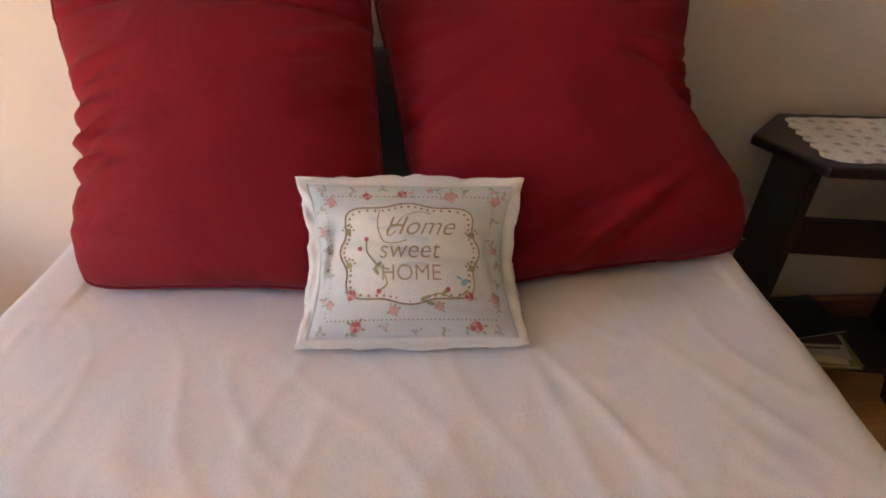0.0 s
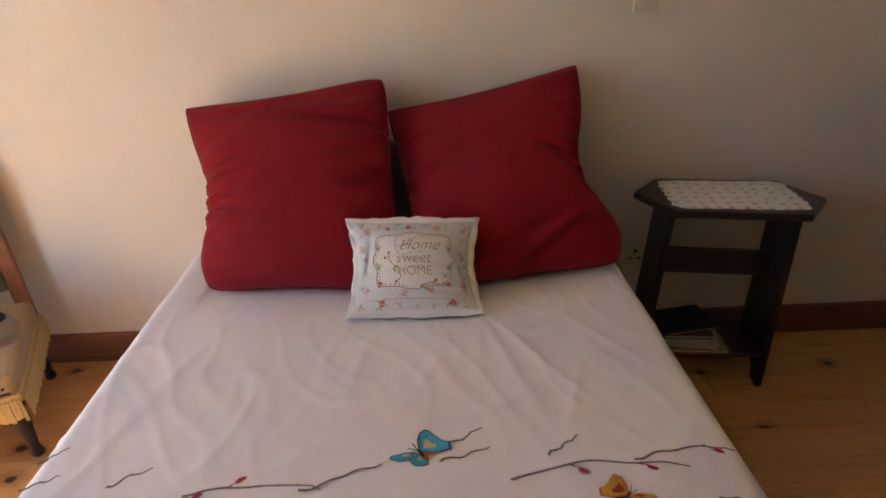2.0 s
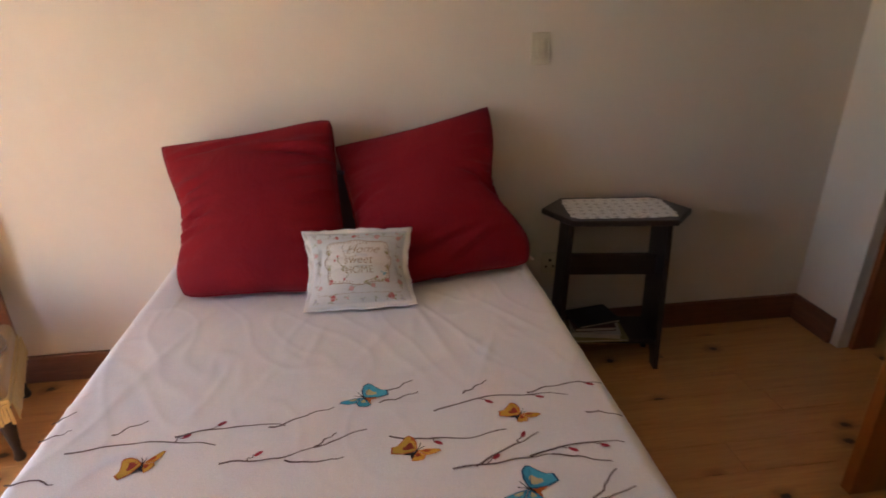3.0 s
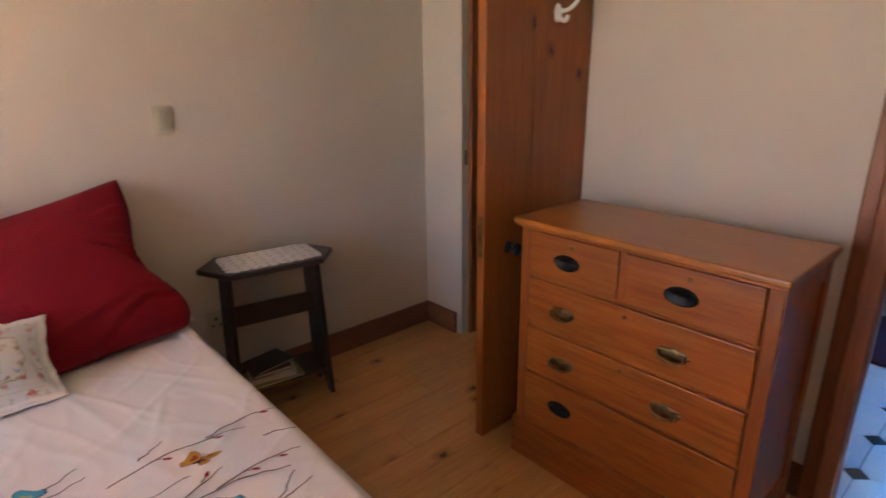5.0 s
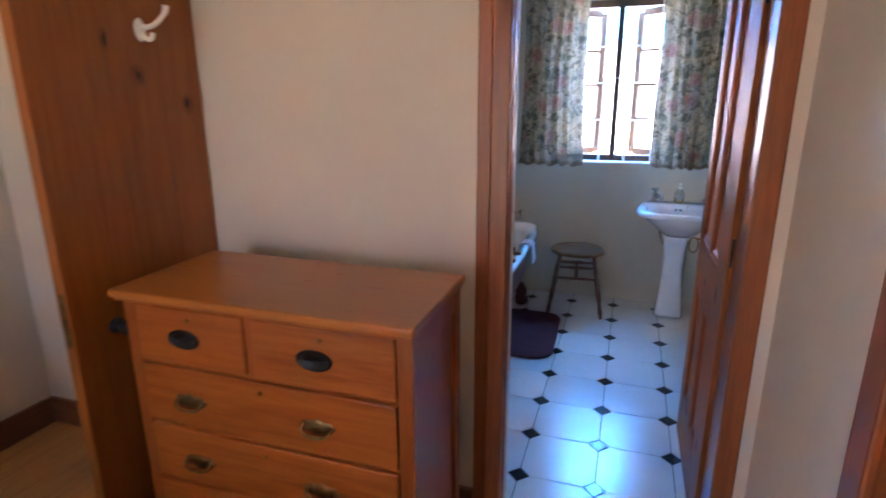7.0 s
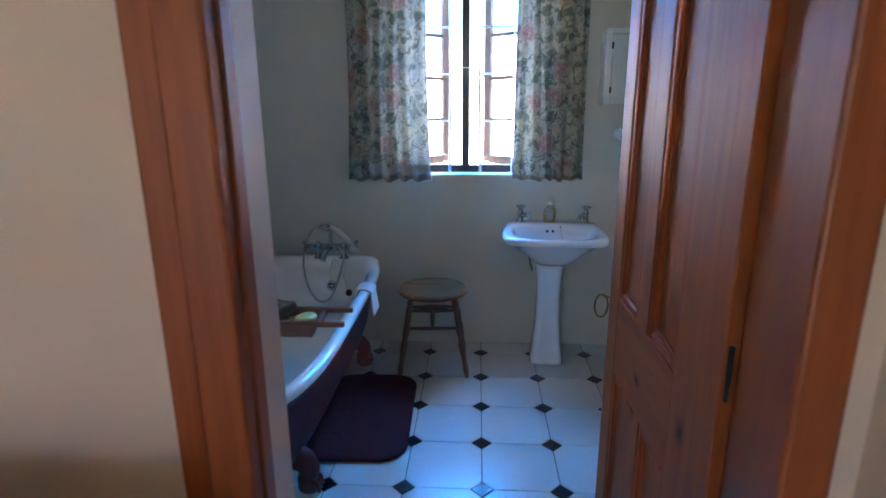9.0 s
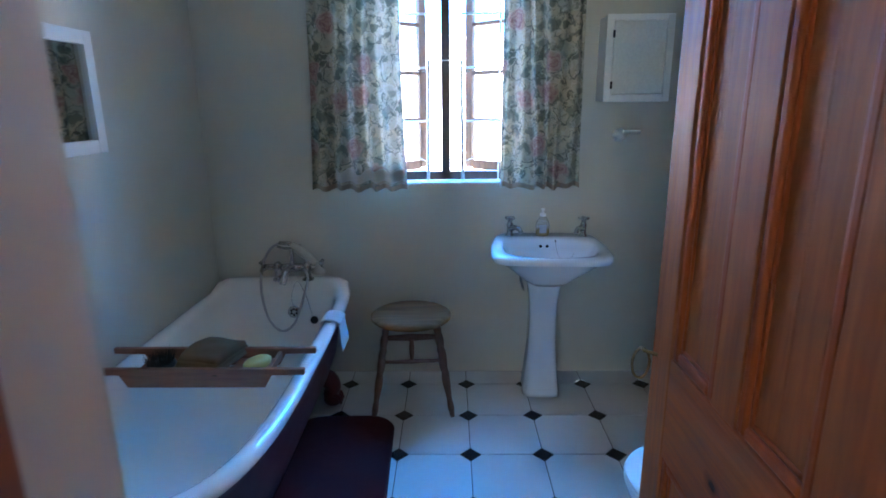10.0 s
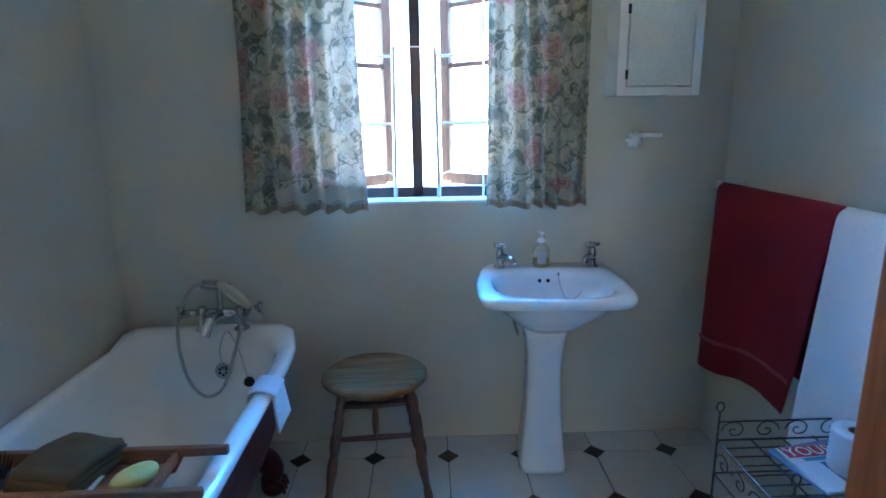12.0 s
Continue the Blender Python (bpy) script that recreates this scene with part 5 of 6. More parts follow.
def curtain(y0, y1, z0, seed, label):
    c = thing("curtain", label, "curtain", Matrix.Translation((BE - 0.05, (y0 + y1) / 2, z0)), "curtains of the bathroom window")
    hw = abs(y1 - y0) / 2
    htop = 2.26 - z0

    def f(u, v):
        s = 2 * u - 1
        gather = 1 - 0.06 * v - 0.05 * math.sin(math.pi * v) * (1 if seed < 2 else -0.3)
        ph = 2 * math.pi * (5.6 * u + 0.55 * noise.noise(Vector((u * 2.6, v * 1.3, seed))))
        amp = 0.042 * (1 - 0.35 * v) * (0.7 + 0.6 * noise.noise(Vector((u * 4, 0, seed + 3))))
        x = amp * math.sin(ph) - 0.018 * (1 - v) + 0.010 * noise.noise(Vector((u * 6, v * 4, seed + 7)))
        z = v * htop + (1 - v) ** 3 * (0.012 * noise.noise(Vector((u * 5, 1, seed))) + 0.004 * math.sin(ph))
        return (x, s * hw * gather, z)
    part("cloth", sheet_mesh(f, 90, 40), FLORAL, c, "", True)

    def hem(u, v):
        p = Vector(f(u, 0.002 + 0.018 * v))
        return (p.x - 0.0025, p.y, p.z)
    part("hem", sheet_mesh(hem, 90, 1), cloth("tan_hem", (0.30, 0.22, 0.14), (0.36, 0.30, 0.2)), c, "tan hem band", True)
    if seed < 2:
        # pale strip over the cloth: the lit lower hem put into the colour
        def band(u, v):
            p = Vector(f(0.02 + 0.74 * u, 0.032 + (0.045 + 0.02 * noise.noise(Vector((u * 7, 3, 1)))) * v))
            return (p.x - 0.002, p.y, p.z)
        part("lining_band", sheet_mesh(band, 70, 1), cloth("pale_lit_cloth", (0.62, 0.58, 0.48), (0.56, 0.53, 0.45)), c, "pale band above the hem, lit cloth put into the colour", True)
    part("heading", tube([(0, -hw, htop - 0.01), (0, hw, htop - 0.01)], 0.007, 8), WHITE_PAINT, c)


curtain(-0.86, -0.385, 1.018, 1.0, "floral cream and green curtain, drawn aside, short")
curtain(-1.705, -1.315, 1.022, 4.0, "floral cream and green curtain, drawn aside, narrow")
rail = tagged(part("curtain_rail", tube([(BE - 0.05, -0.30, 2.275), (BE - 0.05, -1.80, 2.275)], 0.011, 10), WHITE_PAINT), "white curtain rail above the window", "curtain rail")
for y in (-0.36, -1.05, -1.74):
    part("bracket", box(BE - 0.05, BE, y - 0.01, y + 0.01, 2.283, 2.30, bevel=0.002), WHITE_PAINT, rail)


def bathtub():
    t = thing("bathtub", "white enamelled roll-top bath, maroon outside, on claw feet", "bathtub", pose(3.35, -0.218, 0))
    n = 88

    def loop(d, z, up=0.0, lip=0.0):
        out = []
        for i in range(n):
            a = 2 * math.pi * i / n
            ca, sa = math.cos(a), math.sin(a)
            if ca >= 0:
                e, lx, k = 9.0, 0.945, 1.35
            else:
                e, lx, k = 3.3, 0.80, 1.0
            r = 1 / ((abs(ca) ** e + abs(sa) ** e) ** (1 / e))
            x = (lx - d * k) * r * ca
            y = (0.362 - d) * r * sa
            t2 = min(1, max(0, (x - 0.80) / 0.07))
            out.append((x, y, z + lip * t2 * t2 * (3 - 2 * t2) + up * max(0.0, -ca) ** 3))
        return out
    inner = [loop(0.0, 0.500, 0.02, 0.02), loop(-0.002, 0.512, 0.02, 0.034), loop(0.006, 0.524, 0.02, 0.042), loop(0.022, 0.532, 0.02, 0.045), loop(0.042, 0.530, 0.02, 0.043), loop(0.058, 0.520, 0.02, 0.036), loop(0.068, 0.50, 0.015, 0.01),
             loop(0.080, 0.42, 0.01), loop(0.095, 0.30), loop(0.125, 0.20), loop(0.165, 0.155), loop(0.22, 0.135), loop(0.30, 0.130)]
    part("tub", rings(inner, caps=(False, True)), ENAMEL, t, "white enamel inside and rolled rim", True)
    outer = [loop(0.0015, 0.500, 0.02, 0.02), loop(0.012, 0.488, 0.02, 0.015), loop(0.03, 0.478, 0.015), loop(0.045, 0.44), loop(0.055, 0.36), loop(0.068, 0.26), loop(0.10, 0.17), loop(0.15, 0.115), loop(0.24, 0.098)]
    part("shell", rings(outer, caps=(False, True)), BATH_PAINT, t, "maroon painted outside", True)
    for x in (-0.42, 0.64):
        for s in (-1, 1):
            pts = [(x, s * 0.20, 0.16), (x, s * 0.255, 0.14), (x, s * 0.275, 0.10), (x, s * 0.262, 0.06), (x, s * 0.268, 0.035)]
            leg = part("claw_foot", tube(smooth_line(pts, 5), [0.05 - 0.001 * k for k in range(21)], 12), BATH_PAINT, t, "maroon claw foot", True)
            bm = bmesh.new()
            bmesh.ops.create_uvsphere(bm, u_segments=16, v_segments=10, radius=1, matrix=Matrix.Translation((x, s * 0.272, 0.036)) @ Matrix.Diagonal((0.042, 0.045, 0.036, 1)))
            part("ball", bm, BATH_PAINT, leg, "", True)
            for k in (-1, 0, 1):
                part("claw", tube([(x + k * 0.022, s * 0.27, 0.075), (x + k * 0.026, s * 0.308, 0.055), (x + k * 0.028, s * 0.318, 0.022)], [0.010, 0.010, 0.006], 8), BATH_PAINT, leg, "", True)
    ov = part("overflow", lathe([(0, 0), (0.032, 0), (0.032, 0.003), (0.026, 0.006), (0.0, 0.007)], 24), CHROME, t, "chrome overflow grating", True)
    ov.matrix_basis = pose(0.832, -0.058, 0.415, 0, -84, 0)
    for i in range(6):
        a = math.pi * i / 3
        h = part("hole", lathe([(0, 0), (0.0055, 0), (0.0055, 0.0012), (0, 0.0012)], 10), HOLE, ov)
        h.location = (0.015 * math.cos(a), 0.015 * math.sin(a), 0.0068)
    part("chain", tube(smooth_line([(0.825, -0.062, 0.43), (0.835, -0.05, 0.50), (0.862, -0.075, 0.566), (0.84, -0.12, 0.50), (0.80, -0.158, 0.40)], 6), 0.0018, 5), CHROME, t)
    pl = part("plug", lathe([(0, 0), (0.017, 0.0), (0.020, 0.013), (0.015, 0.018), (0, 0.018)], 18), BLACK_METAL, t, "black rubber plug", True)
    pl.matrix_basis = pose(0.795, -0.165, 0.385, 20, -70, 0)
    # mixer with telephone handset
    mx = thing("bath_mixer", "chrome bath mixer with hose and cream telephone-style handset", "tap", pose(4.235, -0.27, 0.568))
    for s in (-1, 1):
        part("pillar", moved(lathe([(0.030, 0), (0.030, 0.006), (0.018, 0.012), (0.015, 0.03), (0.019, 0.045), (0.023, 0.06), (0.019, 0.085), (0.012, 0.095), (0, 0.096)], 18), Matrix.Translation((0, s * 0.075, 0))), CHROME, mx, "", True)
        part("valve", tube([(0, s * 0.075, 0.068), (-0.004, s * 0.12, 0.07), (-0.008, s * 0.145, 0.075)], [0.014, 0.016, 0.01], 12), CHROME, mx, "", True)
        for a in range(4):
            an = radians(45 + 90 * a)
            part("cross_arm", tube([(-0.008, s * 0.148, 0.075), (-0.008 + 0.036 * math.cos(an), s * 0.150, 0.075 + 0.036 * math.sin(an))], [0.007, 0.010], 8), CHROME, mx, "", True)
    part("bridge", tube([(0, -0.078, 0.066), (0, 0, 0.066), (0, 0.078, 0.066)], [0.016, 0.023, 0.016], 14), CHROME, mx, "", True)
    part("spout", tube(smooth_line([(-0.005, 0.0, 0.066), (-0.05, 0.008, 0.070), (-0.09, 0.014, 0.055), (-0.12, 0.02, 0.015)], 5), [0.021 - 0.0003 * k for k in range(16)], 14), CHROME, mx, "", True)
    part("riser", lathe([(0.018, 0.075), (0.014, 0.09), (0.010, 0.11), (0.012, 0.13), (0.009, 0.15), (0.012, 0.165), (0, 0.168)], 14), CHROME, mx, "", True)
    part("cradle", tube(smooth_line([(0.0, 0.075, 0.185), (0, 0.05, 0.168), (0, 0.0, 0.165), (0, -0.03, 0.168), (0, -0.045, 0.185)], 5), 0.007, 8), CHROME, mx, "", True)
    hs = part("handset", tube([(-0.01, -0.005, 0.190), (-0.012, -0.04, 0.165), (-0.014, -0.09, 0.120), (-0.016, -0.12, 0.092)], [0.015, 0.021, 0.020, 0.014], 14), flat_colour("cream_ceramic", (0.70, 0.64, 0.50), 0.2), mx, "cream ceramic handset grip", True)
    part("ferrule", tube([(-0.008, 0.055, 0.196), (-0.009, 0.02, 0.194), (-0.01, -0.006, 0.190)], [0.009, 0.011, 0.012], 12), CHROME, hs, "", True)
    part("rose", moved(lathe([(0.012, 0.0), (0.014, 0.02), (0.03, 0.035), (0.034, 0.05), (0.03, 0.055), (0, 0.056)], 20), pose(-0.016, -0.135, 0.095, 180, 0, 0)), flat_colour("cream_rose", (0.68, 0.63, 0.52), 0.25), hs, "", True)
    hose = smooth_line([(-0.008, 0.058, 0.194), (-0.03, 0.10, 0.165), (-0.06, 0.135, 0.08), (-0.085, 0.14, -0.04), (-0.10, 0.11, -0.17), (-0.105, 0.05, -0.235), (-0.10, -0.015, -0.20), (-0.09, -0.06, -0.09), (-0.07, -0.09, 0.02), (-0.03, -0.07, 0.055), (0, -0.04, 0.05)], 8)
    part("hose", tube(hose, 0.0065, 10), STEEL, mx, "ribbed steel shower hose", True)


bathtub()


def bath_tray():
    t = thing("bath_tray", "reddish wooden rack laid across the bath", "bath rack", pose(3.30, -0.22, 0.545))
    L = 0.365
    prof = [(-L, 0.018), (-L, 0.040), (L, 0.040), (L, 0.018), (L - 0.11, 0.016), (L - 0.135, -0.028), (-L + 0.135, -0.028), (-L + 0.11, 0.016)]
    for x in (-0.082, 0.082):
        bm = prism(prof, -0.009, 0.009, 0.003)
        part("side_rail", moved(bm, Matrix.Translation((x, 0, 0)) @ Matrix(((0, 0, 1, 0), (1, 0, 0, 0), (0, 1, 0, 0), (0, 0, 0, 1)))), TRAY_WOOD, t)
    for i in range(9):
        y = -L + 0.15 + i * 0.054
        part("slat", box(-0.073, 0.073, y - 0.017, y + 0.017, -0.008, 0.002, bevel=0.002), TRAY_WOOD, t)
    part("divider", box(-0.073, 0.073, -0.245, -0.233, 0.002, 0.03, bevel=0.002), TRAY_WOOD, t)
    soap = tagged(part("soap_bar", bmesh.new(), flat_colour("yellow_soap", (0.72, 0.52, 0.13), 0.45)), "pale yellow oval soap bar on the bath rack", "soap")
    bm = bmesh.new()
    bmesh.ops.create_uvsphere(bm, u_segments=24, v_segments=14, radius=1, matrix=Matrix.Diagonal((0.062, 0.036, 0.020, 1)))
    for v in bm.verts:
        v.co.z = math.copysign(abs(v.co.z / 0.02) ** 0.7 * 0.02, v.co.z)
    bm.to_mesh(soap.data)
    bm.free()
    soap.data.shade_smooth()
    soap.matrix_world = pose(3.285, -0.405, 0.572, 0, 6, -18)
    tw = thing("hand_towel", "folded dark brown hand towel lying on the bath rack", "towel", pose(3.325, -0.235, 0.549, 0, 0, -14) @ Matrix.Diagonal((0.82, 0.86, 0.78, 1)))
    for k in range(3):
        def f(u, v, k=k):
            x, y = (u - 0.5) * (0.23 - 0.012 * k), (v - 0.5) * (0.185 - 0.01 * k)
            z = 0.03 + 0.016 * k + 0.018 * math.sin(math.pi * u) * (0.6 + 0.4 * v) + 0.006 * noise.noise(Vector((x * 14, y * 14, k)))
            e = min(u, 1 - u, v, 1 - v)
            z -= 0.022 * max(0, 1 - e / 0.06) ** 2
            return (x + 0.004 * k, y, z)
        part("fold", sheet_mesh(f, 24, 20, -0.012), BROWN_TOWEL, tw, "", True)
    br = thing("scrubbing_brush", "small dark bristle brush on the bath rack", "brush", pose(3.30, -0.062, 0.548, 0, 0, 10) @ Matrix.Scale(1.2, 4))
    part("back", moved(lathe([(0, 0), (0.9, 0), (1, 0.006), (0.9, 0.016), (0, 0.018)], 24), Matrix.Diagonal((0.052, 0.04, 1, 1))), DARK_WOOD, br, "", True)
    bm = bmesh.new()
    for i in range(110):
        a, r = i * 2.4, math.sqrt(i / 110)
        x, y = 0.046 * r * math.cos(a), 0.034 * r * math.sin(a)
        q = [bm.verts.new((x + 0.002 * math.cos(b), y + 0.002 * math.sin(b), 0.016)) for b in (0, 2.1, 4.2)] + [bm.verts.new((x * 1.35, y * 1.35, 0.045 + 0.004 * math.sin(i)))]
        for tri in ((0, 1, 3), (1, 2, 3), (2, 0, 3)):
            bm.faces.new([q[k] for k in tri])
    part("bristles", bm, flat_colour("dark_bristle", (0.05, 0.035, 0.025)), br)


bath_tray()


def over_rim():
    """A small white flannel hung over the rim of the bath."""
    def f(u, v):
        s = (u - 0.42) * 0.30
        x = 3.80 + (v - 0.5) * 0.115 + 0.008 * noise.noise(Vector((u * 3, v * 3, 2)))
        y0, z0, r = -0.548, 0.520, 0.036
        if s < -r * 1.2:
            y, z = y0 + r + 0.004, z0 - (-s - r * 1.2)
        elif s > r * 1.6:
            y, z = y0 - r - 0.012 - 0.10 * (s - r * 1.6), z0 - (s - r * 1.6)
        else:
            a = math.pi * (s + r * 1.2) / (r * 2.8)
            y, z = y0 + r * math.cos(a) + (0.004 if a < 1.5 else -0.012 * (a - 1.5)), z0 + 0.026 * math.sin(a)
        return (x + 0.25 * max(0, s - 0.04) * (v - 0.35), y, z + 0.003 * noise.noise(Vector((u * 7, v * 6, 5))))
    tagged(part("flannel", sheet_mesh(f, 40, 16, 0.006), WHITE_TOWEL, None, "", True), "white flannel hung over the rim of the bath", "flannel")


over_rim()


def rounded(w, h, r, n=6):
    """Outline of an oblong with round corners, about the origin."""
    out = []
    for cx, cy, a0 in ((w - r, h - r, 0), (-w + r, h - r, 90), (-w + r, -h + r, 180), (w - r, -h + r, 270)):
        out += [(cx + r * math.cos(radians(a0 + 90 * i / n)), cy + r * math.sin(radians(a0 + 90 * i / n))) for i in range(n + 1)]
    return out


def bath_mat():
    def row(k, z, wav=0.0):
        return [(x * k + wav * noise.noise(Vector((i, 0, z * 90))), y * k, z + 0.003 * noise.noise(Vector((x * 12, y * 12, 2)))) for i, (x, y) in enumerate(rounded(0.375, 0.225, 0.12, 10))]
    bm = rings([row(1.0, 0.004), row(1.01, 0.010), row(0.99, 0.017), row(0.96, 0.020), row(0.8, 0.0205), row(0.5, 0.021), row(0.2, 0.021)])
    m = tagged(part("bath_mat", bm, MAT_CLOTH, None, "", True), "dark maroon bath mat on the tiled floor", "mat")
    m.matrix_world = pose(3.49, -0.595, 0.0, 0, 0, 2)
    m2 = tagged(part("pedestal_mat", rings([[(x * k, y * k, z) for x, y in rounded(0.16, 0.14, 0.06, 8)] for k, z in ((1, 0.003), (1.01, 0.012), (0.97, 0.018), (0.5, 0.02))]), MAT_CLOTH, None, "", True), "small maroon mat beside the wire stand", "mat")
    m2.matrix_world = pose(3.60, -2.12, 0.0)


bath_mat()


def stool():
    s = thing("stool", "worn wooden stool with turned splayed legs", "stool", pose(4.035, -0.880, 0, 0, 0, 4))
    part("seat", moved(lathe([(0, 0.428), (0.15, 0.429), (0.174, 0.433), (0.185, 0.444), (0.184, 0.457), (0.168, 0.468), (0.12, 0.467), (0.05, 0.464), (0, 0.463)], 40), Matrix.Diagonal((0.96, 1.04, 1, 1))), STOOL_SEAT, s, "round seat with worn pale varnish", True)
    feet = {}
    for sx in (-1, 1):
        for sy in (-1, 1):
            a, b = Vector((sx * 0.105, sy * 0.115, 0.432)), Vector((sx * 0.165, sy * 0.185, 0.0))
            prof = [0.015, 0.016, 0.013, 0.017, 0.013, 0.018, 0.014, 0.019, 0.020, 0.018, 0.013, 0.018, 0.019, 0.018, 0.016, 0.014, 0.012, 0.015, 0.016, 0.012, 0.010]
            pts = [a + (b - a) * (i / 20) for i in range(21)]
            pts[-1].z = 0.0
            leg = part("leg", tube(pts, prof, 12), STOOL_WOOD, s, "", True)
            feet[sx, sy] = (a, b)
    at = lambda k, h: feet[k][0] + (feet[k][1] - feet[k][0]) * h
    for sx, h in ((-1, 0.10), (1, 0.36)):
        p, q = at((sx, -1), h), at((sx, 1), h)
        part("stretcher", tube([p, (p * 0.7 + q * 0.3), (p + q) / 2, (p * 0.3 + q * 0.7), q], [0.008, 0.011, 0.015, 0.011, 0.008], 10), STOOL_WOOD, s, "", True)
    for sx, h in ((-1, 0.37),):
        p, q = at((sx, -1), h), at((sx, 1), h)
        part("stretcher", tube([p, (p + q) / 2, q], [0.008, 0.011, 0.008], 10), STOOL_WOOD, s, "", True)
    p, q = (at((-1, -1), 0.37) + at((-1, 1), 0.37)) / 2, (at((-1, -1), 0.10) + at((-1, 1), 0.10)) / 2
    part("spindle", tube([p, p * 0.7 + q * 0.3, p * 0.4 + q * 0.6, q], [0.007, 0.012, 0.013, 0.007], 10), STOOL_WOOD, s, "", True)


stool()


def tap(name, m, label, turn):
    t = thing(name, label, "tap", m, "basin taps")
    part("body", lathe([(0.022, 0), (0.022, 0.006), (0.015, 0.012), (0.013, 0.04), (0.016, 0.05), (0.012, 0.062), (0.009, 0.075), (0, 0.077)], 18), CHROME, t, "", True)
    part("spout", tube(smooth_line([(-0.005, 0, 0.035), (-0.04, 0, 0.046), (-0.075, 0, 0.045), (-0.09, 0, 0.03)], 5), [0.012] * 5 + [0.011] * 5 + [0.010] * 6, 12), CHROME, t, "", True)
    hd = part("cross_head", lathe([(0.008, 0.072), (0.011, 0.082), (0.008, 0.09), (0, 0.091)], 14), CHROME, t, "", True)
    for k in range(4):
        an = radians(turn + 90 * k)
        part("arm", tube([(0, 0, 0.082), (0.024 * math.cos(an), 0.024 * math.sin(an), 0.082)], [0.005, 0.0065], 8), CHROME, hd, "", True)


def basin():
    b = thing("basin", "white ceramic pedestal wash basin below the window", "basin", pose(4.09, -1.535, 0, 0, 0, -3))
    n = 72

    def outline(front, back, w, e=5.0, taper=0.0):
        out = []
        for i in range(n):
            a = 2 * math.pi * i / n
            ca, sa = math.cos(a), math.sin(a)
            ee = e if ca > 0 else max(3.0, e - 1.5)
            r = 1 / ((abs(ca) ** ee + abs(sa) ** ee) ** (1 / ee))
            x = r * ca * (back if ca > 0 else front)
            y = r * sa * w * (1 - taper * (x / 0.25 if x > 0 else 0))
            out.append((x, y))
        return out

    def row(o, z, dx=0.0):
        return [(x + dx, y, z) for x, y in o]
    tip = lambda rows, k: [[(x, y, z + k * (x - 0.0)) for x, y, z in r] for r in rows]
    rim = [row(outline(0.222, 0.245, 0.270, 7, 0.10), 0.742), row(outline(0.230, 0.248, 0.275, 7, 0.10), 0.756), row(outline(0.227, 0.248, 0.273, 7, 0.10), 0.770), row(outline(0.218, 0.244, 0.263, 7, 0.10), 0.778),
           row(outline(0.200, 0.130, 0.226, 3.2), 0.776), row(outline(0.192, 0.118, 0.216, 3.2), 0.768), row(outline(0.180, 0.105, 0.198, 3.0), 0.735), row(outline(0.155, 0.085, 0.165, 2.6), 0.690), row(outline(0.11, 0.06, 0.11, 2.2), 0.655), row(outline(0.04, 0.03, 0.04, 2), 0.645)]
    part("bowl", rings(tip(rim, 0.02), caps=(False, True)), CERAMIC, b, "", True)
    under = [row(outline(0.222, 0.245, 0.270, 7, 0.10), 0.742), row(outline(0.210, 0.240, 0.252, 5, 0.08), 0.731), row(outline(0.185, 0.234, 0.216, 4), 0.703), row(outline(0.152, 0.19, 0.168, 3), 0.660, 0.02), row(outline(0.120, 0.15, 0.120, 3), 0.612, 0.045), row(outline(0.098, 0.12, 0.088, 4), 0.582, 0.068)]
    part("underside", rings(tip(under, 0.02), caps=(False, True)), CERAMIC, b, "", True)
    ped = []
    for z, w, f, k in ((0.0, 0.094, 0.105, 0.10), (0.02, 0.092, 0.103, 0.10), (0.09, 0.083, 0.094, 0.10), (0.24, 0.069, 0.082, 0.10), (0.40, 0.065, 0.078, 0.10), (0.49, 0.069, 0.083, 0.10), (0.555, 0.077, 0.092, 0.10), (0.58, 0.079, 0.094, 0.10)):
        ped.append([(x + 0.072, y + 0.012, zz) for x, y, zz in row(outline(f, k, w, 6.5), z)])
    part("pedestal", rings(ped), CERAMIC, b, "waisted ceramic pedestal", True)
    for dy in (-0.016, 0.016):
        h = part("overflow_hole", lathe([(0, 0), (0.0075, 0), (0.0075, 0.003), (0, 0.003)], 14), HOLE, b)
        h.matrix_basis = pose(0.101, dy + 0.012, 0.748, 0, -72, 0)
    part("chain_stay", tube([(0.115, -0.045, 0.776), (0.112, -0.045, 0.765)], 0.004, 8), CHROME, b)
    part("chain", tube(smooth_line([(0.110, -0.045, 0.764), (0.085, -0.055, 0.715), (0.06, -0.075, 0.685), (0.07, -0.12, 0.70), (0.10, -0.145, 0.745), (0.118, -0.155, 0.778)], 6), 0.0014, 5), CHROME, b)
    part("pipe", tube(smooth_line([(0.17, 0.10, 0.66), (0.18, 0.115, 0.57), (0.20, 0.10, 0.50), (0.25, 0.09, 0.47)], 5), 0.007, 8), CHROME, b)
    tap("basin_tap", b.matrix_world @ pose(0.185, 0.175, 0.780, 0, 0, 30) @ Matrix.Scale(1.12, 4), "chrome basin tap with cross head", 20)
    tap("basin_tap", b.matrix_world @ pose(0.185, -0.19, 0.780, 0, 0, -30) @ Matrix.Scale(1.12, 4), "chrome basin tap with cross head", 35)
    s = thing("soap_dispenser", "clear pump bottle half full of yellow liquid soap", "soap dispenser", b.matrix_world @ pose(0.185, 0.012, 0.7825))
    gl = Mat("clear_bottle")
    gl.set(Base_Color=(0.92, 0.93, 0.90), Roughness=0.08, Transmission_Weight=0.85, IOR=1.2)
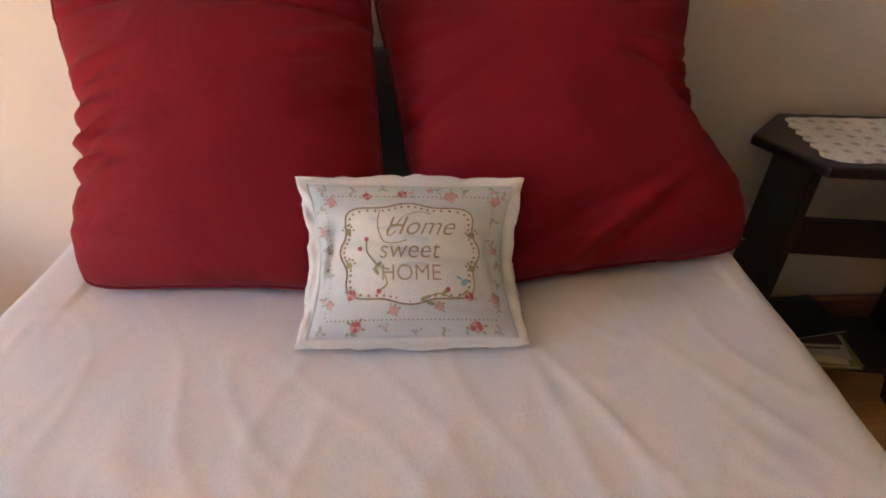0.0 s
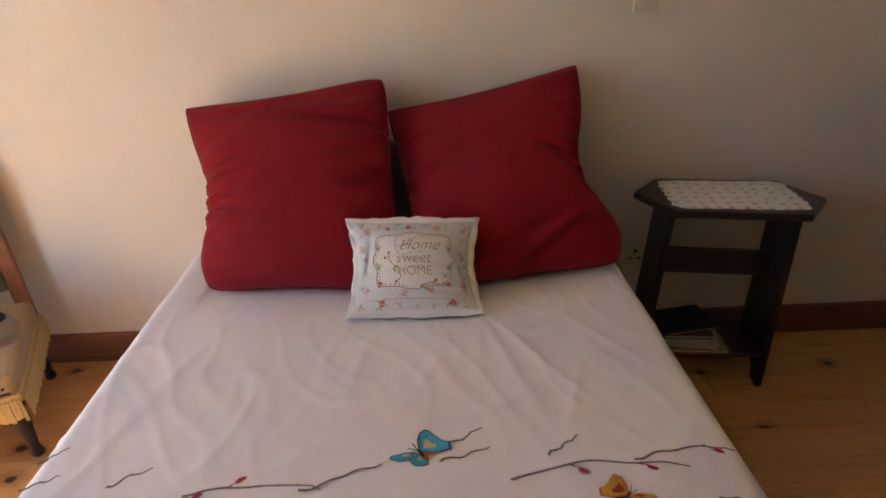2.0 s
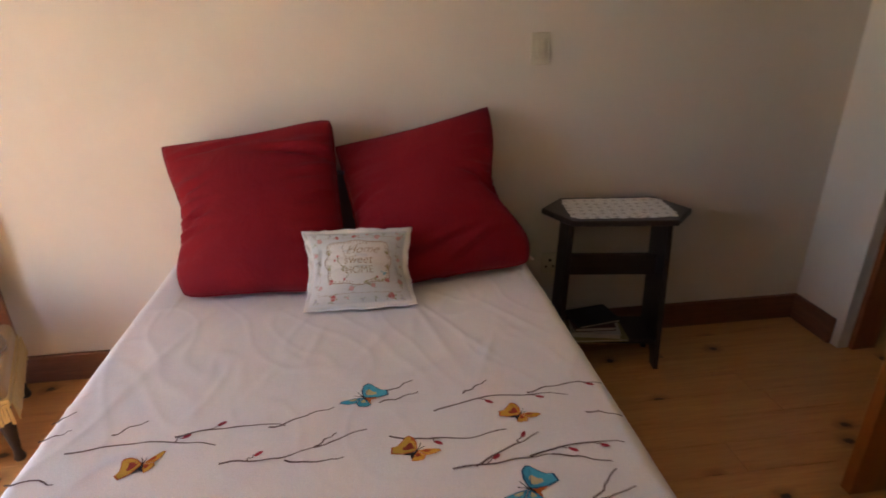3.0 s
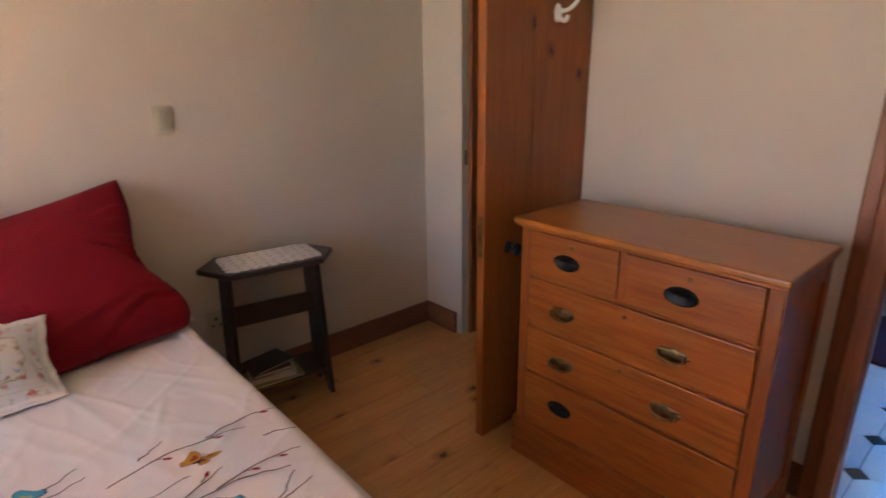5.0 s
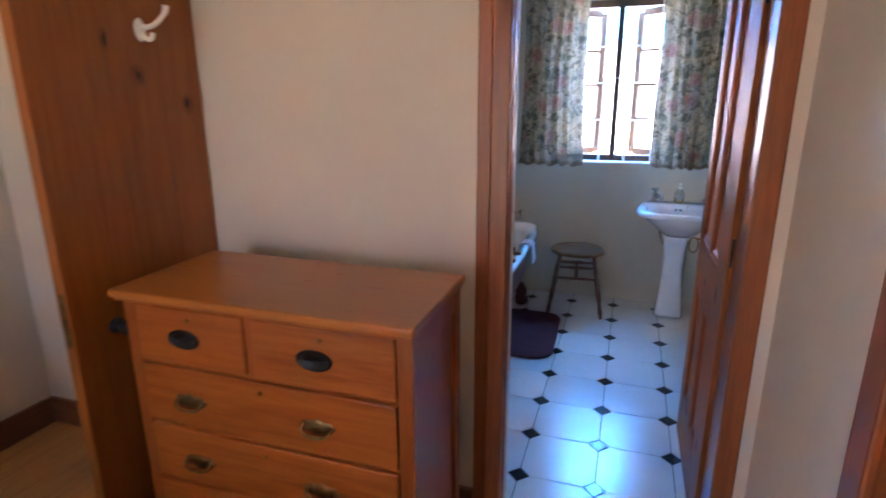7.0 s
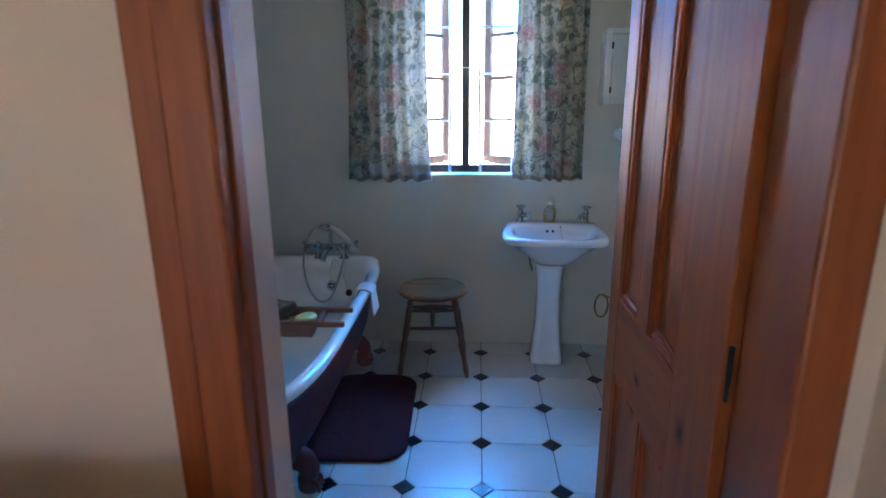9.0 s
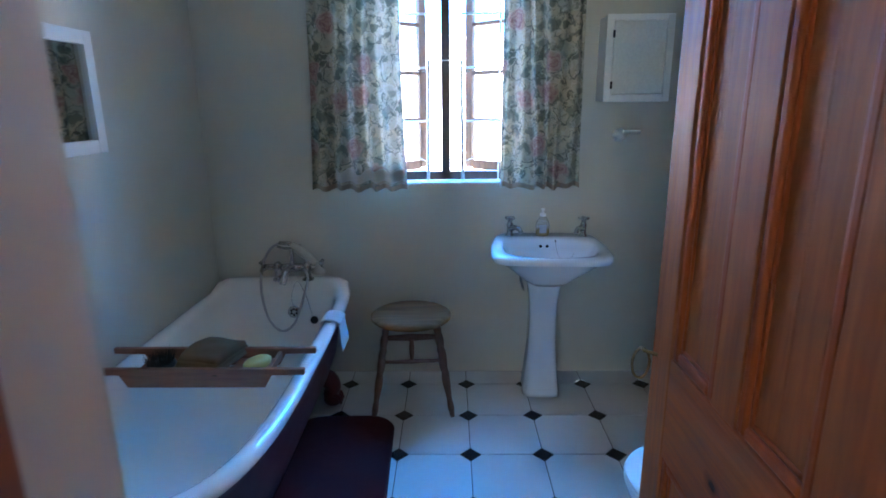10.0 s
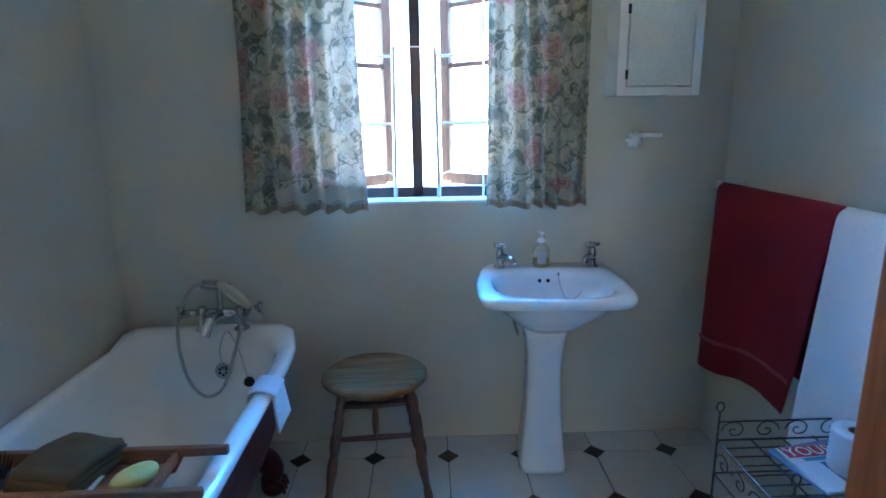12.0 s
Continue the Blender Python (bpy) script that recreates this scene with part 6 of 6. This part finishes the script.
    part("bottle", moved(lathe([(0.026, 0), (0.029, 0.004), (0.030, 0.05), (0.028, 0.072), (0.017, 0.088), (0.013, 0.094), (0.013, 0.102)], 20), Matrix.Diagonal((0.8, 1.15, 1, 1))), gl.m, s, "", True)
    part("soap", moved(lathe([(0.024, 0.003), (0.027, 0.005), (0.027, 0.034), (0, 0.034)], 20), Matrix.Diagonal((0.8, 1.15, 1, 1))), flat_colour("amber_soap", (0.55, 0.42, 0.14), 0.2), s, "", True)
    part("label", box(-0.0262, -0.0248, -0.017, 0.017, 0.018, 0.06), flat_colour("pale_label", (0.5, 0.55, 0.6)), s)
    part("pump", lathe([(0.015, 0.10), (0.015, 0.112), (0.006, 0.114), (0.005, 0.128), (0.010, 0.13), (0.010, 0.138), (0, 0.139)], 14), WHITE_PAINT, s, "", True)
    part("nozzle", tube([(0, 0, 0.134), (-0.03, 0.006, 0.132)], [0.006, 0.004], 8), WHITE_PAINT, s, "", True)


basin()


def wall_cabinet():
    c = thing("wall_cabinet", "small white painted wall cabinet with one door", "cabinet", pose(BE, -1.925, 1.435))
    x0, hy, h = -0.150, 0.147, 0.37
    part("body", boxes([(x0 + 0.02, 0, -hy, -hy + 0.014, 0, h), (x0 + 0.02, 0, hy - 0.014, hy, 0, h), (x0 + 0.02, 0, -hy + 0.014, hy - 0.014, 0, 0.014), (x0 + 0.02, 0, -hy + 0.014, hy - 0.014, h - 0.014, h), (-0.008, 0, -hy + 0.014, hy - 0.014, 0.014, h - 0.014)], 0.0015), WHITE_PAINT, c)
    part("face_frame", boxes([(x0, x0 + 0.02, -hy - 0.004, -hy + 0.028, -0.004, h + 0.004), (x0, x0 + 0.02, hy - 0.028, hy + 0.004, -0.004, h + 0.004), (x0, x0 + 0.02, -hy + 0.028, hy - 0.028, -0.004, 0.026), (x0, x0 + 0.02, -hy + 0.028, hy - 0.028, h - 0.022, h + 0.004)], 0.002), WHITE_PAINT, c)
    d = part("door", box(x0 - 0.002, x0 + 0.014, -hy + 0.031, hy - 0.031, 0.029, h - 0.025, bevel=0.003), plain("grey_white_paint", (0.74, 0.76, 0.69), (0.70, 0.72, 0.65), 0.4), c, "off-white flush door")
    for z in (0.07, h - 0.08):
        part("hinge", box(x0 - 0.004, x0 + 0.002, hy - 0.034, hy - 0.024, z - 0.016, z + 0.016, bevel=0.001), BLACK_METAL, d)
    holder = thing("toothbrush_holder", "white ceramic wall holder for toothbrushes", "holder", pose(BE, -1.935, 1.272))
    petal = lambda r, x: [(x, 0.03 + r * (1 + 0.13 * math.cos(7 * a)) * math.cos(a), r * (1 + 0.13 * math.cos(7 * a)) * math.sin(a)) for a in [2 * math.pi * i / 56 for i in range(56)]]
    part("bracket", rings([petal(0.032, 0.0), petal(0.032, -0.008), petal(0.026, -0.016), petal(0.014, -0.026)]), WHITE_PAINT, holder, "scalloped white bracket", True)
    part("shelf", box(-0.065, 0, -0.055, 0.025, 0.010, 0.026, bevel=0.005, segs=3), WHITE_PAINT, holder, "", True)


wall_cabinet()


def mirror():
    m = thing("mirror", "wall mirror in a flat white frame above the bath", "mirror", pose(3.225, BN, 1.272))
    hx, h, b = 0.295, 0.40, 0.045
    for nm, r in (("frame_side", (-hx, -hx + b, -0.022, 0, 0, h)), ("frame_side", (hx - b, hx, -0.022, 0, 0, h)), ("frame_rail", (-hx + b, hx - b, -0.022, 0, 0, b)), ("frame_rail", (-hx + b, hx - b, -0.022, 0, h - b, h))):
        part(nm, box(*r, bevel=0.002), WHITE_PAINT, m)
    g = Mat("mirror_glass")
    g.set(Base_Color=(0.88, 0.9, 0.89), Metallic=1.0, Roughness=0.015)
    part("glass", box(-hx + b, hx - b, -0.010, -0.004, b, h - b), g.m, m)


mirror()


def towel(name, x0, x1, z_bot, skew, mat, label, seed, band=None, near=0.0, far=0.0):
    """A towel folded over the rail, hanging a little away from the wall."""
    yr, zr = -2.185, 1.106
    t = thing(name, label, "towel", pose((x0 + x1) / 2, yr, zr - 0.35), "towels on the rail")
    cx = (x0 + x1) / 2

    def f(u, v):
        # v: 0 at the front hem, 0.75 at the rail, 1 at the back hem
        x = x0 + (x1 - x0) * u
        bot = z_bot + skew * (1 - u) + 0.02 * math.sin(5 * u)
        if v < 0.75:
            k = v / 0.75
            z, y = bot + (zr + 0.012 - bot) * k, yr + 0.020
            y += (1 - k) * 0.012 + 0.010 * (1 - k) * noise.noise(Vector((u * 5, k * 1.2, seed))) + 0.006 * math.sin(7 * u + seed) * (1 - k)
            x += (1 - k) * (near * (1 - u) + far * u)
            a = max(0.0, (k - 0.96) / 0.04)
            y -= 0.018 * a * a
        else:
            k = (v - 0.75) / 0.25
            z, y = zr + 0.012 - 0.55 * k * k, yr - 0.002 - 0.022 * min(1, k * 3)
        return (x - cx, y - yr, z - zr + 0.35)
    part("cloth", sheet_mesh(f, 40, 72, 0.006), mat, t, "", True)
    if band:
        def g(u, v):
            p = Vector(f(u, 0.12 + 0.016 * v))
            return (p.x, p.y + 0.0072, p.z)
        part("woven_band", sheet_mesh(g, 40, 1), band, t, "", True)


towel("towel", 3.555, 4.175, 0.415, 0.05, RED_TOWEL, "dark red bath towel hanging on the rail", 2.0, cloth("red_band", (0.32, 0.02, 0.035), (0.26, 0.015, 0.03)), 0.10, 0.0)
towel("towel", 3.13, 3.56, 0.33, 0.02, WHITE_TOWEL, "white bath towel hanging on the rail", 6.0, None, 0.0, 0.06)
rl = tagged(part("towel_rail", tube([(3.05, -2.185, 1.098), (4.24, -2.185, 1.098)], 0.0095, 12), WHITE_PAINT, None, "", True), "white towel rail on the bathroom wall", "towel rail")
for x in (3.08, 4.20):
    part("bracket", box(x - 0.012, x + 0.012, BS, -2.176, 1.090, 1.120, bevel=0.006), WHITE_PAINT, rl)


def wire_stand():
    s = thing("wire_stand", "dark wrought-wire stand with scrolled sides", "stand", pose(3.315, -2.03, 0))
    hx, hy, h = 0.155, 0.175, 0.585
    for x in (-hx, hx):
        for y in (-hy, hy):
            part("post", tube([(x, y, 0), (x, y, h - 0.03), (x, y, h)], 0.0032, 8), WIRE, s, "", True)
            curl = [(x, y + 0.010 * math.sin(a) * (1 if y > 0 else -1), h + 0.014 - 0.014 * math.cos(a)) for a in [i * 0.5 for i in range(13)]]
            part("finial", tube(curl, 0.0024, 6), WIRE, s, "", True)
    for z in (0.12, 0.40, 0.50):
        part("shelf_rim", tube([(-hx, -hy, z), (hx, -hy, z), (hx, hy, z), (-hx, hy, z)], 0.0032, 6, True), WIRE, s)
    for z in (0.12, 0.50):
        for i in range(1, 8):
            x = -hx + 2 * hx * i / 8
            part("shelf_wire", tube([(x, -hy, z), (x, hy, z)], 0.0024, 5), WIRE, s)
        for i in range(1, 4):
            y = -hy + 2 * hy * i / 4
            part("shelf_wire", tube([(-hx, y, z + 0.004), (hx, y, z + 0.004)], 0.0024, 5), WIRE, s)
    part("top_bar", tube([(hx, -hy, h - 0.03), (hx, hy, h - 0.03)], 0.0024, 6), WIRE, s)
    part("top_bar", tube([(-hx, -hy, h - 0.03), (-hx, hy, h - 0.03)], 0.0024, 6), WIRE, s)
    part("top_bar", tube([(-hx, -hy, h - 0.03), (hx, -hy, h - 0.03)], 0.0032, 6), WIRE, s)
    for x in (-hx, hx):
        for j in range(4):
            yc = -hy + 2 * hy * (j + 0.5) / 4
            sg = 1 if j % 2 else -1
            sp = [(x, yc + sg * (0.036 - 0.0021 * i) * math.cos(0.55 * i), 0.528 + (0.030 - 0.0018 * i) * math.sin(0.55 * i)) for i in range(16)]
            part("scroll", tube(sp, 0.0019, 6), WIRE, s, "", True)
            sp = [(x, yc + sg * (0.034 - 0.002 * i) * math.cos(0.55 * i), 0.26 + (0.05 - 0.003 * i) * math.sin(0.55 * i)) for i in range(16)]
            part("scroll", tube(sp, 0.0019, 6), WIRE, s, "", True)
    for j in range(4):
        xc = -hx + 2 * hx * (j + 0.5) / 4
        sp = [(xc + (0.034 - 0.002 * i) * math.cos(0.55 * i), hy, 0.45 + (0.030 - 0.0018 * i) * math.sin(0.55 * i)) for i in range(16)]
        part("scroll", tube(sp, 0.0019, 6), WIRE, s, "", True)
    for i, (x, y, a, z, col, lab) in enumerate(((0.02, -0.045, 12, 0.5075, (0.22, 0.30, 0.45), "folded magazine with blue cover lying on the stand"), (0.0, -0.055, 5, 0.5155, (0.72, 0.70, 0.68), "magazine with red headline lying on the stand"))):
        g = thing("magazine", lab, "magazine", s.matrix_world @ pose(x, y, z, 0, 0, a) @ Matrix.Diagonal((0.85, 0.8, 1, 1)), "magazines on the stand")
        part("page_block", box(-0.105, 0.105, -0.145, 0.145, 0, 0.007, bevel=0.001), flat_colour("magazine_cover", col, 0.35), g)
        part("photo", box(-0.095, 0.02, -0.13, 0.06, 0.007, 0.0076), flat_colour("magazine_photo", (0.10, 0.14, 0.24), 0.35), g)
        part("strip", box(0.03, 0.045, -0.13, 0.10, 0.007, 0.0076), flat_colour("magazine_strip", (0.12, 0.30, 0.42), 0.35), g)
        if i == 1:
            part("banner", box(0.05, 0.102, -0.06, 0.135, 0.007, 0.0076), flat_colour("magazine_red", (0.55, 0.03, 0.03), 0.35), g)
            cu = bpy.data.curves.new("headline", "FONT")
            cu.body, cu.size = "YOUR", 0.06
            tmp = new("headline", cu)
            bpy.context.view_layer.update()
            me = bpy.data.meshes.new_from_object(tmp.evaluated_get(bpy.context.evaluated_depsgraph_get()))
            bpy.data.objects.remove(tmp)
            me.materials.clear()
            me.materials.append(WHITE_PAINT)
            hd = new("headline", me)
            hd.parent = g
            hd.matrix_basis = pose(0.056, 0.13, 0.0082, 0, 0, -90)
    roll = thing("toilet_roll", "white toilet roll standing on the magazines", "toilet roll", s.matrix_world @ pose(-0.02, -0.062, 0.5235, 0, 0, 0))
    part("paper", rings([[(r * math.cos(2 * math.pi * i / 36), r * math.sin(2 * math.pi * i / 36), z) for i in range(36)] for r, z in ((0.022, 0.0), (0.052, 0.0), (0.055, 0.004), (0.055, 0.096), (0.052, 0.1), (0.022, 0.1), (0.022, 0.0))], caps=(False, False)), cloth("tissue", (0.8, 0.8, 0.8), (0.76, 0.76, 0.77), fold=12, bump=0.15, dist=0.004), roll, "", True)
    part("core", rings([[(r * math.cos(2 * math.pi * i / 24), r * math.sin(2 * math.pi * i / 24), z) for i in range(24)] for r, z in ((0.0215, 0.0005), (0.0215, 0.0995), (0.020, 0.0995), (0.020, 0.0005))], caps=(False, False)), flat_colour("cardboard", (0.25, 0.17, 0.10)), roll)


wire_stand()


def toilet():
    t = thing("toilet", "white ceramic toilet with closed lid beside the door", "toilet", pose(2.915, BS, 0) @ Matrix.Diagonal((1, 1, 0.92, 1)))

    def oval(w, l, y, z, e=2.3):
        out = []
        for i in range(40):
            a = 2 * math.pi * i / 40
            ca, sa = math.cos(a), math.sin(a)
            r = 1 / ((abs(ca) ** e + abs(sa) ** e) ** (1 / e))
            out.append((w * r * ca, y + l * r * sa, z))
        return out
    part("bowl", rings([oval(0.105, 0.19, 0.36, 0.0), oval(0.10, 0.18, 0.36, 0.03), oval(0.095, 0.17, 0.37, 0.15), oval(0.13, 0.205, 0.42, 0.27), oval(0.172, 0.245, 0.455, 0.36), oval(0.178, 0.25, 0.455, 0.385), oval(0.17, 0.24, 0.455, 0.392)]), CERAMIC, t, "", True)
    part("seat", rings([oval(0.178, 0.245, 0.46, 0.392), oval(0.184, 0.25, 0.46, 0.398), oval(0.184, 0.25, 0.46, 0.408), oval(0.175, 0.242, 0.46, 0.412)]), WHITE_PAINT, t, "", True)
    part("lid", rings([oval(0.178, 0.245, 0.46, 0.4125), oval(0.184, 0.25, 0.46, 0.418), oval(0.18, 0.246, 0.46, 0.428), oval(0.15, 0.21, 0.46, 0.434), oval(0.05, 0.08, 0.46, 0.436)]), WHITE_PAINT, t, "", True)
    part("cistern", box(-0.22, 0.22, 0.001, 0.185, 0.40, 0.76, bevel=0.03, segs=4), CERAMIC, t, "", True)
    part("cistern_lid", box(-0.23, 0.23, 0.001, 0.195, 0.761, 0.795, bevel=0.012, segs=3), CERAMIC, t, "", True)
    part("outlet", box(-0.09, 0.09, 0.01, 0.22, 0.0, 0.399, bevel=0.03, segs=3), CERAMIC, t, "", True)


toilet()

# ---- floors, piece by piece ----
plank_floor = structure(part("floor", box(W - 0.02, 3.0, S - 0.02, N + 0.02, -0.029, -0.014), HOLE), "knotty varnished pine floorboards", "floor")
rng = random.Random(5)
y = S
while y < N - 0.01:
    wd = min(0.136 + rng.uniform(-0.006, 0.006), N - y)
    cuts = [W] + sorted(rng.uniform(W + 0.8, E - 0.4) for _ in range(1)) + [E + 0.03 if -1.5 < y < -0.8 else E + 0.12]
    for a, b in zip(cuts, cuts[1:]):
        part("floorboard", box(a + 0.0003, b - 0.0003, y + 0.0004, y + wd - 0.0004, -0.0135, rng.uniform(-0.0006, 0.0), bevel=0.0009, segs=1), FLOOR_PINE, plank_floor)
    y += wd
structure(part("hall_floor", box(E + 0.12, 3.0, 0.31, N, -0.0135, -0.001), FLOOR_PINE), "pine floor of the passage", "floor")

TS, TX, TY, CUT, G = 0.305, 4.2, -1.15, 0.045, 0.0018
tile_floor = structure(part("floor_tiled", box(E + 0.032, BE, BS, BN, -0.028, -0.0035), GROUT), "white octagonal tiles with small black diamonds", "floor")
octagon = lambda x0, x1, y0, y1, c: [(x0 + c, y0), (x1 - c, y0), (x1, y0 + c), (x1, y1 - c), (x1 - c, y1), (x0 + c, y1), (x0, y1 - c), (x0, y0 + c)]


def clipped(outline, xa, xb, ya, yb):
    """The outline cut to an oblong."""
    def cut(pts, axis, lim, keep_low):
        out = []
        for i, p in enumerate(pts):
            q = pts[(i + 1) % len(pts)]
            inp = p[axis] <= lim if keep_low else p[axis] >= lim
            inq = q[axis] <= lim if keep_low else q[axis] >= lim
            if inp:
                out.append(p)
            if inp != inq:
                t = (lim - p[axis]) / (q[axis] - p[axis])
                out.append((p[0] + t * (q[0] - p[0]), p[1] + t * (q[1] - p[1])))
        return out
    for axis, lim, low in ((0, xa, False), (0, xb, True), (1, ya, False), (1, yb, True)):
        outline = cut(outline, axis, lim, low)
        if len(outline) < 3:
            return None
    return outline


def tile_mesh(outline, top, base):
    cx, cy = sum(p[0] for p in outline) / len(outline), sum(p[1] for p in outline) / len(outline)
    sh = lambda p, d: (cx + (p[0] - cx) * (1 - d / max(0.02, math.hypot(p[0] - cx, p[1] - cy))), cy + (p[1] - cy) * (1 - d / max(0.02, math.hypot(p[0] - cx, p[1] - cy))))
    return rings([[(*p, base) for p in outline], [(*p, top - 0.0012) for p in outline], [(*sh(p, 0.0016), top) for p in outline]])


box_lim = (E + 0.034, BE - 0.001, BS + 0.001, BN - 0.001)
for i in range(-1, 9):
    for j in range(-5, 5):
        x1, y1 = TX - TS * i + TS, TY - TS * j
        oc = clipped(octagon(x1 - TS + G, x1 - G, y1 - TS + G, y1 - G, CUT), *box_lim)
        if oc and not (x1 - TS < BW and not -1.62 < y1 - TS / 2 < -0.68):
            part("tile", tile_mesh(oc, rng.uniform(-0.0004, 0.0004), -0.0034), TILE, tile_floor)
        dm = clipped([(x1 + CUT - 2 * G, y1), (x1, y1 + CUT - 2 * G), (x1 - CUT + 2 * G, y1), (x1, y1 - CUT + 2 * G)], *box_lim)
        if dm and not (x1 < BW and not -1.62 < y1 < -0.68):
            part("inset", tile_mesh(dm, 0.0, -0.0034), TILE_BLACK, tile_floor)
structure(part("threshold", box(E - 0.0, E + 0.034, -1.495, -0.805, -0.013, 0.003, bevel=0.002), FRAME_WOOD), "worn wooden threshold strip at the bathroom door", "threshold")
